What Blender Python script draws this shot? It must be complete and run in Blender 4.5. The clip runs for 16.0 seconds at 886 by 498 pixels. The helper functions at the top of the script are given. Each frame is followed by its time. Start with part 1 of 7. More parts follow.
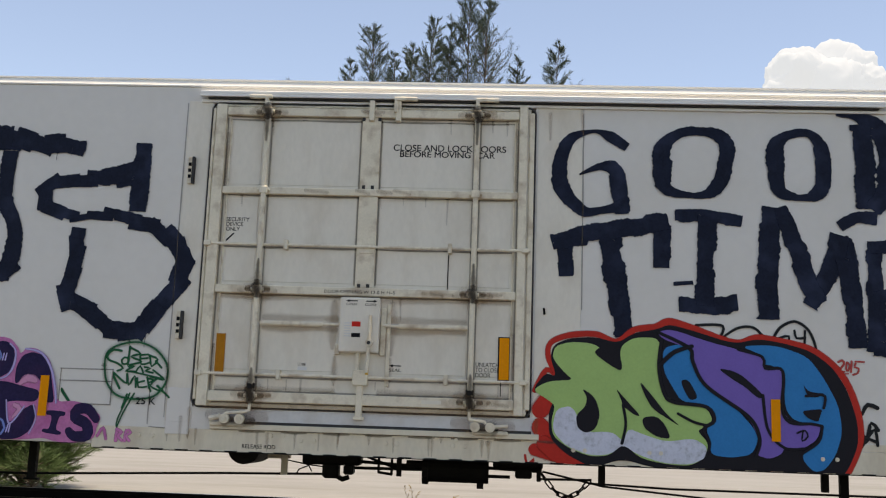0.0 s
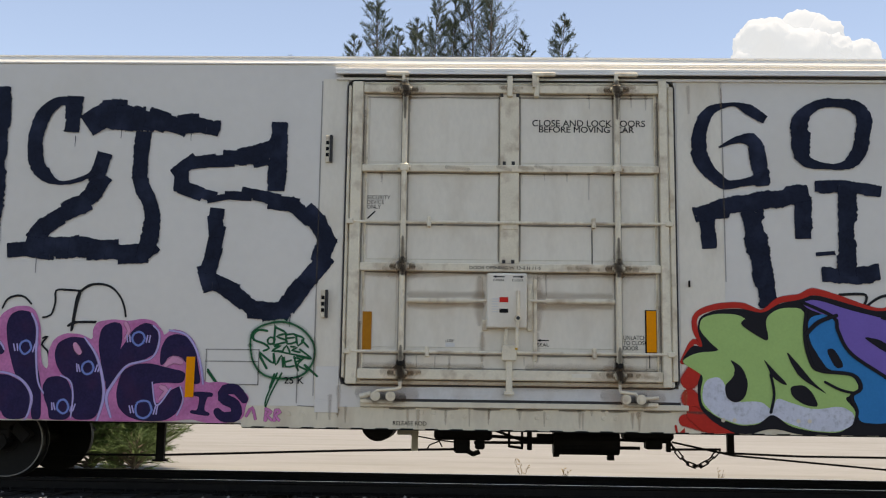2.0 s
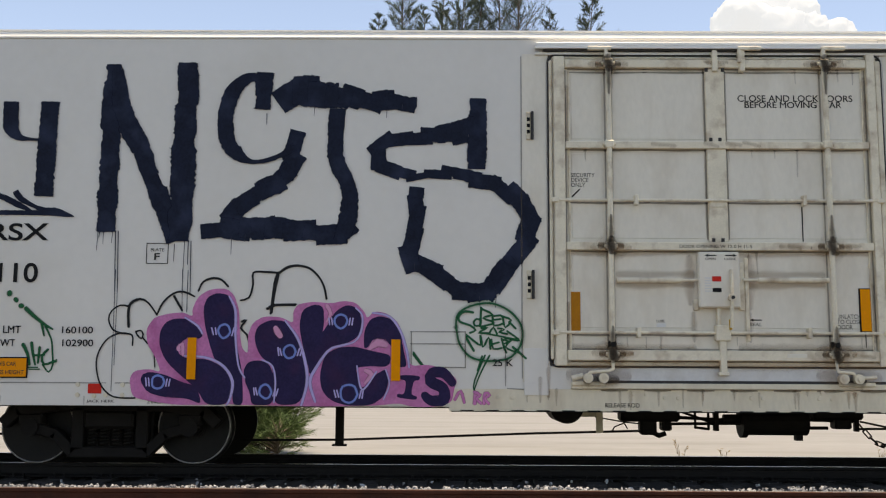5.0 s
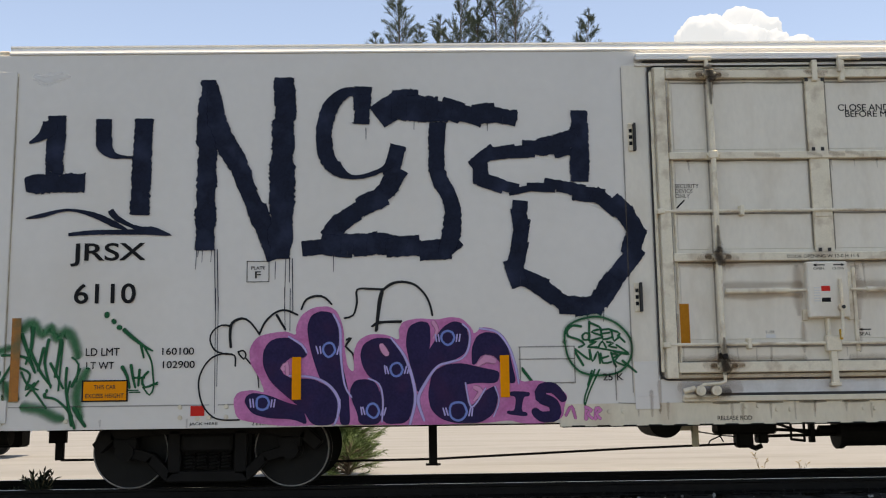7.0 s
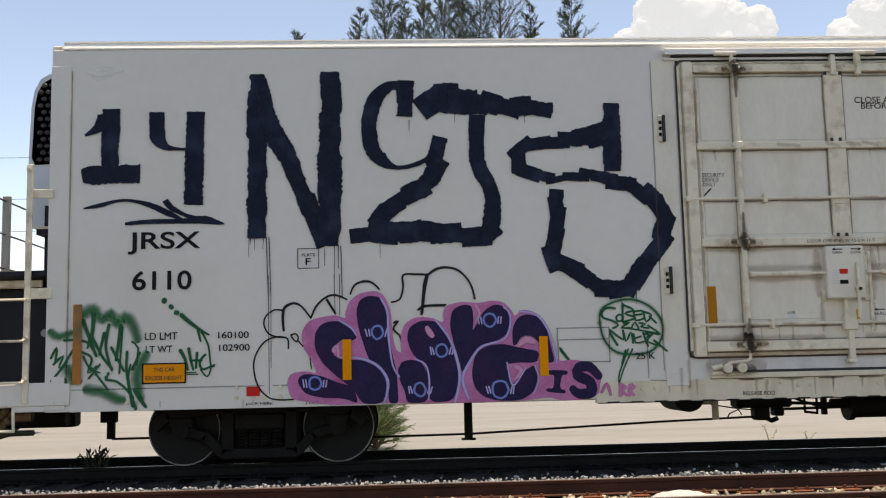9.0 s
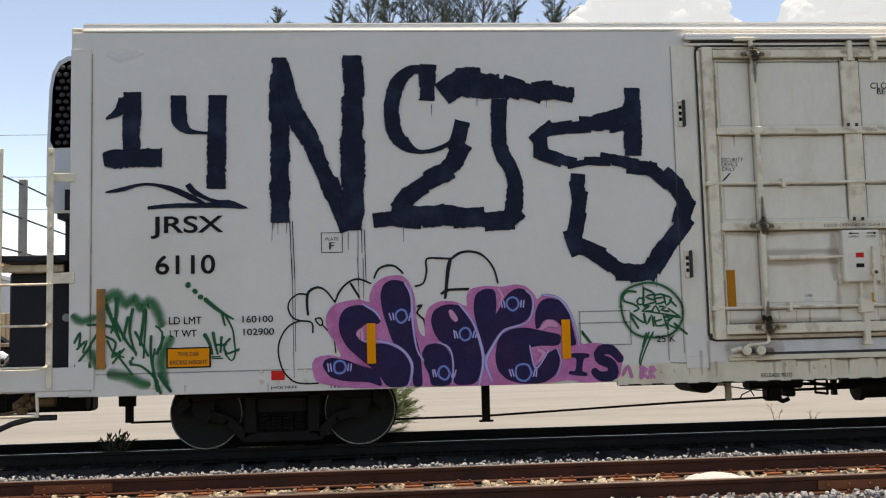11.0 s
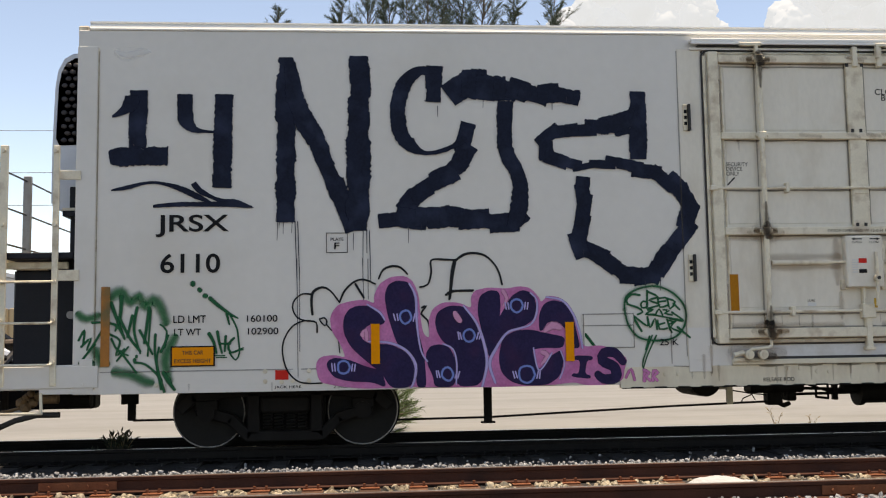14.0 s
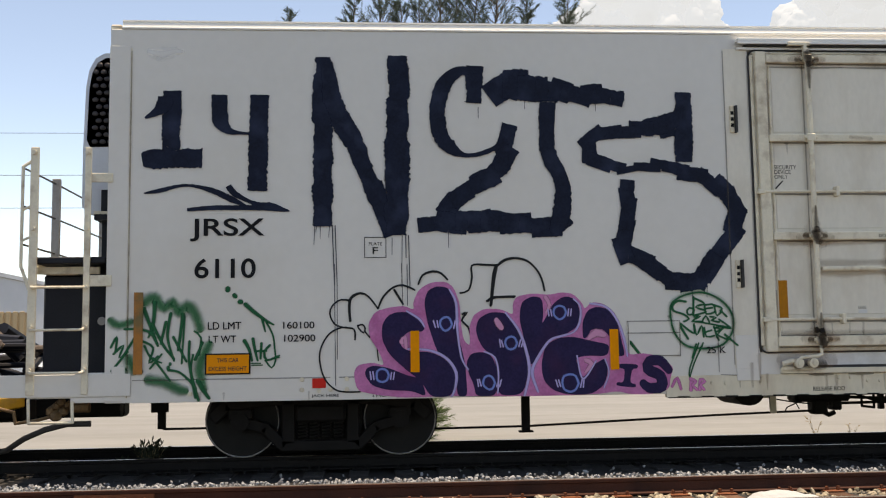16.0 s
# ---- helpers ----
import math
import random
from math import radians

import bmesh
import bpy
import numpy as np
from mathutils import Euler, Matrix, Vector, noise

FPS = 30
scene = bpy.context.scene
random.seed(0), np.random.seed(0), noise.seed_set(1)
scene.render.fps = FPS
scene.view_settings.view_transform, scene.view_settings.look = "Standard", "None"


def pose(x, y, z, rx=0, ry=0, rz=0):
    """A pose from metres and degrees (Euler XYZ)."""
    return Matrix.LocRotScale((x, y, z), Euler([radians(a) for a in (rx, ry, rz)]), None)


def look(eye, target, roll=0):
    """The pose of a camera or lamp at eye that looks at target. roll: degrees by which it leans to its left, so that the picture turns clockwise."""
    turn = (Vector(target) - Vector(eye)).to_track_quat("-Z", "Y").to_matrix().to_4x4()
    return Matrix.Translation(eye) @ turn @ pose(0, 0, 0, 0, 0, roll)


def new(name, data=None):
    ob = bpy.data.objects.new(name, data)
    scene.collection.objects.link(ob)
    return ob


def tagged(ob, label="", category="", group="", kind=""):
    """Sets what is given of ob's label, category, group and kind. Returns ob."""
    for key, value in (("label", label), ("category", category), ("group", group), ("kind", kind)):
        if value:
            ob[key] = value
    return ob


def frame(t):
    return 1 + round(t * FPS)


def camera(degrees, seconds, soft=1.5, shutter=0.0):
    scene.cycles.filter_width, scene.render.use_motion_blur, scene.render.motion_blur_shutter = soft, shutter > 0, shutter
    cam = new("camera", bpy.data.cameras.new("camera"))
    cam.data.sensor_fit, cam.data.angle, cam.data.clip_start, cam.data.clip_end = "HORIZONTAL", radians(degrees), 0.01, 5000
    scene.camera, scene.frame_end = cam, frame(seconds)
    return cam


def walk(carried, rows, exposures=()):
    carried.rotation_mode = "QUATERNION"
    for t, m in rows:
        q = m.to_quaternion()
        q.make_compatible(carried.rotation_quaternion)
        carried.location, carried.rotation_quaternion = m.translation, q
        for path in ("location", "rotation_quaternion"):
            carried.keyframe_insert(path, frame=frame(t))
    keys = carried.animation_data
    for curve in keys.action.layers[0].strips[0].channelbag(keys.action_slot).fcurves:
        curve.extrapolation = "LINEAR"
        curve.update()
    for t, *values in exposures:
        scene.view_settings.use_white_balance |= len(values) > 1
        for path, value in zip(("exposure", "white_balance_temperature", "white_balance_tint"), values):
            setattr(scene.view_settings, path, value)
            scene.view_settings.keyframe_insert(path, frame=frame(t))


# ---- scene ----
cam = camera(47.0, 16.0, soft=1.15)
PATH = [
    (0, (1.465, -11.092, 1.234), (1.354, -9.124, 1.571), 2.0),
    (0.5, (0.791, -11.106, 1.215), (0.735, -9.135, 1.553), 2.1),
    (1, (0.248, -11.129, 1.197), (0.218, -9.156, 1.526), 2.1),
    (1.5, (-0.146, -11.192, 1.182), (-0.178, -9.217, 1.493), 1.4),
    (2, (-0.431, -11.202, 1.185), (-0.486, -9.224, 1.476), 0.8),
    (2.5, (-0.689, -11.065, 1.217), (-0.773, -9.085, 1.485), 0.8),
    (3, (-1.034, -11.027, 1.24), (-1.123, -9.044, 1.49), 0.6),
    (3.5, (-1.523, -11.032, 1.236), (-1.592, -9.048, 1.478), 0.1),
    (4, (-2.079, -11.046, 1.215), (-2.116, -9.062, 1.464), -0.0),
    (4.2, (-2.273, -11.033, 1.21), (-2.302, -9.049, 1.463), 0.1),
    (6.5, (-3.938, -10.89, 1.147), (-3.931, -8.907, 1.401), -0.1),
    (7, (-4.335, -10.831, 1.158), (-4.297, -8.852, 1.449), -0.8),
    (7.5, (-4.646, -10.83, 1.179), (-4.582, -8.855, 1.492), -1.2),
    (8, (-4.841, -10.889, 1.214), (-4.758, -8.913, 1.518), -1.4),
    (8.5, (-4.979, -11.145, 1.245), (-4.88, -9.167, 1.522), -1.2),
    (9, (-5.139, -11.392, 1.265), (-5.044, -9.408, 1.499), -1.3),
    (9.5, (-5.323, -11.425, 1.278), (-5.216, -9.438, 1.48), -1.7),
    (12, (-5.831, -11.414, 1.376), (-5.664, -9.43, 1.564), -1.0),
    (12.5, (-5.851, -11.417, 1.374), (-5.685, -9.433, 1.562), -0.9),
    (13, (-5.833, -11.415, 1.373), (-5.671, -9.43, 1.561), -0.9),
    (13.5, (-5.823, -11.43, 1.371), (-5.664, -9.445, 1.559), -0.9),
    (14, (-5.822, -11.431, 1.366), (-5.664, -9.446, 1.554), -0.9),
    (14.5, (-5.841, -11.373, 1.371), (-5.686, -9.388, 1.563), -0.9),
    (15, (-5.899, -11.295, 1.385), (-5.747, -9.31, 1.578), -0.8),
    (15.5, (-6.02, -11.201, 1.402), (-5.864, -9.217, 1.595), -0.8),
    (16, (-6.196, -11.097, 1.422), (-6.047, -9.112, 1.616), -0.8),
]
walk(cam, [(t, look(eye, target, roll)) for t, eye, target, roll in PATH], exposures=[(0, 0.94, 9000, 14), (1.5, 0.94, 9000, 14), (3, 1.05, 9200, 14), (7, 1.04, 9200, 14), (9.2, 0.97, 9200, 14), (16, 0.96, 9200, 14)])

# ---------------------------------------------------------------- light
SUN_FROM = Vector((0.08, 0.012, 1.0)).normalized()      # towards the sun: high noon, behind the car
world = bpy.data.worlds.new("world")
scene.world = world
world.use_nodes = True
WN, WL = world.node_tree.nodes, world.node_tree.links
WN.clear()
sky = WN.new("ShaderNodeTexSky")
sky.sky_type, sky.sun_disc = "NISHITA", False
sky.sun_elevation = math.asin(SUN_FROM.z)
sky.sun_rotation = math.atan2(SUN_FROM.x, SUN_FROM.y)
sky.air_density, sky.dust_density, sky.ozone_density = 0.68, 0.15, 0.6
bg = WN.new("ShaderNodeBackground")
bg.inputs["Strength"].default_value = 0.15
wout = WN.new("ShaderNodeOutputWorld")
WL.new(sky.outputs[0], bg.inputs["Color"])
WL.new(bg.outputs[0], wout.inputs["Surface"])

sun = new("sun", bpy.data.lights.new("sun", "SUN"))
sun.data.energy, sun.data.angle, sun.data.color = 3.2, radians(0.6), (1.0, 0.975, 0.93)
sun.matrix_world = look(SUN_FROM * 60, (0, 0, 0))


# ---------------------------------------------------------------- helpers
def material(name, colour, rough=0.6, metal=0.0, vary=0.12, scale=6.0, fine=60.0, bump=0.15, stain=None, stain_scale=1.5, stain_amount=0.0,
             stretch=(1, 1, 1), alpha_noise=False, per_object=0.0, spec=0.5):
    """A painted, rusted or mineral surface with variation at two scales, fine relief and, if asked, stains of another colour."""
    m = bpy.data.materials.new(name)
    m.use_nodes = True
    n, l = m.node_tree.nodes, m.node_tree.links
    b = n["Principled BSDF"]
    b.inputs["Roughness"].default_value, b.inputs["Metallic"].default_value = rough, metal
    b.inputs["Specular IOR Level"].default_value = spec
    co = n.new("ShaderNodeTexCoord")
    mp = n.new("ShaderNodeMapping")
    mp.inputs["Scale"].default_value = stretch
    l.new(co.outputs["Object"], mp.inputs["Vector"])
    big, small = n.new("ShaderNodeTexNoise"), n.new("ShaderNodeTexNoise")
    for t, s, d in ((big, scale, 4), (small, fine, 5)):
        t.inputs["Scale"].default_value, t.inputs["Detail"].default_value = s, d
        l.new(mp.outputs[0], t.inputs["Vector"])
    add = n.new("ShaderNodeMath")
    add.operation = "ADD"
    l.new(big.outputs["Fac"], add.inputs[0]), l.new(small.outputs["Fac"], add.inputs[1])
    rng = n.new("ShaderNodeMapRange")
    rng.inputs["From Min"].default_value, rng.inputs["From Max"].default_value = 0.6, 1.4
    rng.inputs["To Min"].default_value, rng.inputs["To Max"].default_value = 1 - vary, 1 + vary
    l.new(add.outputs[0], rng.inputs["Value"])
    value = rng.outputs[0]
    if per_object:
        info = n.new("ShaderNodeObjectInfo")
        r2 = n.new("ShaderNodeMapRange")
        r2.inputs["To Min"].default_value, r2.inputs["To Max"].default_value = 1 - per_object, 1 + per_object
        l.new(info.outputs["Random"], r2.inputs["Value"])
        mul = n.new("ShaderNodeMath")
        mul.operation = "MULTIPLY"
        l.new(value, mul.inputs[0]), l.new(r2.outputs[0], mul.inputs[1])
        value = mul.outputs[0]
    tint = n.new("ShaderNodeVectorMath")
    tint.operation = "SCALE"
    tint.inputs[0].default_value = colour
    l.new(value, tint.inputs["Scale"])
    out = tint.outputs[0]
    if stain:
        sn = n.new("ShaderNodeTexNoise")
        sn.inputs["Scale"].default_value, sn.inputs["Detail"].default_value = stain_scale, 6
        l.new(mp.outputs[0], sn.inputs["Vector"])
        sr = n.new("ShaderNodeMapRange")
        sr.inputs["From Min"].default_value, sr.inputs["From Max"].default_value = 0.5, 0.72
        sr.inputs["To Max"].default_value = stain_amount
        l.new(sn.outputs["Fac"], sr.inputs["Value"])
        mix = n.new("ShaderNodeMix")
        mix.data_type = "RGBA"
        l.new(sr.outputs[0], mix.inputs["Factor"])
        l.new(out, mix.inputs["A"])
        mix.inputs["B"].default_value = (*stain, 1)
        out = mix.outputs["Result"]
    l.new(out, b.inputs["Base Color"])
    if bump:
        bp = n.new("ShaderNodeBump")
        bp.inputs["Strength"].default_value, bp.inputs["Distance"].default_value = bump, 0.01
        l.new(small.outputs["Fac"], bp.inputs["Height"])
        l.new(bp.outputs[0], b.inputs["Normal"])
    return m


def mesh_of(name, bm, mat, smooth=False):
    me = bpy.data.meshes.new(name)
    bm.to_mesh(me)
    bm.free()
    if mat:
        me.materials.append(mat)
    if smooth:
        me.polygons.foreach_set("use_smooth", [True] * len(me.polygons))
    return me


def part(name, bm, mat, parent=None, label="", smooth=False):
    ob = new(name, mesh_of(name, bm, mat, smooth))
    ob.parent = parent
    if label:
        ob["label"] = label
    return ob


def thing(name, label, category, group="", kind="", at=(0, 0, 0)):
    ob = new(name)
    ob.empty_display_size = 0.2
    ob.location = at
    return tagged(ob, label, category, group, kind)


def box(bm, x0, x1, y0, y1, z0, z1, bevel=0.0, m=None):
    r = bmesh.ops.create_cube(bm, size=1.0)
    vs = r["verts"]
    bmesh.ops.scale(bm, vec=(x1 - x0, y1 - y0, z1 - z0), verts=vs)
    bmesh.ops.translate(bm, vec=((x0 + x1) / 2, (y0 + y1) / 2, (z0 + z1) / 2), verts=vs)
    if bevel:
        es = list({e for v in vs for e in v.link_edges})
        g = bmesh.ops.bevel(bm, geom=es, offset=bevel, segments=1, affect="EDGES", profile=0.5)
        vs = list({v for f in g["faces"] for v in f.verts} | {v for v in vs if v.is_valid})
    if m is not None:
        bmesh.ops.transform(bm, matrix=m, verts=vs)
    return bm


def rod(bm, a, b, r, seg=10, r2=None):
    a, b = Vector(a), Vector(b)
    d = b - a
    m = Matrix.Translation((a + b) / 2) @ d.to_track_quat("Z", "Y").to_matrix().to_4x4()
    bmesh.ops.create_cone(bm, cap_ends=True, segments=seg, radius1=r, radius2=r if r2 is None else r2, depth=d.length, matrix=m)
    return bm


def pipe(bm, pts, r, seg=8):
    """A bent bar through pts."""
    for a, b in zip(pts, pts[1:]):
        rod(bm, a, b, r, seg)
    for p in pts[1:-1]:
        bmesh.ops.create_uvsphere(bm, u_segments=seg, v_segments=6, radius=r, matrix=Matrix.Translation(p))
    return bm


def B():
    return bmesh.new()


# ---------------------------------------------------------------- materials
M_WALL = material("car_white_paint", (0.65, 0.617, 0.565), 0.42, vary=0.035, scale=0.8, fine=9, bump=0.05, stain=(0.54, 0.48, 0.39), stain_scale=0.7, stain_amount=0.28)
M_DOOR = material("door_white_paint", (0.70, 0.645, 0.545), 0.5, vary=0.06, scale=2.0, fine=25, bump=0.12, stain=(0.46, 0.37, 0.26), stain_scale=2.6, stain_amount=0.32, stretch=(1, 1, 0.45))
M_HARD = material("door_hardware_paint", (0.71, 0.635, 0.49), 0.55, vary=0.10, scale=5, fine=50, bump=0.2, stain=(0.30, 0.19, 0.11), stain_scale=6, stain_amount=0.6)
M_SILL = material("sill_paint", (0.67, 0.595, 0.455), 0.55, vary=0.08, scale=3, fine=30, bump=0.15, stain=(0.33, 0.23, 0.14), stain_scale=3.0, stain_amount=0.45, stretch=(1, 1, 0.4))
M_ROOF = material("roof_white_paint", (0.78, 0.76, 0.71), 0.45, vary=0.05, scale=2, fine=20, bump=0.08)
M_BAND = material("threshold_grey_paint", (0.60, 0.59, 0.57), 0.45, vary=0.07, scale=3, fine=30, stain=(0.3, 0.25, 0.2), stain_scale=3, stain_amount=0.4)
M_RAILG = material("weathered_rail_steel", (0.07, 0.065, 0.06), 0.6, vary=0.3, scale=8, fine=60, bump=0.2)
M_POSTG = material("dull_grey_post_paint", (0.36, 0.34, 0.31), 0.6, vary=0.15, scale=6, fine=40, bump=0.2, stain=(0.2, 0.13, 0.08), stain_scale=6, stain_amount=0.5)
M_SEAL = material("black_rubber", (0.025, 0.023, 0.022), 0.7, vary=0.2)
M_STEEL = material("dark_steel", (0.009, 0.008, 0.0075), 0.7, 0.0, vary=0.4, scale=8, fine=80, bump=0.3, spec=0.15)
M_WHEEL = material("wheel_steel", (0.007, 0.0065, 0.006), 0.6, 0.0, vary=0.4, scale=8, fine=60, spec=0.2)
M_TREAD = material("worn_rim_with_glint", (0.30, 0.29, 0.28), 0.45, 0.0, vary=0.1)
M_BOXB = material("black_equipment_paint", (0.008, 0.009, 0.014), 0.55, vary=0.25, scale=4, fine=50, spec=0.25)
M_GRILLE = material("dark_grille", (0.022, 0.017, 0.018), 0.5, vary=0.2)
M_GREYW = material("grey_unit_shell", (0.55, 0.58, 0.62), 0.4, vary=0.05)
M_STRIP = material("yellow_reflective_strip", (0.82, 0.27, 0.001), 0.5, vary=0.08, scale=20, spec=0.15)
M_STRIPO = material("dull_orange_strip", (0.42, 0.155, 0.008), 0.55, vary=0.15, scale=20, spec=0.15)
M_STRIPB = material("weathered_brown_strip", (0.36, 0.125, 0.012), 0.6, vary=0.35, scale=9, stain=(0.03, 0.09, 0.04), stain_scale=4, stain_amount=0.8)
M_SIGNO = material("orange_sign", (0.80, 0.26, 0.004), 0.5, vary=0.06, spec=0.15)
M_RED = material("red_decal", (0.60, 0.022, 0.014), 0.55, vary=0.1, spec=0.15)
M_TXT = material("black_lettering", (0.009, 0.009, 0.010), 0.7, vary=0.2, spec=0.15)
M_TXTB = material("brown_lettering", (0.045, 0.018, 0.008), 0.6, vary=0.2)
M_RAIL = material("rusted_rail", (0.062, 0.021, 0.012), 0.7, vary=0.35, scale=3, fine=70, bump=0.35, stain=(0.028, 0.013, 0.010), stain_scale=2, stain_amount=0.8, spec=0.2)
M_RAILTOP = material("worn_rail_head", (0.36, 0.31, 0.28), 0.35, 0.8, vary=0.2, scale=6)
M_RUST = material("orange_rust", (0.19, 0.065, 0.030), 0.8, vary=0.3, scale=14, fine=90, bump=0.3, spec=0.2)
M_TIE = material("weathered_tie", (0.125, 0.066, 0.043), 0.9, spec=0.2, vary=0.4, scale=4, fine=40, bump=0.6, per_object=0.35, stretch=(6, 1, 6))
M_BRASS = material("corroded_valve", (0.16, 0.095, 0.045), 0.6, 0.3, vary=0.4, scale=25)
M_PLY = material("yellow_block", (0.62, 0.36, 0.03), 0.6, vary=0.2, scale=8)


def stone_material(name, c0, c1):
    """Stones that differ from piece to piece."""
    m = material(name, c0, 0.9, vary=0.25, scale=20, fine=90, bump=0.3)
    n, l = m.node_tree.nodes, m.node_tree.links
    geo, ramp = n.new("ShaderNodeNewGeometry"), n.new("ShaderNodeMix")
    ramp.data_type = "RGBA"
    ramp.inputs["A"].default_value, ramp.inputs["B"].default_value = (*c0, 1), (*c1, 1)
    l.new(geo.outputs["Random Per Island"], ramp.inputs["Factor"])
    l.new(ramp.outputs["Result"], n["Principled BSDF"].inputs["Base Color"])
    return m


M_STONE = stone_material("grey_ballast", (0.14, 0.14, 0.145), (0.42, 0.42, 0.41))
M_STONET = stone_material("tan_ballast", (0.16, 0.12, 0.075), (0.50, 0.42, 0.30))
# darkened so that the shade under the car is part of this colour
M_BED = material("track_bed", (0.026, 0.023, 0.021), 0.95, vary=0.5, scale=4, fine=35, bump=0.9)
M_SAND = material("bleached_sand", (0.212, 0.210, 0.200), 0.95, vary=0.16, scale=0.5, fine=7, bump=0.3, stain=(0.145, 0.138, 0.122), stain_scale=0.7, stain_amount=0.6, stretch=(0.3, 1.3, 1))
M_LIME = material("white_lime_pile", (0.43, 0.43, 0.425), 0.95, vary=0.10, scale=20, fine=80, bump=0.5)
M_BARK = material("tree_bark", (0.11, 0.085, 0.065), 0.9, vary=0.3, scale=6, fine=40, bump=0.5)
M_NEEDLE = stone_material("pine_needles", (0.035, 0.055, 0.042), (0.11, 0.14, 0.10))
M_LEAF = stone_material("bush_needles", (0.05, 0.095, 0.03), (0.14, 0.21, 0.075))
# leaf colours taken almost to black to stand for the car's shade
M_WEED = stone_material("shade_dark_weed_leaves", (0.007, 0.010, 0.006), (0.020, 0.028, 0.012))
M_DRY = material("dry_stalk", (0.22, 0.17, 0.09), 0.9, vary=0.2)
M_CLOUD = material("cloud_white", (0.16, 0.16, 0.16), 1.0, vary=0.0, bump=0, spec=0.0)
# added glow stands for sunlight scattered inside the cloud
M_CLOUD.node_tree.nodes["Principled BSDF"].inputs["Emission Color"].default_value = (0.70, 0.86, 1.1, 1)
M_CLOUD.node_tree.nodes["Principled BSDF"].inputs["Emission Strength"].default_value = 0.42
M_BLDW = material("far_white_wall", (0.42, 0.44, 0.47), 0.8, vary=0.06, scale=0.5)
M_TAN = material("tan_corrugated_sheet", (0.42, 0.30, 0.17), 0.7, vary=0.12, scale=0.6)
M_CARW = material("white_car_paint", (0.75, 0.75, 0.76), 0.25, vary=0.03)
M_GLASSD = material("dark_car_glass", (0.10, 0.13, 0.15), 0.12, vary=0.1)
M_SCRAP = material("scrap_metal", (0.10, 0.075, 0.06), 0.7, 0.2, vary=0.5, scale=10)


def paint(name, colour, soft, ragged, vary=0.1, rough=0.55, noise_scale=22.0, stretch=(1, 1, 1), patch=None, opacity=1.0):
    """Paint on a wall whose cover thins out towards the edges of the stroke: ragged for a roller, soft for a spray can."""
    m = material(name, colour, rough, vary=vary, scale=5, fine=40, bump=0.05, stain=patch, stain_scale=3.0, stain_amount=0.75 if patch else 0.0, spec=0.12)
    n, l = m.node_tree.nodes, m.node_tree.links
    at = n.new("ShaderNodeAttribute")
    at.attribute_name = "cover"
    co, mp, ns = n.new("ShaderNodeTexCoord"), n.new("ShaderNodeMapping"), n.new("ShaderNodeTexNoise")
    mp.inputs["Scale"].default_value = stretch
    ns.inputs["Scale"].default_value, ns.inputs["Detail"].default_value = noise_scale, 4
    l.new(co.outputs["Object"], mp.inputs["Vector"]), l.new(mp.outputs[0], ns.inputs["Vector"])
    ma = n.new("ShaderNodeMath")
    ma.operation = "MULTIPLY_ADD"
    ma.inputs[1].default_value = ragged
    l.new(ns.outputs["Fac"], ma.inputs[0]), l.new(at.outputs["Fac"], ma.inputs[2])
    mr = n.new("ShaderNodeMapRange")
    mr.inputs["From Min"].default_value, mr.inputs["From Max"].default_value = 0.5 * ragged + 0.5 - soft, 0.5 * ragged + 0.5 + soft
    mr.inputs["To Max"].default_value = opacity
    mr.interpolation_type = "SMOOTHSTEP"
    l.new(ma.outputs[0], mr.inputs["Value"])
    l.new(mr.outputs[0], n["Principled BSDF"].inputs["Alpha"])
    return m


P_NAVY = paint("navy_roller_paint", (0.0065, 0.0105, 0.025), 0.09, 0.95, vary=0.4, noise_scale=30, patch=(0.026, 0.036, 0.072))
P_NAVYS = paint("navy_drips", (0.03, 0.035, 0.055), 0.3, 0.3)
P_BLACK = paint("black_spray", (0.015, 0.015, 0.016), 0.22, 0.15)
P_INK = paint("black_fill", (0.012, 0.011, 0.015), 0.2, 0.1)
P_INKS = paint("black_outline", (0.012, 0.011, 0.015), 0.2, 0.1)
P_PINK = paint("pink_spray", (0.56, 0.18, 0.38), 0.42, 0.2, vary=0.2, patch=(0.40, 0.075, 0.23))
P_PINKL = paint("light_pink_spray", (0.60, 0.27, 0.42), 0.4, 0.15)
P_PURPLE = paint("deep_purple_spray", (0.019, 0.013, 0.054), 0.16, 0.1, vary=0.3, patch=(0.036, 0.013, 0.05))
P_LILAC = paint("lilac_spray", (0.40, 0.34, 0.60), 0.4, 0.15)
P_BLUE = paint("blue_spray", (0.14, 0.20, 0.48), 0.35, 0.1)
P_GREEN = paint("green_spray", (0.006, 0.095, 0.038), 0.4, 0.15, vary=0.25)
P_GREENS = paint("green_overspray", (0.004, 0.135, 0.045), 0.5, 0.3, vary=0.2, opacity=0.8)
P_RED = paint("red_spray", (0.50, 0.03, 0.02), 0.2, 0.2)
P_REDL = paint("thin_red_spray", (0.45, 0.06, 0.05), 0.35, 0.15)
P_LIME = paint("lime_fill", (0.33, 0.50, 0.17), 0.2, 0.1, vary=0.06)
P_CHALK = paint("chalk_fill", (0.56, 0.58, 0.66), 0.35, 0.9, vary=0.08)
P_AZURE = paint("azure_fill", (0.003, 0.185, 0.44), 0.2, 0.1, vary=0.08)
P_VIOLET = paint("violet_fill", (0.17, 0.11, 0.40), 0.2, 0.1, vary=0.06)
P_GREASE = paint("grease_stain", (0.05, 0.034, 0.022), 0.5, 0.5, vary=0.3, noise_scale=22, opacity=0.62)
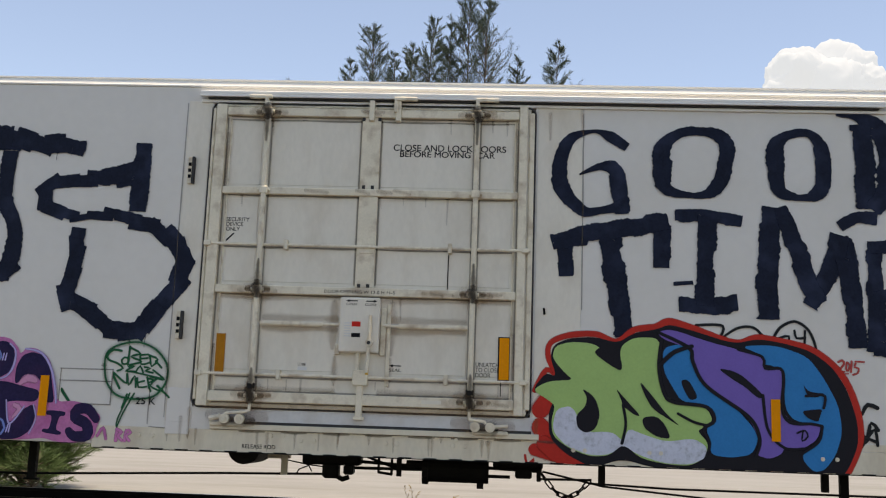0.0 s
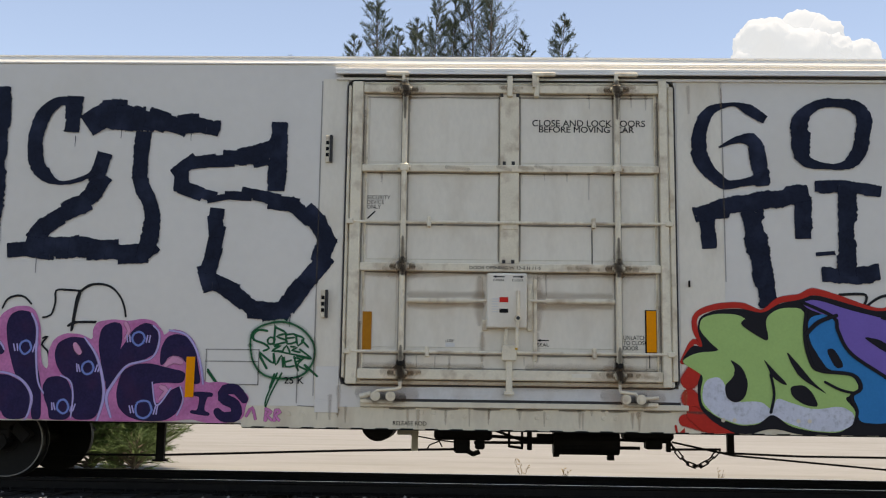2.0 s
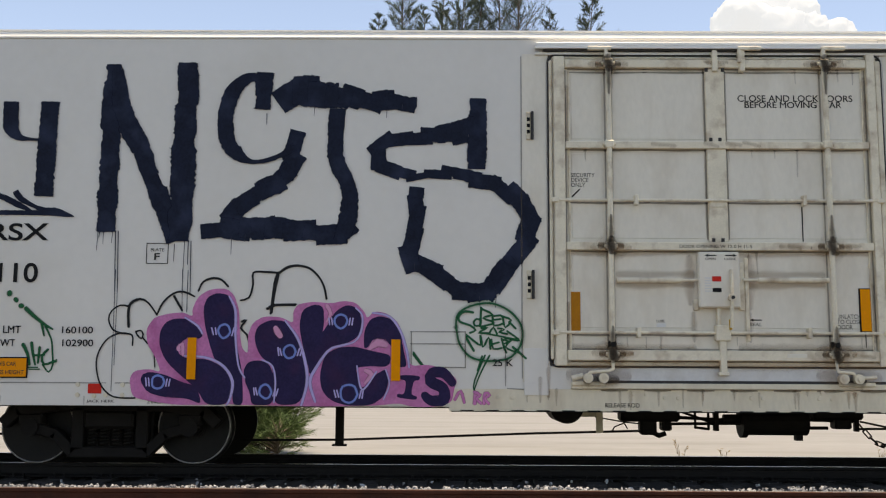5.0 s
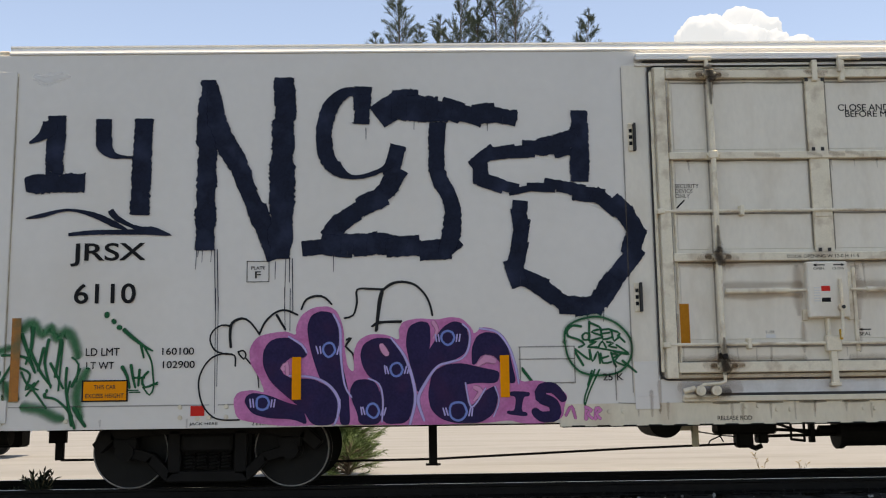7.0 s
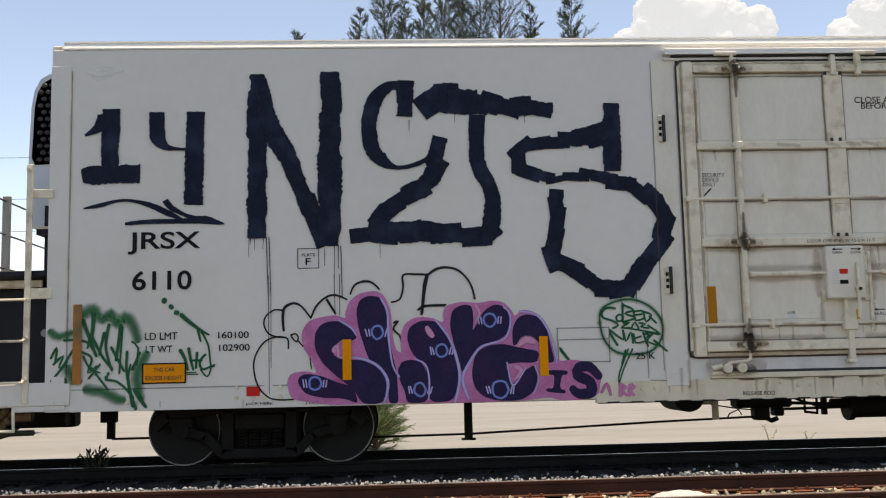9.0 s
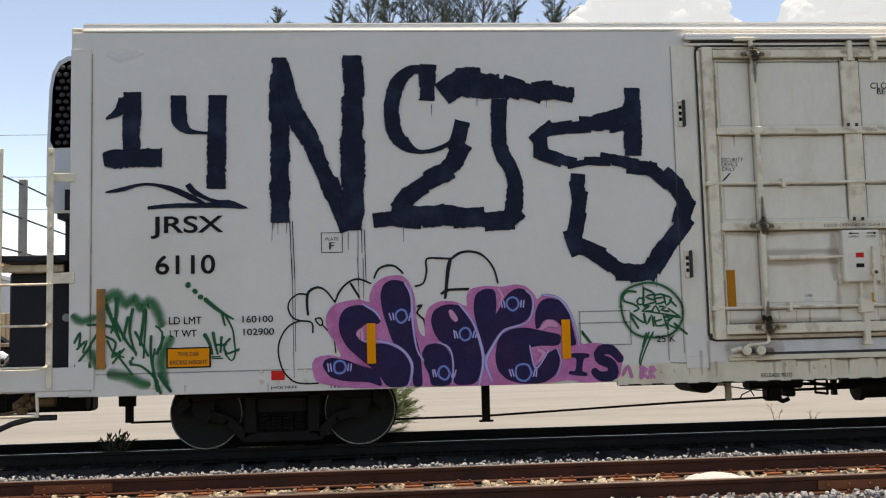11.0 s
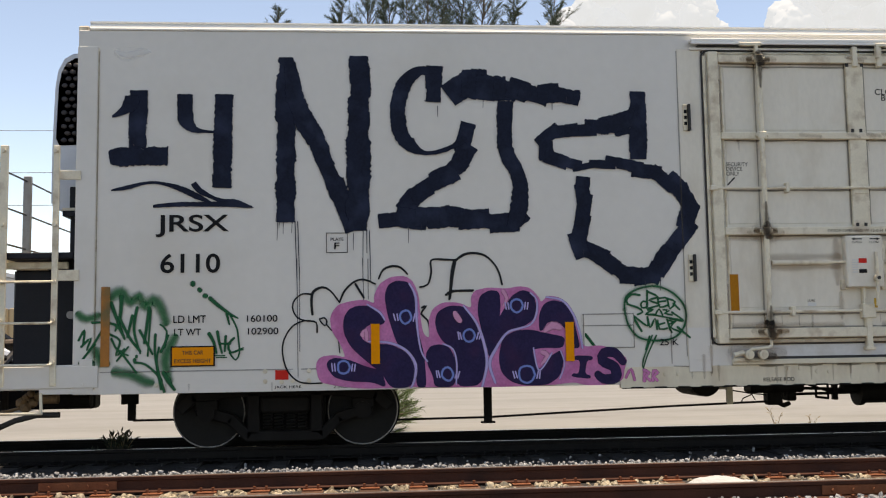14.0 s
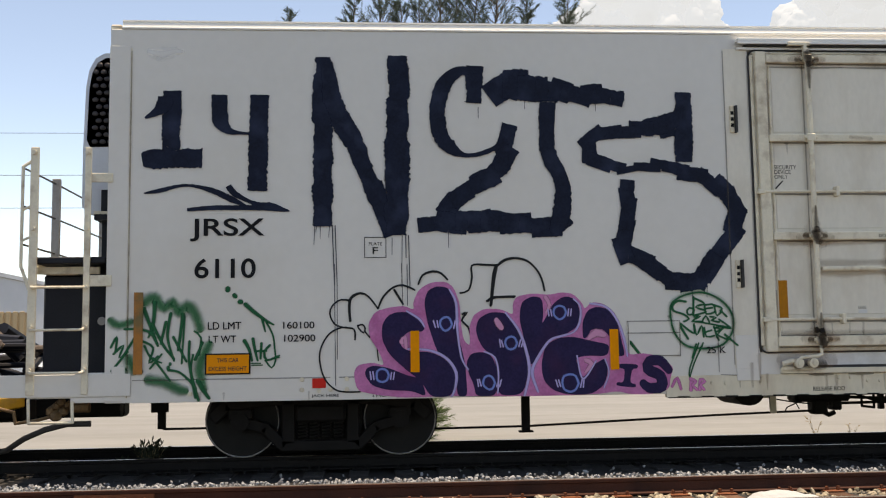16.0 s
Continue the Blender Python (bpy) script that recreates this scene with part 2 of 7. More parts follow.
P_RUSTY = paint("rust_run", (0.30, 0.165, 0.075), 0.48, 0.4, vary=0.3, noise_scale=16, opacity=0.26)
P_GLARE = paint("pale_glare", (0.80, 0.79, 0.77), 0.48, 0.5, vary=0.1, noise_scale=9, opacity=0.4)
P_GREENL = paint("thin_green_overspray", (0.006, 0.15, 0.05), 0.5, 0.2, vary=0.2, opacity=0.4)
P_GRIME_SHADE = paint("grime_and_shade_line", (0.10, 0.08, 0.06), 0.48, 0.3, vary=0.3, noise_scale=9, opacity=0.55)

# ---------------------------------------------------------------- ground and distance
def structure(name, bm, mat):
    return tagged(part(name, bm, mat), kind="structure")


bm = B()
bmesh.ops.create_grid(bm, x_segments=2, y_segments=2, size=1.0, matrix=Matrix.Diagonal((2500, 2500, 1, 1)))
structure("ground", bm, M_SAND)
# the darker stone bed of the two tracks, with a low uneven shoulder
bm = B()
# the unseen strip out to y -40 is added to cut bounce onto the wall
nx, ys = 170, (-40.0, -14.0, -4.2, -3.3, -2.25, -1.5, -0.75, 0.0, 0.85, 1.6, 2.35, 2.75, 3.05, 3.3)
zs = (0.008, 0.008, 0.012, 0.03, 0.012, 0.008, 0.012, 0.03, 0.01, 0.008, 0.012, 0.03, 0.02, 0.004)
grid = []
for i in range(nx + 1):
    x = -45 + 90 * i / nx
    grid.append([bm.verts.new((x, y + (0.12 * noise.noise((x * 1.3, y, 3)) if y > 3 else 0), z + 0.012 * noise.noise((x * 2, y * 2, 0)) * (z > 0.015) + 0.004)) for y, z in zip(ys, zs)])
for a, b in zip(grid, grid[1:]):
    for k in range(len(ys) - 1):
        bm.faces.new((a[k], b[k], b[k + 1], a[k + 1]))
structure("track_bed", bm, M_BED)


# ---------------------------------------------------------------- tracks
def rail_mesh():
    """A flat-bottomed rail, foot at z 0, 0.15 m high."""
    prof = [(-0.07, 0), (0.07, 0), (0.07, 0.012), (0.012, 0.03), (0.010, 0.108), (0.034, 0.118), (0.036, 0.146), (0.028, 0.152), (-0.028, 0.152), (-0.036, 0.146), (-0.034, 0.118), (-0.010, 0.108), (-0.012, 0.03), (-0.07, 0.012)]
    bm = B()
    a = [bm.verts.new((-45, y, z)) for y, z in prof]
    b = [bm.verts.new((45, y, z)) for y, z in prof]
    n = len(prof)
    for k in range(n):
        f = bm.faces.new((a[k], b[k], b[(k + 1) % n], a[(k + 1) % n]))
        f.material_index = 1 if k == 7 else 0
    bm.faces.new(a[::-1]), bm.faces.new(b)
    me = mesh_of("rail", bm, M_RAIL)
    me.materials.append(M_RAILTOP)
    return me


RAIL = rail_mesh()
bm = B()
box(bm, -0.11, 0.11, -1.28, 1.28, 0.0, 0.16, 0.012)
TIE = mesh_of("tie", bm, M_TIE)
bm = B()
box(bm, -0.09, 0.09, -0.16, 0.16, 0, 0.014, 0.003)
for sx in (-0.055, 0.055):
    box(bm, sx - 0.011, sx + 0.011, -0.105, -0.075, 0.012, 0.05)
    box(bm, sx - 0.011, sx + 0.011, 0.075, 0.105, 0.012, 0.05)
PLATE = mesh_of("tie_plate", bm, M_RUST)
bm = B()
box(bm, -0.36, 0.36, -0.032, -0.012, 0.03, 0.112, 0.006)
for k in range(4):
    rod(bm, (-0.27 + 0.18 * k, -0.055, 0.07), (-0.27 + 0.18 * k, -0.03, 0.07), 0.016, 8)
JOINT = mesh_of("joint_bar", bm, M_RUST)


def shared(name, me, parent, at, turn=0.0):
    ob = new(name, me)
    ob.parent, ob.location, ob.rotation_euler = parent, at, (0, 0, turn)
    return ob


def track(label, y0, z0, joints, rail=RAIL):
    tr = thing("track", label, "railway track", kind="structure", group="tracks")
    for dy in (-0.7525, 0.7525):
        shared("rail", rail, tr, (0, y0 + dy, z0))
    rnd = random.Random(int(y0 * 10))
    for k in range(58):
        x = -16.3 + 0.5 * k + rnd.uniform(-0.04, 0.04)
        t = shared("tie", TIE, tr, (x, y0 + rnd.uniform(-0.04, 0.04), z0 - 0.174), rnd.uniform(-0.03, 0.03))
        for dy in (-0.7525, 0.7525):
            shared("tie_plate", PLATE, tr, (x, y0 + dy, z0 - 0.012))
    for x, dy in joints:
        shared("joint_bar", JOINT, tr, (x, y0 + dy, z0))
    return tr


NEAR_Y, NEAR_Z, CAR_Y = -2.2, 0.03, 1.6025
track("rusty rails on weathered timber ties in stone ballast", NEAR_Y, NEAR_Z, ((-8.50, 0.7525), (-1.62, -0.7525)))
# dark copies of rail, plate and tie: the car's shade is put into their colour
SHADED_RAIL = RAIL.copy()
SHADED_RAIL.materials[0] = M_STEEL
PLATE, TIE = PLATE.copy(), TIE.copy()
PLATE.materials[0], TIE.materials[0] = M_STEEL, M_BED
track("rails on timber ties beneath the boxcar, coloured dark for its shade", CAR_Y, 0.065, (), SHADED_RAIL)


def stones(name, label, mat, count, seed, place, lo, hi):
    """Many loose angular stones in one mesh."""
    rnd = random.Random(seed)
    base = bmesh.new()
    bmesh.ops.create_icosphere(base, subdivisions=1, radius=1.0)
    base.verts.ensure_lookup_table()
    bv = np.array([v.co[:] for v in base.verts])
    bf = [[v.index for v in f.verts] for f in base.faces]
    base.free()
    verts, faces = [], []
    for _ in range(count):
        x, y, z = place(rnd)
        s = rnd.uniform(lo, hi)
        e = Euler((rnd.uniform(0, 6), rnd.uniform(0, 6), rnd.uniform(0, 6))).to_matrix()
        d = np.array([rnd.uniform(0.6, 1.3), rnd.uniform(0.6, 1.3), rnd.uniform(0.5, 0.9)])
        j = np.array([[rnd.uniform(0.75, 1.2)] for _ in bv])
        w = (bv * j * d * s) @ np.array(e).T + np.array((x, y, z))
        o = len(verts)
        verts.extend(map(tuple, w))
        faces.extend([[i + o for i in f] for f in bf])
    me = bpy.data.meshes.new(name)
    me.from_pydata(verts, [], faces)
    me.materials.append(mat)
    return tagged(new(name, me), label, "ballast", kind="stuff")


def clear_of_rails(y):
    return all(abs(y - r) > 0.075 for r in (NEAR_Y - 0.7525, NEAR_Y + 0.7525, CAR_Y - 0.7525, CAR_Y + 0.7525))


def between_tracks(r):
    y = -1.35 + abs(r.gauss(0, 0.55))
    x = r.uniform(-13.5, 8)
    hump = 0.05 * max(0, noise.noise((x * 0.8, 5, 0)))
    return x, y, 0.06 + 0.05 * math.exp(-((y + 0.85) / 0.35) ** 2) + hump + r.uniform(-0.02, 0.015)


def in_near_track(r):
    while True:
        x, y = r.uniform(-13.5, 8), r.uniform(-2.87, -1.52)
        if abs((x + 16.3) % 0.5 - 0.25) < 0.135:
            return x, y, 0.006 + r.uniform(-0.015, 0.022)


def front_shoulder(r):
    y = -3.07 - abs(r.gauss(0, 0.55))
    return r.uniform(-12.5, 8), y, 0.035 + 0.02 * math.exp(-((y + 3.3) / 0.3) ** 2) + r.uniform(-0.02, 0.02)


def in_car_track(r):
    return r.uniform(-13.5, 8), r.uniform(0.93, 2.95), 0.03 + r.uniform(-0.01, 0.03)


stones("grey_gravel", "pale grey crushed stone between the two tracks", M_STONE, 5200, 11, between_tracks, 0.011, 0.028)
stones("tan_gravel", "tan and white crushed stone between the timber ties", M_STONET, 4600, 12, in_near_track, 0.02, 0.042)
stones("shoulder_gravel", "grey crushed stone along the outer rail", M_STONE, 4200, 13, front_shoulder, 0.014, 0.032)
# ballast in the dark bed colour, which carries the shade under the car
stones("shaded_gravel", "stone under the boxcar, coloured dark for the car's shade", M_BED, 2200, 14, in_car_track, 0.015, 0.035)

# the heap of white powder between the near rails
bm = B()
bmesh.ops.create_icosphere(bm, subdivisions=5, radius=1.0)
for v in bm.verts:
    k = 1 + 0.16 * noise.noise(v.co * 1.6 + Vector((4, 0, 0))) + 0.07 * noise.noise(v.co * 6) + 0.03 * noise.noise(v.co * 17)
    v.co = Vector((v.co.x * 0.38 * k, v.co.y * 0.24 * k, max(-0.02, v.co.z) * 0.125 * k))
ob = tagged(part("powder_heap", bm, M_LIME, smooth=True), "heap of white powder spilled between the rails", "powder heap")
ob.location = (-2.66, -2.42, 0.03)
bm = B()
bmesh.ops.create_icosphere(bm, subdivisions=3, radius=1.0)
for v in bm.verts:
    v.co = Vector((v.co.x * 0.06, v.co.y * 0.05, v.co.z * 0.04)) * (1 + 0.25 * noise.noise(v.co * 2))
ob = tagged(part("white_lump", bm, M_LIME, smooth=True), "small white lump beside the powder heap", "powder lump")
ob.location = (-3.09, -2.40, 0.05)

# ---------------------------------------------------------------- the boxcar
car = thing("refrigerated_boxcar", "white refrigerated boxcar with plug door, covered in graffiti, standing on rails", "boxcar")


def cpart(name, bm, mat, parent=None, label="", smooth=False):
    return part(name, bm, mat, parent or car, label, smooth)


L, R_, TOP, SILL, DEEP = -8.97, 10.6, 4.95, 0.89, 3.2
for x0, x1 in ((L, -1.84), (1.83, R_)):
    bm = B()
    box(bm, x0, x1, 0.0, 0.12, SILL, TOP, 0.006)
    cpart("side_panel", bm, M_WALL)
bm = B()
box(bm, -1.84, 1.83, 0.003, 0.12, 4.765, TOP)
cpart("door_header", bm, M_WALL)
bm = B()
box(bm, -1.84, -1.62, 0.001, 0.12, SILL, 1.33)
cpart("door_post_foot", bm, M_WALL)
bm = B()
box(bm, L, R_, DEEP - 0.12, DEEP, SILL, TOP, 0.006)
cpart("far_side_panel", bm, M_WALL)
for x0, x1 in ((L + 0.01, L + 0.13), (R_ - 0.13, R_ - 0.01)):
    bm = B()
    box(bm, x0, x1, 0.12, DEEP - 0.12, SILL, TOP)
    cpart("end_panel", bm, M_WALL)
bm = B()
box(bm, L + 0.1, R_ - 0.1, 0.12, DEEP - 0.12, 0.93, 1.05)
cpart("floor_deck", bm, M_STEEL)
# roof: a rolled edge in two beads, then a low camber
prof = [(0.0, TOP), (-0.012, TOP + 0.004), (-0.014, TOP + 0.02), (0.004, TOP + 0.03), (0.022, TOP + 0.085), (0.012, TOP + 0.092), (0.014, TOP + 0.108), (0.05, TOP + 0.118), (0.5, TOP + 0.16), (1.6, TOP + 0.21)]
prof += [(DEEP - y, z) for y, z in prof[-2::-1]]
bm = B()
a = [bm.verts.new((L + 0.12, y, z)) for y, z in prof]
b = [bm.verts.new((R_ - 0.12, y, z)) for y, z in prof]
for k in range(len(prof) - 1):
    bm.faces.new((a[k], b[k], b[k + 1], a[k + 1]))
bm.faces.new(a), bm.faces.new(b[::-1]), bm.faces.new((a[-1], b[-1], b[0], a[0]))
bmesh.ops.recalc_face_normals(bm, faces=bm.faces)
cpart("roof", bm, M_ROOF, label="sunlit white roof with a rolled edge")
bm = B()
for x in (L - 0.01, R_ - 0.11):
    box(bm, x, x + 0.12, 0.02, DEEP - 0.02, TOP - 0.06, TOP + 0.06, 0.015)
cpart("roof_end_cap", bm, M_HARD)
# plates, seams and the side sill
bm = B()
box(bm, L - 0.004, -8.755, -0.0075, 0.0, SILL + 0.02, 4.76, 0.004)
cpart("corner_post", bm, M_WALL)
bm = B()
box(bm, -8.752, -8.735, -0.004, 0.002, SILL + 0.05, 4.74)
cpart("corner_seam", bm, M_HARD)
for x0, x1 in ((-2.13, -1.862), (1.865, 2.36)):
    bm = B()
    box(bm, x0, x1, -0.005, 0.001, 1.16, 4.78, 0.002)
    cpart("door_post_plate", bm, M_DOOR)
bm = B()
box(bm, -3.34, -2.75, -0.006, 0.001, 1.31, 1.69, 0.002)
box(bm, -3.345, -3.315, -0.012, 0.0, 1.30, 1.70, 0.002)
box(bm, -2.775, -2.745, -0.012, 0.0, 1.30, 1.70, 0.002)
cpart("card_board", bm, M_WALL, label="plain white placard board")
bm = B()
box(bm, -10.55, -8.70, -0.024, -0.011, 0.965, 1.20, 0.004)
box(bm, -8.90, -8.76, -0.022, -0.011, 1.19, 1.275, 0.004)
for x in (-8.87, -8.76):
    rod(bm, (x, -0.034, 1.0), (x, -0.022, 1.0), 0.016, 10)
cpart("jacking_plate", bm, M_WALL, label="bolted white corner plate")
bm = B()
box(bm, -8.70, -5.3, -0.004, 0.001, SILL - 0.002, 1.125, 0.002)
cpart("bolster_plate", bm, M_WALL)
bm = B()
box(bm, -2.92, 10.55, -0.008, 0.06, 0.85, 1.085, 0.003)
cpart("side_sill", bm, M_SILL, label="cream side sill with rust runs")
bm = B()
box(bm, -1.62, 1.93, -0.045, 0.02, 1.09, 1.15, 0.006)
box(bm, 1.93, 10.55, -0.0075, 0.02, 1.09, 1.165, 0.002)
cpart("sill_ledge", bm, M_SILL)
bm = B()
box(bm, -2.9, 10.5, -0.012, 0.03, 0.842, 0.852)
for k in range(48):
    box(bm, -2.8 + 0.27 * k, -2.66 + 0.27 * k, -0.016, 0.0, 0.846, 0.862)
cpart("sill_weld", bm, M_STEEL)
# access plate beside the door
bm = B()
box(bm, -2.12, -1.86, -0.016, -0.004, 1.02, 1.155, 0.003)
box(bm, -2.12, -1.865, -0.012, 0.0, 1.155, 1.52, 0.003)
cpart("access_plate", bm, M_WALL)
for x, z in [(-6.9, 1.11), (-6.9, 1.0), (-6.72, 0.99), (-6.6, 1.0), (-6.42, 1.11), (-6.42, 1.0), (-2.4, 1.0), (-2.25, 1.0), (-0.62, 1.0), (-0.48, 1.0), (0.3, 1.0), (0.42, 1.0), (1.02, 1.0), (1.15, 1.0), (2.3, 1.0), (2.42, 1.0), (3.1, 1.0), (3.22, 1.0), (4.9, 1.0), (5.05, 1.0), (-8.08, 0.98), (1.05, 1.06), (-0.95, 1.04), (-0.82, 1.04)]:
    bm = B()
    rod(bm, (x, -0.022, z), (x, -0.002, z), 0.022, 10, 0.026)
    cpart("bolt_head", bm, M_SILL)
for zc, dz in ((3.96, 0.155), (2.205, 0.155)):
    bm = B()
    box(bm, -2.085, -2.035, -0.03, 0.0, zc - dz, zc + dz, 0.006)
    h = cpart("lock_bracket", bm, M_HARD)
    bm = B()
    box(bm, -2.033, -2.005, -0.06, 0.0, zc - dz, zc + dz, 0.004)
    part("latch_bar", bm, M_SEAL, h)
    for k in (-0.07, 0.0, 0.07):
        bm = B()
        box(bm, -2.078, -2.044, -0.034, -0.029, zc + k - 0.02, zc + k + 0.02)
        part("slot", bm, M_STEEL, h)
bm = B()
rod(bm, (1.96, -0.05, 2.5), (1.97, -0.012, 2.44), 0.012)
cpart("stub", bm, M_STEEL)

# ---- plug door
def dpart(name, bm, mat, label="", smooth=False):
    return part(name, bm, mat, car, label, smooth)


bm = B()
box(bm, -1.80, 1.79, -0.02, 0.08, 1.335, 4.75, 0.01)
door = dpart("door", bm, M_DOOR, "cream plug door with stained steel framing")


def dp(name, bm, mat=None, label="", smooth=False):
    return part(name, bm, mat or M_HARD, door, label, smooth)


def bar(name, x0, x1, z0, z1, out=0.07, mat=None, bevel=0.008, label=""):
    bm = B()
    box(bm, x0, x1, -out, -0.015, z0, z1, bevel)
    return dp(name, bm, mat, label)


# rubber seal round the opening
bm = B()
pts, r = [], 0.09
for cx, cz, a0 in ((1.835 - r, 1.325 + r, -90), (1.835 - r, 4.765 - r, 0), (-1.845 + r, 4.765 - r, 90), (-1.845 + r, 1.325 + r, 180)):
    pts += [Vector((cx + r * math.cos(radians(a0 + 15 * k)), -0.018, cz + r * math.sin(radians(a0 + 15 * k)))) for k in range(7)]
pipe(bm, pts + [pts[0]], 0.011, 6)
dp("rubber_seal", bm, M_SEAL)
bar("stile", -1.785, -1.665, 1.335, 4.735, 0.085)
bar("stile", 1.655, 1.745, 1.335, 4.765, 0.085)
bar("stile_flange", -1.835, -1.80, 1.40, 4.70, 0.04)
bar("stile_flange", 1.765, 1.825, 1.40, 4.70, 0.04)
bar("inner_stile", -1.63, -1.605, 1.5, 4.58, 0.035)
bar("inner_stile", 1.60, 1.622, 1.5, 4.6, 0.035)
for z0, z1, o in ((4.605, 4.70, 0.08), (3.695, 3.775, 0.08), (2.575, 2.665, 0.085), (1.39, 1.50, 0.085)):
    bar("cross_rail", -1.66, 1.65, z0, z1, o)
bar("bottom_rail", -1.79, 1.78, 1.335, 1.375, 0.05)
bar("top_edge", -1.72, 1.70, 4.715, 4.735, 0.04)
bar("centre_post", -0.115, 0.095, 2.665, 4.605, 0.06)
for x0, x1 in ((-1.59, -1.25), (-1.14, -0.135), (0.115, 1.14), (1.23, 1.585)):
    for z0, z1 in ((3.81, 4.56), (2.71, 3.65)):
        bar("recessed_panel", x0, x1, z0, z1, 0.026, M_DOOR, 0.004)
for x0, x1 in ((-1.59, -1.25), (-1.14, -0.30), (0.26, 1.13), (1.23, 1.585)):
    bar("recessed_panel", x0, x1, 1.74, 2.53, 0.026, M_DOOR, 0.004)
    bar("recessed_panel", x0, x1, 1.53, 1.65, 0.026, M_DOOR, 0.004)
# cranked locking gear
for z in (3.122, 1.688):
    bm = B()
    rod(bm, (-1.80, -0.075, z), (1.80, -0.075, z), 0.017, 8)
    dp("locking_bar", bm)
    for x in (-0.90, 0.92):
        bar("bar_guide", x - 0.022, x + 0.022, z - 0.055, z + 0.06, 0.105)
    for x in (-1.77, 1.755):
        bar("bar_keeper", x - 0.05, x + 0.03, z - 0.028, z + 0.028, 0.11)
for s in (-1, 1):
    x = 1.185 * s
    bm = B()
    rod(bm, (x, -0.10, 1.42), (x, -0.10, 4.76), 0.030, 12)
    dp("lock_rod", bm, smooth=False)
    for z in (4.65, 3.735, 2.62, 1.46):
        bm = B()
        box(bm, x - 0.05, x + 0.05, -0.135, -0.06, z - 0.045, z + 0.045, 0.012)
        rod(bm, (x - 0.07, -0.10, z), (x + 0.07, -0.10, z), 0.02, 8)
        dp("rod_bearing", bm)
    bm = B()
    box(bm, x - 0.045, x + 0.04, -0.12, -0.05, 1.53, 1.60, 0.012)
    rod(bm, (x, -0.12, 1.56), (x, -0.16, 1.56), 0.028, 10)
    dp("crank_hub", bm, M_STEEL)
    # lower arm and rollers on the sill
    bm = B()
    pipe(bm, [(x, -0.10, 1.40), (x + 0.0, -0.11, 1.30), (x + 0.03 * s - 0.02, -0.12, 1.28), (x + (0.16 if s > 0 else -0.24), -0.12, 1.265), (x + (0.18 if s > 0 else -0.27), -0.12, 1.24)], 0.017, 8)
    dp("roller_arm", bm)
    for rx in ((-1.45, -1.285) if s < 0 else (1.25, 1.41)):
        bm = B()
        rod(bm, (rx, -0.05, 1.205), (rx, -0.13, 1.205), 0.052, 20)
        rod(bm, (rx, -0.13, 1.205), (rx, -0.15, 1.205), 0.026, 12)
        dp("roller", bm)
    bm = B()
    xs = (-1.62, -1.26) if s < 0 else (1.22, 1.60)
    box(bm, *xs, -0.075, -0.03, 1.125, 1.17, 0.01)
    if s > 0:
        rod(bm, (1.44, -0.09, 1.215), (1.60, -0.09, 1.225), 0.02, 8)
    else:
        rod(bm, (-1.62, -0.08, 1.20), (-1.5, -0.08, 1.23), 0.03, 8)
    dp("roller_carriage", bm)
for x0, x1, x2, z in ((-1.13, -0.44, -0.25, 2.25), (1.14, 0.39, 0.22, 2.255)):
    bm = B()
    rod(bm, (x0, -0.085, z), (x1, -0.085, z), 0.028, 10)
    rod(bm, (x1, -0.085, z), (x2, -0.085, z + 0.003), 0.015, 8)
    dp("crank_link", bm)
# gear case with handle
bm = B()
box(bm, -0.255, 0.185, -0.125, -0.015, 1.955, 2.555, 0.015)
gear = dp("gear_case", bm, M_DOOR, "white operating gear case")
bar("gear_bracket", -0.30, -0.245, 1.93, 2.05, 0.06), bar("gear_bracket", 0.19, 0.25, 1.93, 2.45, 0.05), bar("gear_bracket", 0.255, 0.30, 1.6, 2.5, 0.04)
bm = B()
pipe(bm, [(0.085, -0.15, 2.36), (0.085, -0.16, 2.06), (0.07, -0.165, 1.74)], 0.019, 8)
rod(bm, (0.085, -0.12, 2.06), (0.085, -0.19, 2.06), 0.04, 14)
dp("operating_lever", bm)
bm = B()
rod(bm, (0.085, -0.185, 2.06), (0.085, -0.20, 2.06), 0.02, 10)
dp("lever_pivot", bm, M_SEAL)
bm = B()
box(bm, -0.06, -0.025, -0.09, -0.02, 1.68, 1.96, 0.006)
box(bm, -0.085, 0.075, -0.115, -0.02, 1.60, 1.77, 0.012)
box(bm, -0.04, 0.03, -0.095, -0.02, 1.27, 1.62, 0.008)
box(bm, -0.06, 0.05, -0.10, -0.02, 1.235, 1.275, 0.006)
dp("latch_case", bm)
bm = B()
box(bm, 0.055, 0.085, -0.13, -0.1, 1.72, 1.83, 0.004)
dp("seal_tag", bm, M_PLY)
bm = B()
box(bm, -0.10, 0.08, -0.07, -0.055, 3.05, 3.13, 0.004)
dp("pull_plate", bm)
for x, z in ((-0.07, 3.80), (0.03, 3.80), (-0.07, 2.69), (0.03, 2.69), (-0.10, 4.585), (0.08, 4.585)):
    bm = B()
    box(bm, x - 0.018, x + 0.018, -0.066, -0.058, z - 0.02, z + 0.02)
    dp("bolt_hole", bm, M_SEAL)
for x in (-0.01, 0.29):
    bm = B()
    box(bm, x - 0.03, x + 0.03, -0.105, -0.03, 4.56, 4.80, 0.008)
    dp("top_guide", bm)
bm = B()
box(bm, 0.67, 0.88, -0.09, -0.083, 1.43, 1.47)
dp("name_plate", bm, M_DOOR)
bm = B()
rod(bm, (0.905, -0.03, 2.68), (0.905, -0.03, 3.06), 0.006, 6)
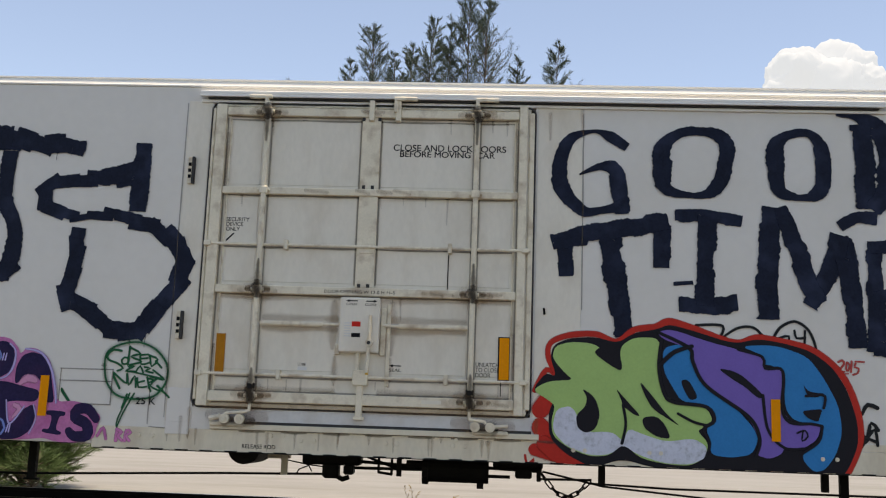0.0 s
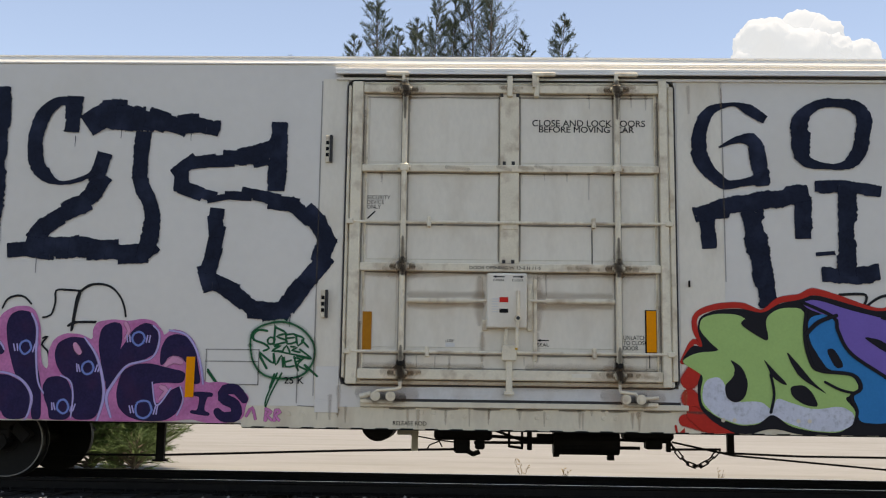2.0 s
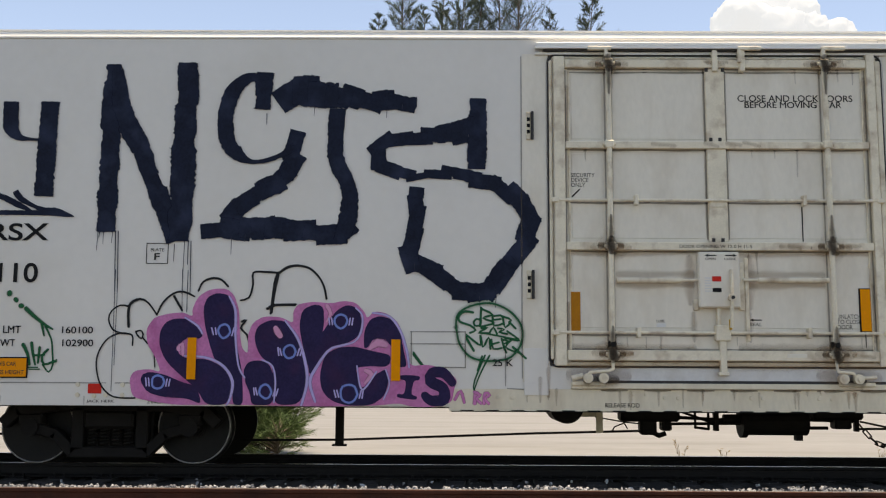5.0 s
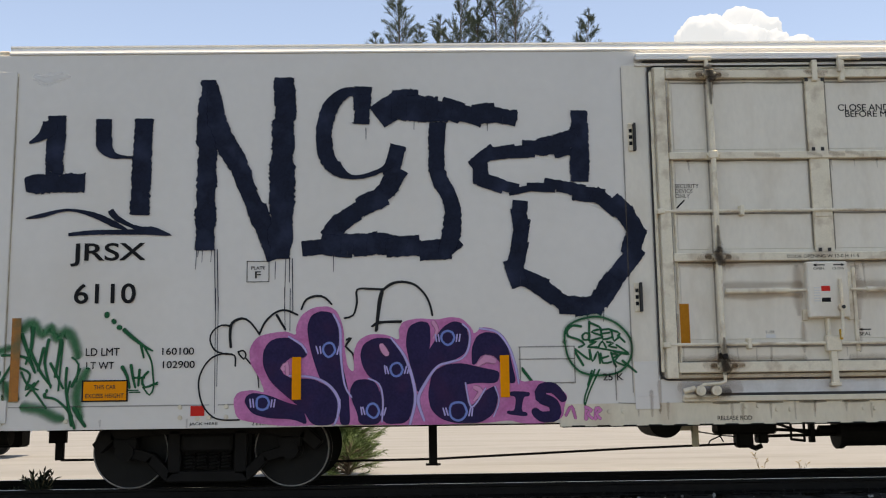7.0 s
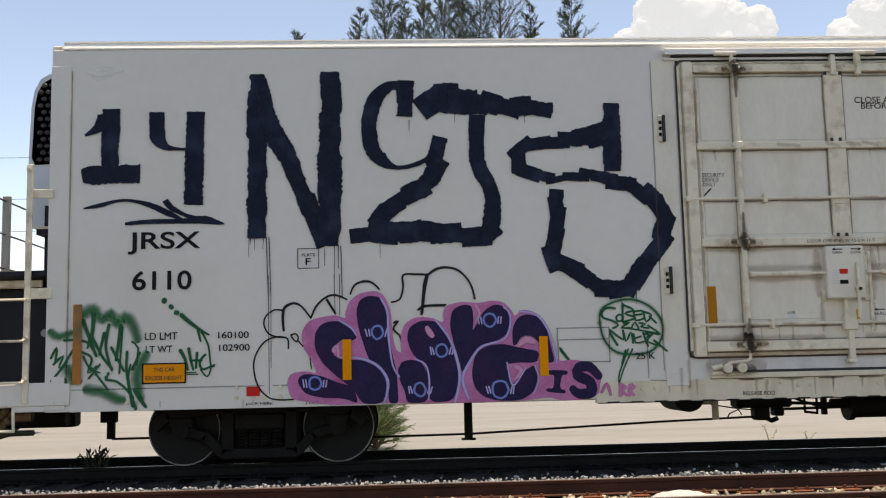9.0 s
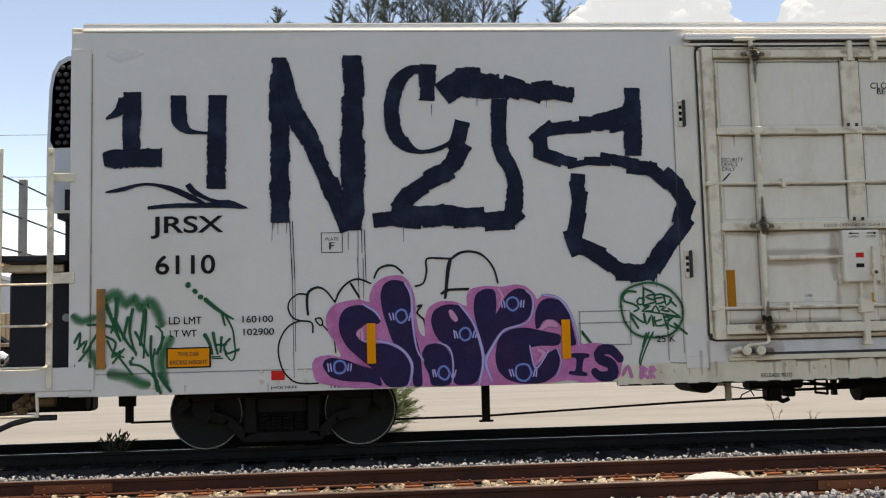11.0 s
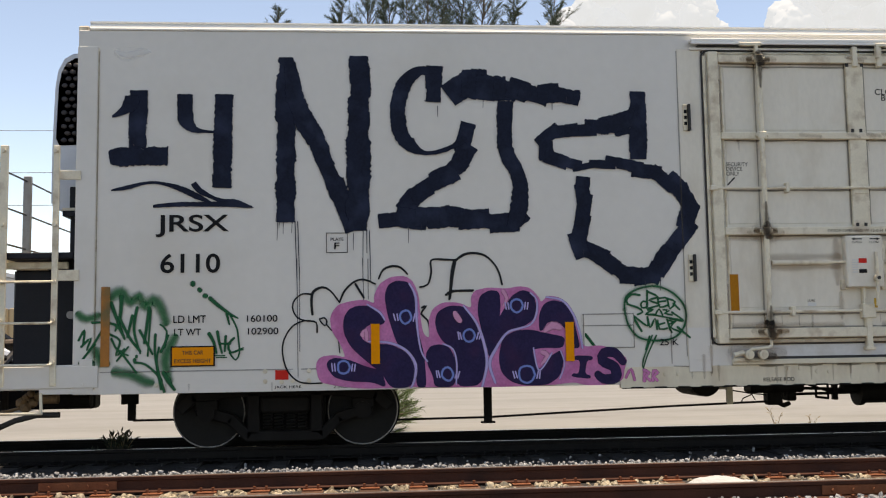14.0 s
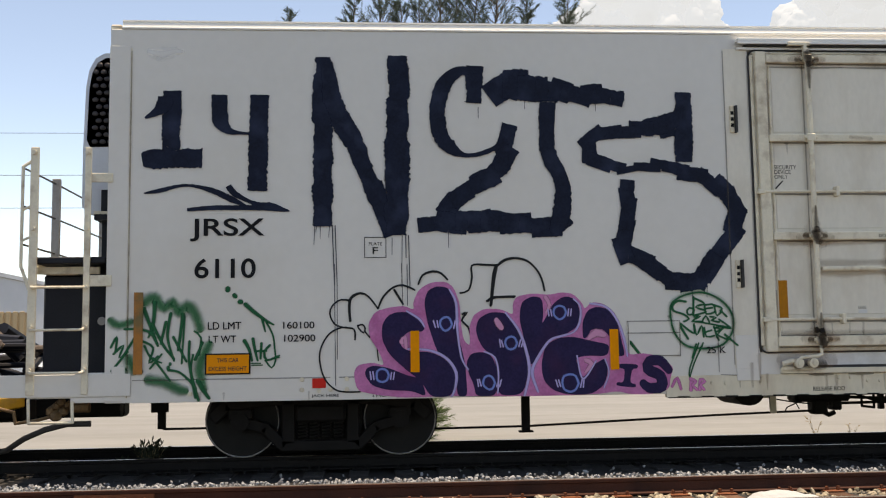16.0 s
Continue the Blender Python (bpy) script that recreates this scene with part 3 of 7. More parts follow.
dp("cable", bm, M_STEEL)
bm = B()
box(bm, -1.62, 1.9, -0.006, 0.06, 1.152, 1.322)
cpart("door_threshold", bm, M_BAND, label="grey threshold below the door")
bm = B()
box(bm, -1.25, 1.85, -0.0145, 0.0, 1.15, 1.180)
cpart("threshold_slot", bm, M_SEAL)
# door track under the roof edge
bm = B()
box(bm, -1.985, 5.69, -0.105, 0.0, 4.845, 4.885, 0.006)
box(bm, -1.985, 5.69, -0.105, -0.085, 4.815, 4.85, 0.004)
cpart("door_track", bm, M_ROOF, label="white overhead door track beside a thin black strip")
bm = B()
box(bm, -1.985, 5.69, -0.03, 0.0, 4.765, 4.80, 0.006)
cpart("door_track", bm, M_ROOF, label="white overhead door track beside a thin black strip")
# thin black strip between the track's upper and lower bars
bm = B()
box(bm, -1.90, 5.6, -0.07, 0.0, 4.80, 4.812)
cpart("track_gap", bm, M_SEAL)
for x in (-1.30, 0.35, 1.27):
    bm = B()
    box(bm, x - 0.11, x + 0.15, -0.125, -0.08, 4.795, 4.835, 0.006)
    box(bm, x + 0.09 * (1 if x < 0 else -1) - 0.02, x + 0.09 * (1 if x < 0 else -1) + 0.02, -0.125, -0.07, 4.66, 4.80, 0.006)
    dp("hanger", bm)

# ---- platform end with ladder, handrails and cooling unit
bm = B()
box(bm, -9.77, L, -0.012, 0.1, 0.95, 1.215, 0.01)
box(bm, -9.32, L, -0.012, 0.1, 0.90, 0.955, 0.004)
cpart("platform_sill", bm, M_WALL)
for x, z in ((-9.70, 1.16), (-9.58, 1.01), (-9.42, 1.01), (-9.24, 1.01), (-9.17, 1.15)):
    bm = B()
    rod(bm, (x, -0.020, z), (x, -0.010, z), 0.014, 10)
    cpart("bolt_head", bm, M_HARD)
bm = B()
box(bm, -9.77, L, 0.1, DEEP, 1.13, 1.19, 0.01)
cpart("platform_deck", bm, M_STEEL)
for x0, x1, z1 in ((-9.775, -9.69, 3.63), (-9.205, -9.14, 3.63)):
    bm = B()
    box(bm, x0, x1, -0.05, -0.012, 0.99, z1, 0.006)
    cpart("ladder_post", bm, M_HARD)
for z, d in ((2.12, 0), (1.67, -0.03), (1.22, -0.03)):
    bm = B()
    pipe(bm, [(-9.735, -0.06, z - d), (-9.72, -0.10, z), (-9.19, -0.10, z), (-9.175, -0.06, z - d)], 0.014, 8)
    for x in (-9.735, -9.175):
        rod(bm, (x, -0.045, z - d), (x, -0.085, z - d), 0.025, 10)
    cpart("ladder_rung", bm, M_HARD)
for z0, z1 in ((3.25, 3.35), (2.13, 2.25)):
    bm = B()
    box(bm, -9.16, -8.915, -0.03, -0.013, z0, z1, 0.005)
    for dz in (0.025, -0.02):
        rod(bm, (-8.94, -0.036, (z0 + z1) / 2 + dz), (-8.94, -0.028, (z0 + z1) / 2 + dz), 0.008, 8)
    cpart("ladder_bracket", bm, M_HARD)
for x in (-9.735, -9.175):
    for z in (3.57, 2.75):
        bm = B()
        rod(bm, (x, -0.085, z), (x, -0.045, z), 0.024, 10)
        cpart("post_bolt", bm, M_HARD)
bm = B()
pipe(bm, [(-9.74, -0.02, 3.50), (-9.86, -0.02, 3.42), (-9.86, -0.02, 2.35), (-9.75, -0.02, 2.05)], 0.018, 8)
for z in (2.95, 2.62):
    rod(bm, (-9.86, -0.02, z), (-9.74, -0.02, z + 0.06), 0.014, 6)
cpart("grab_iron", bm, M_HARD)
for z in (3.40, 2.99, 2.58):
    bm = B()
    pipe(bm, [(-9.84, 0.0, z), (-9.82, 1.02, z), (-9.82, 3.15, z)], 0.011, 8)
    cpart("hand_rail", bm, M_RAILG, label="thin dark weathered hand rail")
for y in (1.02, 3.12):
    bm = B()
    box(bm, -9.86, -9.77, y - 0.03, y + 0.03, 1.2, 3.46, 0.006)
    cpart("rail_post", bm, M_POSTG, label="dull grey rail post")
bm = B()
box(bm, -9.73, -9.02, 0.35, 2.85, 1.20, 2.28, 0.02)
tank = cpart("engine_box", bm, M_BOXB, label="black engine and fuel box on the platform")
bm = B()
rod(bm, (-9.10, 0.35, 1.77), (-9.10, 0.335, 1.77), 0.045, 18)
part("gauge", bm, M_TREAD, tank, "small round gauge")
bm = B()
box(bm, -9.74, -8.99, 0.02, 2.95, 2.38, 2.45, 0.01)
part("cover_plate", bm, M_BOXB, tank)
bm = B()
box(bm, -9.80, -9.76, 0.05, 3.1, 2.30, 2.42, 0.006)
box(bm, -9.78, -9.1, 0.2, 0.25, 2.28, 2.36, 0.006)
cpart("platform_beam", bm, M_HARD)
bm = B()
prof = [(-8.96, 4.80), (-9.14, 4.80), (-9.24, 4.74), (-9.31, 4.60), (-9.34, 4.40), (-9.36, 3.70), (-9.36, 3.05), (-9.30, 2.98), (-8.96, 2.90)]
a = [bm.verts.new((x, 0.42, z)) for x, z in prof]
b = [bm.verts.new((x, 2.78, z)) for x, z in prof]
for k in range(len(prof)):
    j = (k + 1) % len(prof)
    bm.faces.new((a[k], a[j], b[j], b[k]))
bm.faces.new(a[::-1]), bm.faces.new(b)
bmesh.ops.recalc_face_normals(bm, faces=bm.faces)
unit = cpart("cooling_unit", bm, M_GREYW, label="rounded grey refrigeration unit with a dark grille")
bm = B()
prof = [(-8.97, 4.74), (-9.12, 4.745), (-9.21, 4.69), (-9.27, 4.58), (-9.30, 4.40), (-9.32, 3.80), (-9.28, 3.72), (-8.97, 3.73)]
f = bm.faces.new([bm.verts.new((x, 0.412, z)) for x, z in prof])
bmesh.ops.solidify(bm, geom=[f], thickness=0.006)
part("grille", bm, M_BOXB, unit)
for k in range(12):
    for j in range(4):
        x, z = -9.02 - 0.085 * j - 0.04 * (k % 2), 4.66 - 0.08 * k
        if x < -9.27 or (x < -9.2 and z > 4.58):
            continue
        bm = B()
        bmesh.ops.create_uvsphere(bm, u_segments=10, v_segments=6, radius=0.036, matrix=Matrix.Translation((x, 0.408, z)) @ Matrix.Diagonal((1, 0.4, 0.8, 1)))
        part("grille_cell", bm, M_GRILLE, unit)
bm = B()
box(bm, -9.14, -8.98, 0.10, 0.9, 2.86, 2.92), box(bm, -9.12, -8.98, 0.3, 0.9, 2.95, 3.22), box(bm, -9.08, -8.97, 0.2, 0.4, 2.42, 2.86)
part("condenser", bm, M_BOXB, unit)
bm = B()
box(bm, -9.16, -8.98, 0.15, 0.22, 2.93, 2.96)
part("unit_bracket", bm, M_HARD, unit)
# sill step, coupler and brake hose
bm = B()
pipe(bm, [(-9.75, -0.02, 0.95), (-9.74, -0.02, 0.70), (-9.29, -0.02, 0.70), (-9.30, -0.02, 0.92)], 0.017, 8)
cpart("sill_step", bm, M_HARD)
bm = B()
box(bm, -10.25, -9.1, 1.45, 1.75, 0.66, 0.92, 0.03), box(bm, -10.75, -10.2, 1.40, 1.80, 0.62, 0.98, 0.06)
rod(bm, (-9.25, 0.9, 0.80), (-9.0, 0.9, 0.80), 0.10, 14)
cpart("coupler", bm, M_STEEL)
bm = B()
for k, p in enumerate([(-9.55, 0.3, 0.86), (-9.48, 0.32, 0.80), (-9.55, 0.28, 0.75), (-9.42, 0.3, 0.87), (-9.36, 0.3, 0.84), (-9.6, 0.3, 0.80), (-9.5, 0.3, 0.9)]):
    bmesh.ops.create_icosphere(bm, subdivisions=1, radius=0.05 + 0.01 * (k % 3), matrix=Matrix.Translation(p))
rod(bm, (-9.4, 0.3, 0.84), (-9.2, 0.3, 0.84), 0.055, 12)
pipe(bm, [(-9.55, 0.3, 0.76), (-9.75, 0.3, 0.71), (-9.98, 0.3, 0.68), (-10.0, 0.3, 0.80), (-10.15, 0.3, 0.84)], 0.018, 8)
cpart("angle_cock", bm, M_BRASS, label="corroded brass brake valve")
bm = B()
pipe(bm, [(-9.2, 0.35, 0.66), (-9.45, 0.35, 0.66), (-9.7, 0.4, 0.60), (-9.95, 0.5, 0.50), (-10.2, 0.7, 0.36), (-10.5, 0.9, 0.30), (-10.8, 1.1, 0.36)], 0.032, 10)
cpart("brake_hose", bm, M_SEAL)

# ---- underframe gear
bm = B()
box(bm, L + 0.2, R_ - 0.2, 1.38, 1.83, 0.84, 0.93)
cpart("centre_sill", bm, M_STEEL)
GY = 1.55
under = [("air_reservoir", lambda b: rod(b, (-1.53, 1.2, 0.87), (-1.53, 1.95, 0.87), 0.20, 24)),
         ("valve_block", lambda b: (box(b, -0.86, -0.15, GY - 0.15, GY + 0.15, 0.69, 0.90, 0.03), box(b, -0.62, -0.42, GY - 0.1, GY + 0.1, 0.53, 0.72, 0.03), box(b, -0.36, -0.24, GY - 0.1, GY + 0.1, 0.58, 0.70, 0.02))),
         ("brake_cylinder", lambda b: (rod(b, (0.66, GY, 0.68), (1.40, GY, 0.68), 0.15, 18), rod(b, (0.60, GY, 0.68), (0.67, GY, 0.68), 0.18, 18), rod(b, (0.40, GY, 0.72), (0.62, GY, 0.72), 0.06, 10), box(b, 1.26, 1.34, GY - 0.05, GY + 0.05, 0.47, 0.57))),
         ("auxiliary_reservoir", lambda b: (box(b, 1.45, 2.05, GY - 0.15, GY + 0.2, 0.72, 0.88, 0.03), box(b, 1.72, 1.92, GY - 0.1, GY + 0.1, 0.61, 0.74, 0.02)))]
for nm, build in under:
    bm = B()
    build(bm)
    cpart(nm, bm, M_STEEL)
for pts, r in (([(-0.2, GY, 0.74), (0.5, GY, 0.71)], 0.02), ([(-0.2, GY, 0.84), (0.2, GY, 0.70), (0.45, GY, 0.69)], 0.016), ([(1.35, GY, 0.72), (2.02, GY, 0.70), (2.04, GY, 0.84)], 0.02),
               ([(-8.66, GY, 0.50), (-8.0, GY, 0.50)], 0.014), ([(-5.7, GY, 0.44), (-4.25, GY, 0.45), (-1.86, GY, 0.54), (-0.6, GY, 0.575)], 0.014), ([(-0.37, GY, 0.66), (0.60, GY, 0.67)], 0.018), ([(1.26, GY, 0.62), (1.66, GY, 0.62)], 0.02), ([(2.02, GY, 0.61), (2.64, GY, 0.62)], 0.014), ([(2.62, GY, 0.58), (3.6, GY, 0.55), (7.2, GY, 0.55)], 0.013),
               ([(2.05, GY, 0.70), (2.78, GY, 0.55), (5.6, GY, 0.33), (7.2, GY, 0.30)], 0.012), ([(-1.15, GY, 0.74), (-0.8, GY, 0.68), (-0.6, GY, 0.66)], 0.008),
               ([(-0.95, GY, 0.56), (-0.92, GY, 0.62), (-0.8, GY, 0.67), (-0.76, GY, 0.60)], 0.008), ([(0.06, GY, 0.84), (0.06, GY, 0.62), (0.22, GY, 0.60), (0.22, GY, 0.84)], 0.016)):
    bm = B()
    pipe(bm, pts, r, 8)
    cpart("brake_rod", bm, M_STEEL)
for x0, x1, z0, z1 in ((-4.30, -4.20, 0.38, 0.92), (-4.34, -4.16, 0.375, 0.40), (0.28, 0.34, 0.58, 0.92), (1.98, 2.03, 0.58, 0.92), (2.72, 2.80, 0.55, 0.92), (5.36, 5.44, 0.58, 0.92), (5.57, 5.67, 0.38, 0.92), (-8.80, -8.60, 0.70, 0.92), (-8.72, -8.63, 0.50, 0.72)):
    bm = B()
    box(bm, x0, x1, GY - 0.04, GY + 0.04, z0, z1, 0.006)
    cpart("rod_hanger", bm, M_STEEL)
bm = B()
box(bm, -1.14, -1.06, GY - 0.02, GY + 0.02, 0.55, 0.86, 0.004)
box(bm, -1.32, -1.06, GY, GY + 0.2, 0.74, 0.86, 0.01)
cpart("release_bracket", bm, M_SILL)
bm = B()
pipe(bm, [(-0.52, GY, 0.68), (-0.46, GY, 0.56), (-0.38, GY, 0.52), (-0.30, GY, 0.55)], 0.03, 8)
cpart("brake_lever", bm, M_STEEL)
# chain
cp = [(2.02 + 0.075 * k, GY, 0.70 - 0.09 * k / 8 - 0.24 * math.sin(math.pi * k / 8)) for k in range(9)]
for k, (a, b) in enumerate(zip(cp, cp[1:])):
    bm = B()
    d = Vector(b) - Vector(a)
    m = Matrix.Translation((Vector(a) + Vector(b)) / 2) @ d.to_track_quat("X", "Z").to_matrix().to_4x4() @ Matrix.Rotation(radians(90 if k % 2 else 20), 4, "X")
    pipe(bm, [m @ Vector(p) for p in ((-0.055, 0.022, 0), (0.055, 0.022, 0), (0.055, -0.022, 0), (-0.055, -0.022, 0), (-0.055, 0.022, 0))], 0.009, 6)
    cpart("chain_link", bm, M_STEEL)


def truck(xc):
    tr = new("truck")
    tr.parent, tr.location = car, (xc, CAR_Y, 0.217)
    tr.empty_display_size = 0.2
    for s in (-1, 1):
        y = 0.98 * s
        bm = B()
        # cast side frame: arched top chord, dropped bottom chord, pedestals
        top = [(-1.20, 0.46), (-1.05, 0.60), (-0.6, 0.66), (0.6, 0.66), (1.05, 0.60), (1.20, 0.46)]
        bot = [(-0.98, 0.44), (-0.62, 0.34), (-0.42, 0.14), (0.42, 0.14), (0.62, 0.34), (0.98, 0.44)]
        for ch, h in ((top, 0.07), (bot, 0.06)):
            for (x0, z0), (x1, z1) in zip(ch, ch[1:]):
                c = Vector(((x0 + x1) / 2, y, (z0 + z1) / 2))
                ln = math.hypot(x1 - x0, z1 - z0)
                box(bm, -ln / 2 - 0.02, ln / 2 + 0.02, -0.07, 0.07, -h, h, 0.012, Matrix.Translation(c) @ Matrix.Rotation(-math.atan2(z1 - z0, x1 - x0), 4, "Y"))
        for x in (-0.36, 0.36):
            box(bm, x - 0.07, x + 0.07, y - 0.07, y + 0.07, 0.16, 0.64, 0.012)
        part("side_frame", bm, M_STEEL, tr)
        # added dark plate: keeps bright ground from showing through between the springs
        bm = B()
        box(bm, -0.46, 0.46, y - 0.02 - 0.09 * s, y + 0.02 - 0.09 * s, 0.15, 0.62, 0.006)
        part("dark_backing_plate", bm, M_STEEL, tr)
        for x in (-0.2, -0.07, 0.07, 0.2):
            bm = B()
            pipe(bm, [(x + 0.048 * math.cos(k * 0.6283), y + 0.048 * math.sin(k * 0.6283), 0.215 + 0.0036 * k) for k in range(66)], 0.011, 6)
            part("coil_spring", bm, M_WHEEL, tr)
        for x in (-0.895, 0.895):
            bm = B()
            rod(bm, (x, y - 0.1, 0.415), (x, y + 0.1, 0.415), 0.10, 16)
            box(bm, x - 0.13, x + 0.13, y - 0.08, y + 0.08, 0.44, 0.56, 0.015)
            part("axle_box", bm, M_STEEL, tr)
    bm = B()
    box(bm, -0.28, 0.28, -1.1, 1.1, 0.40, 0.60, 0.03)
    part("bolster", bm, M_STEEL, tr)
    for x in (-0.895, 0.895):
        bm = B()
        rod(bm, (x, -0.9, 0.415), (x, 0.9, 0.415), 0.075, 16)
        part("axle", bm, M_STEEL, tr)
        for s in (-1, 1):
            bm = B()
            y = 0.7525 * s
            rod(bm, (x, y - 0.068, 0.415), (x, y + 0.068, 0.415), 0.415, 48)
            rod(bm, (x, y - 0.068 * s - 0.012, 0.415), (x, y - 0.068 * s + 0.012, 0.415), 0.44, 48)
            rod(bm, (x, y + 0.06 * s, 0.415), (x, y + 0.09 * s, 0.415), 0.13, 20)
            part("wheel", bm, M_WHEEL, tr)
            # pale ring on the worn rim edge; its colour also carries the sun's glint
            bm = B()
            ring = [Vector((x + 0.409 * math.cos(2 * math.pi * k / 48), y + 0.069 * s, 0.415 + 0.409 * math.sin(2 * math.pi * k / 48))) for k in range(49)]
            pipe(bm, ring, 0.0075, 4)
            part("worn_rim_glint", bm, M_TREAD, tr)
    return tr


truck(-6.725)
truck(8.35)
from mathutils import geometry


# ---------------------------------------------------------------- paint and lettering on the car
def smooth_line(pts, closed=False, step=0.035):
    """Catmull-Rom through pts; any number of values a point."""
    pts = [np.array(p, float) for p in pts]
    n, res = len(pts), []
    for k in range(n if closed else n - 1):
        p1, p2 = pts[k], pts[(k + 1) % n]
        p0 = pts[k - 1] if closed or k > 0 else p1
        p3 = pts[(k + 2) % n] if closed or k + 2 < n else p2
        m = max(2, int(np.hypot(*(p2 - p1)[:2]) / step))
        for i in range(m):
            t = i / m
            res.append(0.5 * (2 * p1 + (p2 - p0) * t + (2 * p0 - 5 * p1 + 4 * p2 - p3) * t * t + (3 * p1 - p0 - 3 * p2 + p3) * t ** 3))
    if not closed:
        res.append(pts[-1])
    return res


LAYER0 = 0.0085


def ribbon(name, mat, layer, pts, core, spread, cap, wobble, seed, dabs=0.0):
    """A flat paint stroke with widths along pts: full cover in its core, none at its outer edge."""
    line = smooth_line(pts)
    P = [Vector((p[0], p[1])) for p in line]
    W = [max(0.004, p[2]) for p in line]
    d0, d1 = (P[1] - P[0]).normalized(), (P[-1] - P[-2]).normalized()
    if cap > 0.5:
        arc = [(math.sin(a), math.cos(a)) for a in (0.4, 0.75, 1.05, 1.3)]
        P = [P[0] - d0 * W[0] * 0.5 * sn for sn, cs in reversed(arc)] + P + [P[-1] + d1 * W[-1] * 0.5 * sn for sn, cs in arc]
        W = [W[0] * cs for sn, cs in reversed(arc)] + W + [W[-1] * cs for sn, cs in arc]
        cap = 0.3
    rows = [(P[0] - d0 * cap * W[0] * 0.5, W[0], 0.0)] + [(p, w, 1.0) for p, w in zip(P, W)] + [(P[-1] + d1 * cap * W[-1] * 0.5, W[-1], 0.0)]
    bm = bmesh.new()
    lay = bm.verts.layers.float.new("cover")
    y = -(LAYER0 + 0.0022 * layer)
    grid = []
    for k, (p, w, c) in enumerate(rows):
        q0, q1 = rows[max(0, k - 1)][0], rows[min(len(rows) - 1, k + 1)][0]
        d = (q1 - q0).normalized() if (q1 - q0).length > 1e-6 else d0
        nrm = Vector((-d.y, d.x))
        row = []
        for u, cov in ((-spread, 0.0), (-core, 1.0), (core, 1.0), (spread, 0.0)):
            wob = 1 + wobble * noise.noise((p.x * 9 + seed, p.y * 9, u * 3))
            if dabs:
                wob += dabs * noise.cell(Vector((k * 0.22 + seed * 3.7, 1.5 if u > 0 else 7.5, seed))) - dabs * 0.35
            q = p + nrm * (u * w * 0.5 * wob)
            q = Vector((max(q.x, -8.97), min(max(q.y, 0.894 if q.x < -2.9 else 0.856), 4.94)))
            v = bm.verts.new((q.x, y - 0.00001 * k, q.y))
            v[lay] = cov * c
            row.append(v)
        grid.append(row)
    for a, b in zip(grid, grid[1:]):
        for j in range(3):
            bm.faces.new((a[j], b[j], b[j + 1], a[j + 1]))
    return part(name, bm, mat, car)


COUNT = [0]


def stagger():
    """Strokes that cross lie a hair above one another, as coats of paint do."""
    COUNT[0] += 1
    return 0.04 * (COUNT[0] % 20)


def roller(name, pts):
    rough = 0.05 if name != "letter_stroke" else 0.17
    return ribbon(name, P_NAVY, 1 + stagger(), pts, 0.74, 1.2, 0.14, 0.3 * rough, COUNT[0], rough)


def dabbed(name, pts):
    """A stroke patched together from short, overlapping passes of the roller, each a little askew."""
    rnd = random.Random(int(100 * abs(pts[0][0] * pts[-1][1])))
    line = smooth_line(pts, step=0.02)
    k = 0
    while k < len(line) - 2:
        n = rnd.randint(10, 15)
        a, b = line[k], line[min(len(line) - 1, k + n)]
        m = line[min(len(line) - 1, k + n // 2)]
        p, q = Vector(a[:2]), Vector(b[:2])
        c, d = Vector(m[:2]), (q - p) * 0.5
        d = Matrix.Rotation(rnd.uniform(-0.22, 0.22), 2) @ d
        side = Vector((-d.y, d.x)).normalized() * rnd.uniform(-0.025, 0.025)
        w = m[2] * rnd.uniform(0.98, 1.22)
        p, q = c - d * 1.12 + side, c + d * 1.12 + side
        ribbon(name, P_NAVY, 1 + stagger(), [(p.x, p.y, w), (c.x + side.x, c.y + side.y, w * rnd.uniform(0.97, 1.05)), (q.x, q.y, w)], 0.82, 1.15, 0.12, 0.04, COUNT[0], 0.06)
        k += int(n * 0.72)


def spray(name, mat, layer, pts):
    return ribbon(name, mat, layer + stagger(), pts, 0.45, 1.55, 1.1, 0.05, COUNT[0])


def haze(name, mat, layer, pts):
    return ribbon(name, mat, layer + stagger(), [(x, z, 0.7 * w) for x, z, w in pts], 0.15, 2.0, 1.3, 0.12, COUNT[0])


def bubble(name, mat, layer, pts):
    return ribbon(name, mat, layer + stagger(), pts, 0.9, 1.1, 1.0, 0.02, COUNT[0])


def fill(name, mat, layer, pts):
    bm = bmesh.new()
    lay = bm.verts.layers.float.new("cover")
    y = -(LAYER0 + 0.0022 * (layer + stagger()))
    vs = []
    for _ in range(2):      # corner cutting
        nxt = pts[1:] + pts[:1]
        pts = [q for a, b in zip(pts, nxt) for q in ((0.8 * a[0] + 0.2 * b[0], 0.8 * a[1] + 0.2 * b[1]), (0.2 * a[0] + 0.8 * b[0], 0.2 * a[1] + 0.8 * b[1]))]
    pts = [Vector((p[0], max(p[1], 0.856 + 0.0001 * (k % 7)))) for k, p in enumerate(pts)]
    flat, _, tris = geometry.delaunay_2d_cdt(pts, [], [list(range(len(pts)))], 1, 1e-5)[:3]
    vs = [bm.verts.new((p.x, y, p.y)) for p in flat]
    for tri in tris:
        bm.faces.new([vs[k] for k in tri])
    for v in bm.verts:
        v[lay] = 0.8
    return part(name, bm, mat, car)


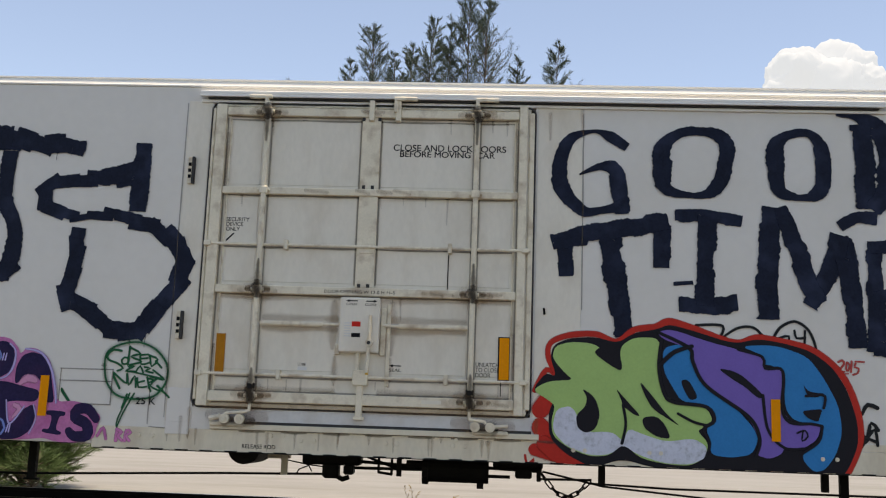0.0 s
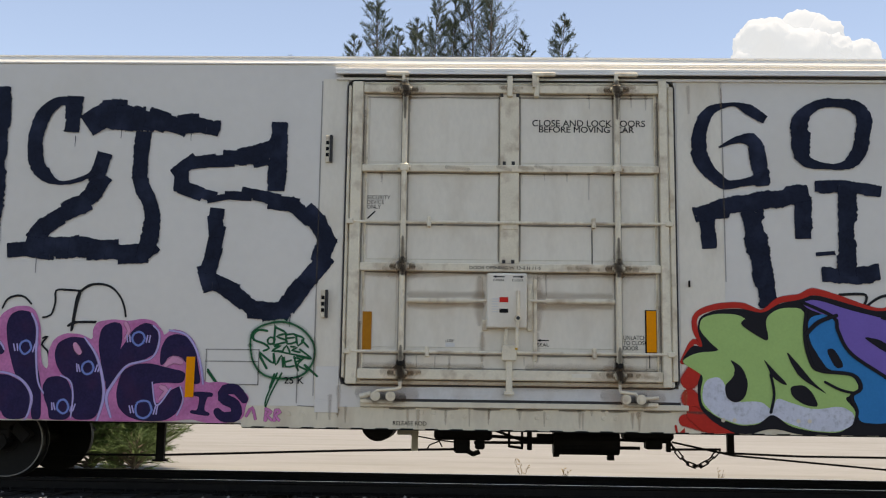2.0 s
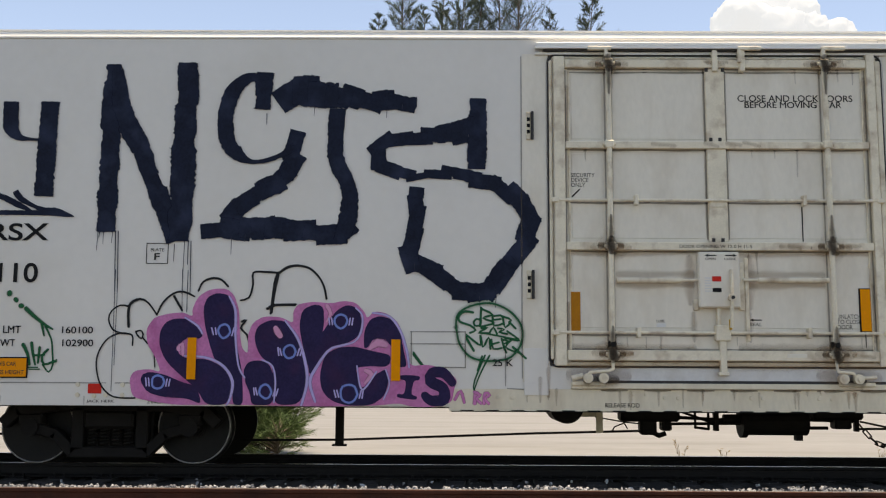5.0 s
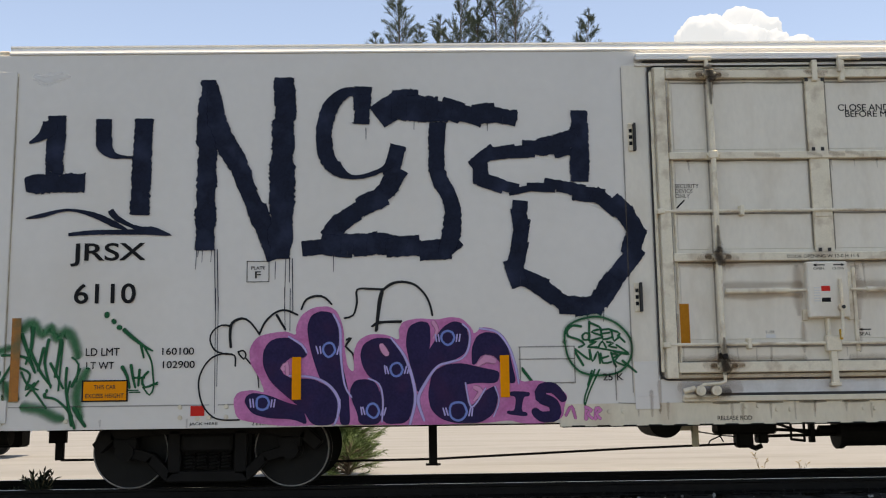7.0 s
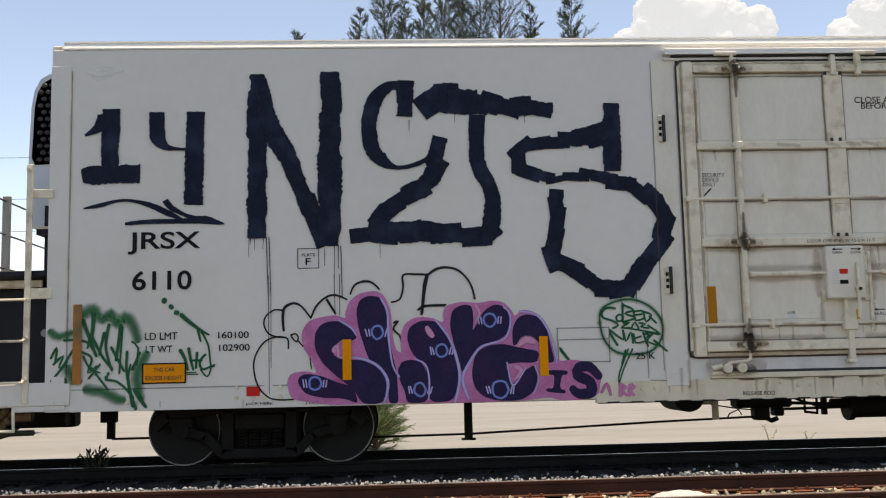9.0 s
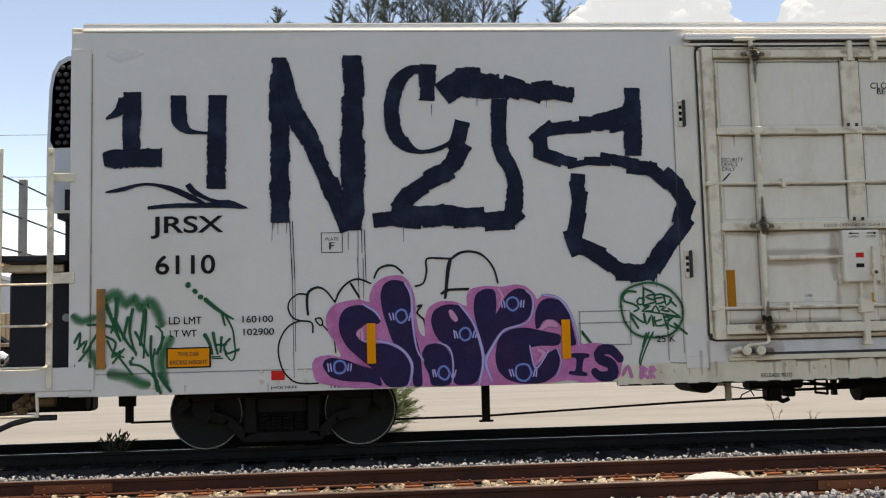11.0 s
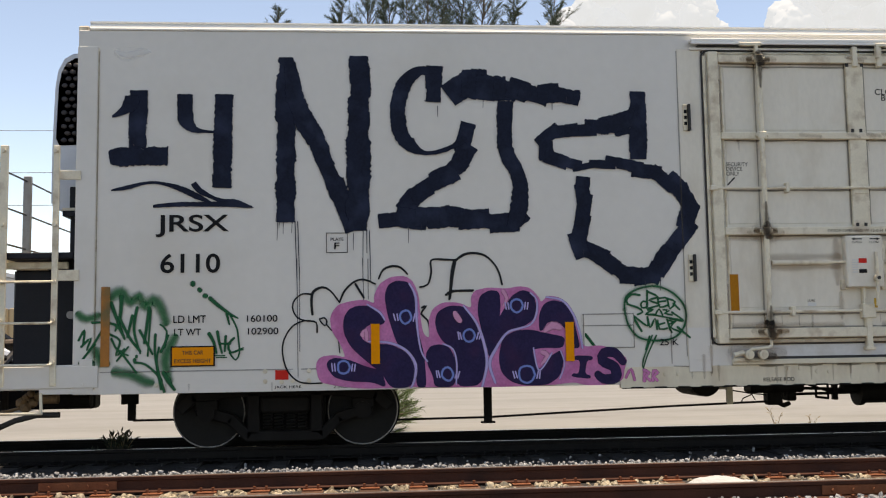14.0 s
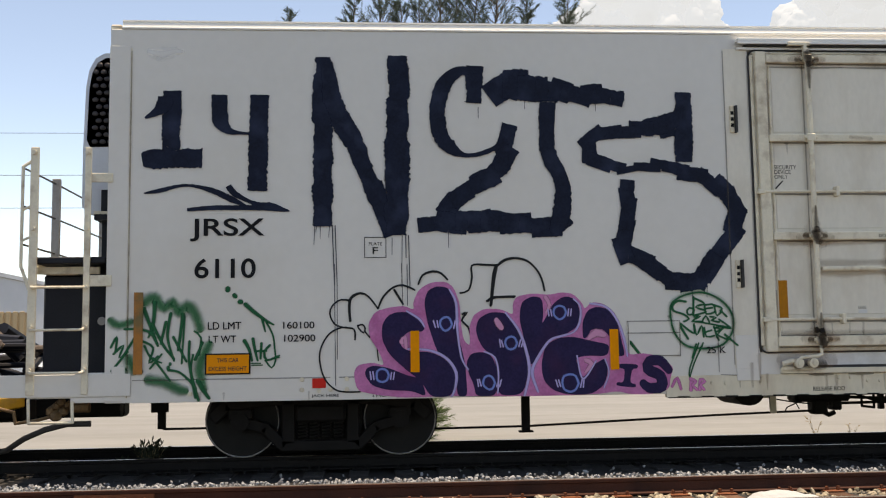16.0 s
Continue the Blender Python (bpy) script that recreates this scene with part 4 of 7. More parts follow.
def text(name, body, x0, x1, z0, z1, mat=None, y=-0.010, parent=None, bold=0.0):
    """Lettering fitted to a box on the wall."""
    cu = bpy.data.curves.new("lettering", "FONT")
    cu.body, cu.align_x = body, "LEFT"
    cu.space_line = 0.85
    wide = "M" in body
    cu.offset = 0.0 if wide else bold * 0.3        # a heavier face
    tmp = bpy.data.objects.new("lettering", cu)
    scene.collection.objects.link(tmp)
    bpy.context.view_layer.update()
    me = bpy.data.meshes.new_from_object(tmp.evaluated_get(bpy.context.evaluated_depsgraph_get()))
    bpy.data.objects.remove(tmp)
    bpy.data.curves.remove(cu)
    if wide and bold:        # wide letters: the strokes laid down thrice, a hair apart
        bm = B()
        for k, (dx, dz) in enumerate(((0, 0), (bold * 0.8, 0), (bold * 0.4, bold * 0.4))):
            first = len(bm.verts)
            bm.from_mesh(me)
            bm.verts.ensure_lookup_table()
            for v in bm.verts[first:]:
                v.co += Vector((dx, dz, 0.02 * k))
        bm.to_mesh(me)
        bm.free()
    xs, ys = [v.co.x for v in me.vertices], [v.co.y for v in me.vertices]
    sx, sz = (x1 - x0) / (max(xs) - min(xs)), (z1 - z0) / (max(ys) - min(ys))
    for v in me.vertices:
        v.co = Vector((x0 + (v.co.x - min(xs)) * sx, y - 0.02 * v.co.z, z0 + (v.co.y - min(ys)) * sz))
    me.materials.clear()
    me.materials.append(mat or M_TXT)
    ob = new(name, me)
    ob.parent = parent or car
    return ob


def plate(name, x0, x1, z0, z1, mat, y=-0.008, parent=None, label="", d=0.004):
    bm = B()
    box(bm, x0, x1, y, y + d, z0, z1)
    return part(name, bm, mat, parent or car, label)


text("reporting_mark", "JRSX", -8.10, -7.30, 2.605, 2.855, bold=0.048)
text("car_number", "6110", -8.045, -7.395, 2.205, 2.42, bold=0.048)
text("load_limit_lettering", "LD LMT", -7.90, -7.545, 1.655, 1.735, bold=0.032)
text("light_weight_lettering", "LT WT", -7.89, -7.60, 1.515, 1.59, bold=0.032)
text("load_limit_lettering", "160100", -7.10, -6.765, 1.655, 1.73, bold=0.032)
text("light_weight_lettering", "102900", -7.09, -6.755, 1.515, 1.59, bold=0.032)
text("jack_lettering", "JACK HERE", -6.80, -6.505, 0.912, 0.95, bold=0.032)
text("brake_lettering", "2 INCH HP COMP SHOES", -6.15, -5.54, 0.912, 0.948, y=-0.0085, bold=0.032)
text("capacity_lettering", "25 K", -2.46, -2.24, 1.325, 1.40, y=-0.03, bold=0.0384)
text("release_lettering", "RELEASE ROD", -1.26, -0.895, 0.895, 0.94, y=-0.011, bold=0.0256)
text("plate_lettering", "PLATE", -6.175, -6.03, 2.55, 2.585, bold=0.016)
text("plate_lettering", "F", -6.135, -6.075, 2.455, 2.53, bold=0.032)
for a in ((-6.225, -5.985, 2.635, 2.642), (-6.225, -5.985, 2.415, 2.422), (-6.225, -6.218, 2.415, 2.642), (-5.992, -5.985, 2.415, 2.642)):
    plate("plate_frame", *a, M_TXT)
plate("warning_sign", -7.925, -7.445, 1.175, 1.40, M_TXT, -0.016, label="orange excess height sign with black border", d=0.003)
plate("sign_face", -7.908, -7.462, 1.19, 1.385, M_SIGNO, -0.019, d=0.003)
text("sign_lettering", "THIS CAR", -7.80, -7.57, 1.305, 1.35, M_TXTB, -0.0205, bold=0.055)
text("sign_lettering", "EXCESS HEIGHT", -7.885, -7.485, 1.215, 1.26, M_TXTB, -0.0205, bold=0.055)
plate("jack_decal", -6.79, -6.645, 1.015, 1.12, M_RED, -0.010, label="small red jacking decal")
for x, z0, z1, m in ((-8.625, 1.19, 2.06, M_STRIPB), (-5.685, 1.17, 1.615, M_STRIP), (-3.495, 1.165, 1.605, M_STRIP), (4.42, 1.165, 1.605, M_STRIP)):
    plate("reflective_strip", x - 0.048, x + 0.048, z0, z1, m, -0.034, d=0.003, label="dull brown strip" if m is M_STRIPB else "yellow strip")
# lettering and decals on the door
DY = -0.0275
text("door_lettering", "CLOSE AND LOCK   OORS", 0.245, 1.51, 4.235, 4.31, y=DY, parent=door, bold=0.0384)
text("door_lettering", "BEFORE MOVING  CAR", 0.32, 1.385, 4.165, 4.235, y=DY, parent=door, bold=0.0384)
text("door_lettering", "SECURITY\nDEVICE\nONLY", -1.60, -1.34, 3.275, 3.43, y=DY, parent=door, bold=0.0192)
text("door_lettering", "UNLATCH\nTO CLOSE\nDOOR", 1.235, 1.49, 1.735, 1.895, y=DY, parent=door, bold=0.0256)
text("door_lettering", "SEAL", 0.30, 0.43, 1.765, 1.80, y=DY, parent=door, bold=0.0256)
text("door_lettering", "LUBE", -0.70, -0.61, 1.80, 1.83, y=DY, parent=door)
text("door_lettering", "DOOR OPENING W 12-0 H 11-5", -0.445, 0.335, 2.60, 2.635, y=-0.0865, parent=door, bold=0.0256)
text("door_lettering", "OPEN", -0.185, -0.07, 2.465, 2.49, y=-0.127, parent=door, bold=0.0192)
text("door_lettering", "CLOSE", 0.02, 0.145, 2.465, 2.49, y=-0.127, parent=door, bold=0.0192)


def arrow(x0, x1, z, y, h=0.012, parent=None):
    """A painted arrow with its tip at x1."""
    s = 1 if x1 > x0 else -1
    bm = B()
    k = x1 - s * 0.04
    bm.faces.new([bm.verts.new((x, y, w)) for x, w in ((x0, z - h / 2), (k, z - h / 2), (k, z - h * 1.4), (x1, z), (k, z + h * 1.4), (k, z + h / 2), (x0, z + h / 2))])
    return part("painted_arrow", bm, M_TXT, parent or door)


arrow(-0.06, -0.19, 2.515, -0.127), arrow(0.03, 0.155, 2.515, -0.127), arrow(0.43, 0.30, 1.83, DY)
bm = B()
pipe(bm, [(-1.505, DY, 3.25), (-1.59, DY, 3.165)], 0.008, 4)
part("painted_arrow", bm, M_TXT, door)
bm = B()
box(bm, 1.505, 1.515, -0.088, -0.086, 1.54, 1.70)
part("painted_arrow", bm, M_TXT, door)
plate("warning_decal", -0.20, -0.015, 2.11, 2.295, M_DOOR, -0.128, door, "white decal with red and grey blocks", 0.003)
plate("decal_block", -0.115, -0.02, 2.235, 2.29, M_RED, -0.131, door, d=0.003)
plate("decal_block", -0.115, -0.02, 2.12, 2.165, M_TXT, -0.131, door, d=0.003)
for k in range(6):
    plate("decal_line", -0.195, -0.125, 2.125 + 0.028 * k, 2.137 + 0.028 * k, M_BAND, -0.131, door, d=0.003)
plate("decal_block", -0.70, -0.60, 1.75, 1.79, M_BAND, -0.029, door, d=0.003)
plate("reflective_strip", -1.615, -1.515, 1.70, 2.125, M_STRIPO, -0.040, door, "dull orange strip", 0.01)
plate("reflective_strip", 1.49, 1.595, 1.715, 2.165, M_STRIP, -0.044, door, "yellow strip", 0.012)
plate("strip_backing", 1.475, 1.60, 1.705, 2.175, M_TXT, -0.036, door, d=0.006)


def stain(mat, pts, y, parent=None):
    """A soft-edged mark: a smear of grease, a run of rust, a dark crease line or a pale glare."""
    ob = ribbon("stain", mat, 0, pts, 0.2, 1.9, 1.6, 0.25, len(pts))
    for v in ob.data.vertices:
        v.co.y = y
    ob.parent = parent or door
    return ob


for s in (-1, 1):
    for z in (4.64, 2.62, 1.46):
        stain(P_GREASE, [(1.185 * s, z + 0.07, 0.07), (1.185 * s, z, 0.10), (1.185 * s, z - 0.07, 0.06)], -0.138)
        stain(P_GREASE, [(1.185 * s - 0.12, z, 0.05), (1.185 * s + 0.12, z, 0.05)], -0.088)
    stain(P_GREASE, [(1.185 * s, 2.95, 0.02), (1.185 * s, 2.75, 0.05), (1.185 * s, 2.62, 0.06)], -0.133)
    stain(P_GREASE, [(1.185 * s, 4.60, 0.06), (1.185 * s, 4.3, 0.02)], -0.133)
    stain(P_GREASE, [(1.2 * s + 0.05, 1.19, 0.07), (1.45 * s, 1.19, 0.10)], -0.077)
# gap grime and painted crease shade along the rods, rails and stiles
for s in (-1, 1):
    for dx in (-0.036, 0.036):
        stain(P_GRIME_SHADE, [(1.185 * s + dx, 1.5, 0.018), (1.185 * s + dx, 3.0, 0.014), (1.185 * s + dx, 4.6, 0.018)], -0.031)
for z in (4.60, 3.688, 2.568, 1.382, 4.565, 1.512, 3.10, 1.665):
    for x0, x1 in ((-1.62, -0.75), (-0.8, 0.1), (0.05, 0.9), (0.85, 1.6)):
        stain(P_GRIME_SHADE, [(x0, z, 0.012), ((x0 + x1) / 2, z - 0.004, 0.022), (x1, z, 0.012)], -0.0305 if z not in (4.60, 1.382) else -0.032)
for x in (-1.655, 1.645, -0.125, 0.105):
    stain(P_GRIME_SHADE, [(x, 1.5 if abs(x) > 1 else 2.7, 0.014), (x, 3.0, 0.02), (x, 4.58, 0.014)], -0.0315)
rs = random.Random(5)
for k in range(18):
    x = rs.uniform(-1.6, 1.6)
    z = rs.choice((4.6, 3.69, 2.57, 1.64, 2.22))
    w = rs.uniform(0.008, 0.025)
    stain(P_RUSTY, [(x, z, w), (x + rs.uniform(-0.01, 0.01), z - rs.uniform(0.08, 0.3), w * 0.5)], -0.030 - 0.0006 * (k % 9))
for k in range(12):
    x = rs.uniform(-1.6, 1.6)
    z = rs.choice((4.655, 3.735, 2.62, 1.445))
    stain(P_RUSTY, [(x - rs.uniform(0.03, 0.15), z + rs.uniform(-0.03, 0.03), 0.04), (x + rs.uniform(0.03, 0.15), z + rs.uniform(-0.03, 0.03), 0.035)], -0.0875 - 0.0006 * (k % 5))
for k in range(26):
    x = rs.uniform(-2.6, 2.0) if k < 18 else rs.uniform(-8.9, -3)
    z = rs.choice((1.08, 1.05)) if k < 18 else 0.98
    stain(P_RUSTY, [(x, z, rs.uniform(0.015, 0.05)), (x, z - rs.uniform(0.05, 0.2), 0.01)], -0.0095 - 0.0006 * (k % 5), car)
for x, z, ln in ((-1.86, 1.3, 0.3), (-1.95, 1.2, 0.25), (1.9, 1.3, 0.2), (2.36, 4.75, 0.25), (2.0, 4.7, 0.3)):
    stain(P_RUSTY, [(x, z, 0.04), (x, z - ln, 0.02)], -0.019, car)

# dark smudges under the sill ledge, a painted glare patch by the corner, rust round the door's bearings and feet
for k in range(-1, 11):
    stain(P_GRIME_SHADE, [(-0.84 + 0.46 * k, 1.076, 0.014), (-0.70 + 0.46 * k, 1.074, 0.024), (-0.56 + 0.46 * k, 1.076, 0.012)], -0.0125, car)
# glare reflected by the wall, laid on as a soft pale patch
stain(P_GLARE, [(-8.56, 4.70, 0.05), (-8.42, 4.67, 0.10), (-8.27, 4.71, 0.07), (-8.18, 4.70, 0.02)], -0.0095, car)
for s in (-1, 1):
    for z, w in ((4.64, 0.2), (2.60, 0.24), (1.47, 0.26)):
        stain(P_RUSTY, [(1.185 * s - 0.2, z, 0.05), (1.185 * s, z, w), (1.185 * s + 0.2, z, 0.05)], -0.0895)
        stain(P_GREASE, [(1.185 * s - 0.035, z + 0.05, 0.06), (1.185 * s + 0.03, z - 0.05, 0.07)], -0.1385)
    stain(P_GREASE, [(1.185 * s, 1.75, 0.02), (1.185 * s, 1.60, 0.07), (1.185 * s, 1.42, 0.05)], -0.1375)
    stain(P_RUSTY, [(1.33 * s - 0.3, 1.24, 0.10), (1.33 * s, 1.23, 0.24), (1.33 * s + 0.3, 1.22, 0.10)], -0.0475)
for x0, x1, z, w in ((-1.6, -0.3, 1.535, 0.05), (0.2, 1.6, 1.53, 0.06), (-1.7, 0.0, 1.36, 0.06), (0.0, 1.7, 1.355, 0.07), (-1.6, 0.0, 2.55, 0.05), (0.0, 1.6, 2.545, 0.05), (-1.1, -0.3, 2.32, 0.06), (0.3, 1.1, 2.32, 0.06), (-1.1, -0.3, 2.20, 0.05), (0.3, 1.1, 2.20, 0.05)):
    stain(P_RUSTY, [(x0, z, w), ((2 * x0 + x1) / 3, z - 0.006, w * 1.3), ((x0 + 2 * x1) / 3, z + 0.004, w * 0.8), (x1, z, w)], -0.0525 if z < 1.4 else -0.0302)
for x, z, ln, w in ((-0.33, 2.5, 0.5, 0.10), (0.31, 2.5, 0.55, 0.10), (-0.30, 1.9, 0.3, 0.06), (0.30, 1.9, 0.3, 0.06), (1.62, 2.2, 0.6, 0.07), (-1.64, 2.0, 0.5, 0.06), (1.63, 4.5, 0.7, 0.05), (-1.64, 4.4, 0.7, 0.05)):
    stain(P_RUSTY, [(x, z, w * 0.6), (x, z - ln / 2, w), (x, z - ln, w * 0.4)], -0.0308)

# faint dirt lines round the placard board, along the panel seams and above the sill
for a, b in (((-3.34, 1.69), (-2.75, 1.69)), ((-3.34, 1.31), (-2.75, 1.31)), ((-3.34, 1.56), (-2.75, 1.56)), ((-2.75, 1.31), (-2.75, 1.69)), ((-3.33, 1.31), (-3.33, 1.69)), ((-2.32, 1.12), (-2.32, 1.50)), ((-2.30, 1.09), (-1.90, 1.07)),
             ((-8.74, 0.95), (-8.74, 2.8)), ((-8.74, 2.8), (-8.74, 4.7)), ((-6.5, 1.128), (-5.3, 1.128)), ((-8.68, 1.128), (-6.6, 1.128)), ((-2.14, 1.2), (-2.14, 3.0)), ((-2.14, 3.0), (-2.14, 4.75)), ((2.37, 2.5), (2.37, 4.7))):
    stain(P_GRIME_SHADE, [(*a, 0.010), ((a[0] + b[0]) / 2, (a[1] + b[1]) / 2, 0.013), (*b, 0.010)], -0.0128, car)

# rolled navy letters
roller("numeral_stroke", [(-8.3, 4.255, 0.211), (-8.3, 4.017, 0.216), (-8.31, 3.825, 0.21), (-8.31, 3.604, 0.204)])
roller("numeral_stroke", [(-8.61, 3.498, 0.16), (-8.53, 3.508, 0.225), (-8.29, 3.517, 0.225), (-7.98, 3.517, 0.215)])
roller("numeral_stroke", [(-8.59, 3.959, 0.027), (-8.48, 4.017, 0.092), (-8.39, 4.105, 0.189), (-8.38, 4.195, 0.162)])
roller("numeral_stroke", [(-7.79, 4.215, 0.18), (-7.79, 4.007, 0.179), (-7.77, 3.902, 0.163), (-7.68, 3.815, 0.081), (-7.57, 3.796, 0.038), (-7.45, 3.786, 0.033)])
roller("numeral_stroke", [(-7.36, 4.215, 0.208), (-7.37, 3.805, 0.223), (-7.38, 3.16, 0.216)])
roller("flourish_stroke", [(-8.59, 3.13, 0.016), (-8.42, 3.16, 0.053), (-8.22, 3.21, 0.035), (-8.06, 3.21, 0.038), (-7.84, 3.15, 0.064), (-7.65, 3.06, 0.07), (-7.5, 2.99, 0.022)])
roller("flourish_stroke", [(-7.69, 3.21, 0.07), (-7.63, 3.13, 0.07), (-7.49, 3.05, 0.043), (-7.36, 3, 0.065), (-7.22, 2.99, 0.07), (-7.03, 2.93, 0.008)])
roller("flourish_stroke", [(-8.13, 2.95, 0.037), (-7.87, 2.97, 0.054), (-7.57, 2.97, 0.054), (-7.33, 2.97, 0.065), (-7.11, 2.95, 0.049), (-7.03, 2.93, 0.005)])
roller("letter_stroke", [(-6.67, 4.645, 0.183), (-6.67, 4.075, 0.231), (-6.67, 3.517, 0.235), (-6.66, 2.77, 0.238)])
roller("letter_stroke", [(-6.63, 4.585, 0.15), (-6.55, 4.125, 0.225), (-6.33, 3.661, 0.22), (-6.15, 3.248, 0.225), (-5.91, 2.67, 0.22)])
roller("letter_stroke", [(-5.84, 4.665, 0.213), (-5.84, 4.065, 0.272), (-5.86, 3.498, 0.276), (-5.87, 2.67, 0.251)])
roller("letter_stroke", [(-4.98, 4.555, 0.212), (-5, 4.145, 0.218)])
roller("letter_stroke", [(-4.94, 4.505, 0.063), (-5.05, 4.505, 0.094), (-5.19, 4.485, 0.133), (-5.33, 4.355, 0.179), (-5.39, 4.165, 0.194), (-5.41, 3.959, 0.194), (-5.38, 3.767, 0.193), (-5.27, 3.623, 0.162), (-5.11, 3.546, 0.062), (-4.94, 3.565, 0.054), (-4.75, 3.642, 0.078), (-4.65, 3.729, 0.156)])
dabbed("letter_stroke", [(-4.61, 3.844, 0.179), (-4.68, 3.517, 0.194), (-4.83, 3.296, 0.193), (-5.1, 3.14, 0.169), (-5.33, 2.94, 0.191)])
dabbed("letter_stroke", [(-5.6, 2.77, 0.091), (-5.42, 2.81, 0.191), (-5.15, 2.82, 0.199), (-4.85, 2.81, 0.223), (-4.46, 2.78, 0.177), (-4.16, 2.72, 0.193), (-4.03, 2.81, 0.194)])
roller("letter_stroke", [(-4.12, 2.67, 0.155), (-4.03, 2.91, 0.202), (-4.02, 3.19, 0.195), (-4.08, 3.373, 0.187), (-4.17, 3.584, 0.195), (-4.17, 4.145, 0.197)])
dabbed("letter_stroke", [(-4.79, 4.205, 0.235), (-4.64, 4.335, 0.29), (-4.41, 4.325, 0.299), (-4.13, 4.285, 0.229), (-3.86, 4.235, 0.198), (-3.58, 4.235, 0.198), (-3.33, 4.225, 0.103)])
roller("letter_stroke", [(-2.61, 4.265, 0.184), (-2.62, 3.873, 0.223), (-2.63, 3.479, 0.206)])
dabbed("letter_stroke", [(-2.67, 3.95, 0.239), (-2.83, 3.902, 0.215), (-3.07, 3.854, 0.151), (-3.31, 3.825, 0.142), (-3.55, 3.805, 0.134), (-3.69, 3.7, 0.134), (-3.71, 3.536, 0.165), (-3.6, 3.45, 0.133), (-3.36, 3.421, 0.102), (-3.17, 3.411, 0.063), (-3.01, 3.44, 0.103), (-2.77, 3.392, 0.127), (-2.5, 3.315, 0.151), (-2.22, 3.16, 0.175), (-2.07, 2.95, 0.19), (-2.1, 2.71, 0.198), (-2.27, 2.43, 0.189), (-2.54, 2.12, 0.18)])
dabbed("letter_stroke", [(-2.47, 2.14, 0.172), (-2.81, 2.16, 0.164), (-3.12, 2.33, 0.171), (-3.33, 2.49, 0.179), (-3.34, 2.65, 0.171), (-3.3, 2.89, 0.164), (-3.28, 3.21, 0.173)])
roller("letter_stroke", [(2.85, 4.33, 0.108), (2.67, 4.44, 0.144), (2.5, 4.51, 0.049), (2.26, 4.44, 0.115), (2.15, 4.3, 0.166), (2.1, 4.11, 0.182), (2.13, 3.9, 0.202), (2.24, 3.72, 0.182), (2.4, 3.59, 0.14), (2.63, 3.62, 0.108), (2.79, 3.66, 0.18)])
roller("letter_stroke", [(2.33, 4.01, 0.029), (2.54, 4.1, 0.086), (2.72, 4.07, 0.198), (2.77, 3.88, 0.217), (2.8, 3.58, 0.203)])
roller("letter_stroke", [(3.25, 4.15, 0.23), (3.24, 4.33, 0.196), (3.44, 4.5, 0.122), (3.76, 4.52, 0.13), (3.95, 4.38, 0.187), (3.92, 4.1, 0.196), (3.8, 3.86, 0.161), (3.55, 3.8, 0.079), (3.27, 3.89, 0.175), (3.24, 4.19, 0.224)])
roller("letter_stroke", [(4.47, 4.15, 0.223), (4.47, 4.37, 0.202), (4.59, 4.5, 0.123), (4.81, 4.54, 0.105), (4.95, 4.42, 0.162), (4.99, 4.21, 0.182), (4.96, 3.88, 0.187), (4.74, 3.8, 0.094), (4.5, 3.88, 0.175), (4.47, 4.17, 0.217)])
roller("letter_stroke", [(5.15, 4.77, 0.084), (5.35, 4.75, 0.119), (5.5, 4.67, 0.21), (5.62, 4.56, 0.23), (5.69, 4.24, 0.231), (5.64, 3.87, 0.224), (5.51, 3.69, 0.21)])
roller("letter_stroke", [(5.41, 4.64, 0.245), (5.44, 4.15, 0.245), (5.45, 3.7, 0.28)])
roller("letter_stroke", [(5.15, 3.49, 0.126), (5.33, 3.6, 0.14), (5.55, 3.59, 0.154)])
roller("letter_stroke", [(2.2, 2.87, 0.161), (2.17, 3.28, 0.245)])
roller("letter_stroke", [(2.04, 3.24, 0.18), (2.42, 3.34, 0.223), (2.85, 3.42, 0.224), (3.3, 3.51, 0.196)])
roller("letter_stroke", [(3.22, 3.56, 0.216), (3.24, 2.99, 0.203)])
roller("letter_stroke", [(2.67, 3.3, 0.259), (2.73, 2.84, 0.245), (2.83, 2.23, 0.211)])
roller("letter_stroke", [(3.38, 3.57, 0.144), (3.73, 3.57, 0.161), (4.1, 3.52, 0.13)])
roller("letter_stroke", [(3.72, 3.57, 0.231), (3.69, 2.59, 0.218)])
roller("letter_stroke", [(3.42, 2.58, 0.175), (3.73, 2.59, 0.21), (4.04, 2.62, 0.203)])
roller("letter_stroke", [(3.36, 2.81, 0.049), (3.57, 2.83, 0.049)])
roller("letter_stroke", [(4.44, 3.68, 0.28), (4.37, 3.11, 0.252), (4.37, 2.46, 0.238)])
roller("letter_stroke", [(4.52, 3.69, 0.154), (4.7, 3.19, 0.217), (4.81, 2.84, 0.217), (4.91, 2.64, 0.21)])
roller("letter_stroke", [(4.81, 2.61, 0.175), (5.03, 2.99, 0.252), (5.15, 3.39, 0.231)])
roller("letter_stroke", [(5.15, 3.37, 0.245), (5.26, 2.79, 0.231), (5.3, 2.18, 0.224)])
roller("letter_stroke", [(5.5, 3.33, 0.161), (5.51, 2.73, 0.21), (5.49, 2.14, 0.21)])
roller("letter_stroke", [(5.48, 3.26, 0.14), (5.68, 3.27, 0.161)])
roller("letter_stroke", [(5.49, 2.73, 0.14), (5.64, 2.74, 0.14)])
roller("letter_stroke", [(5.47, 2.17, 0.15), (5.66, 2.16, 0.15)])
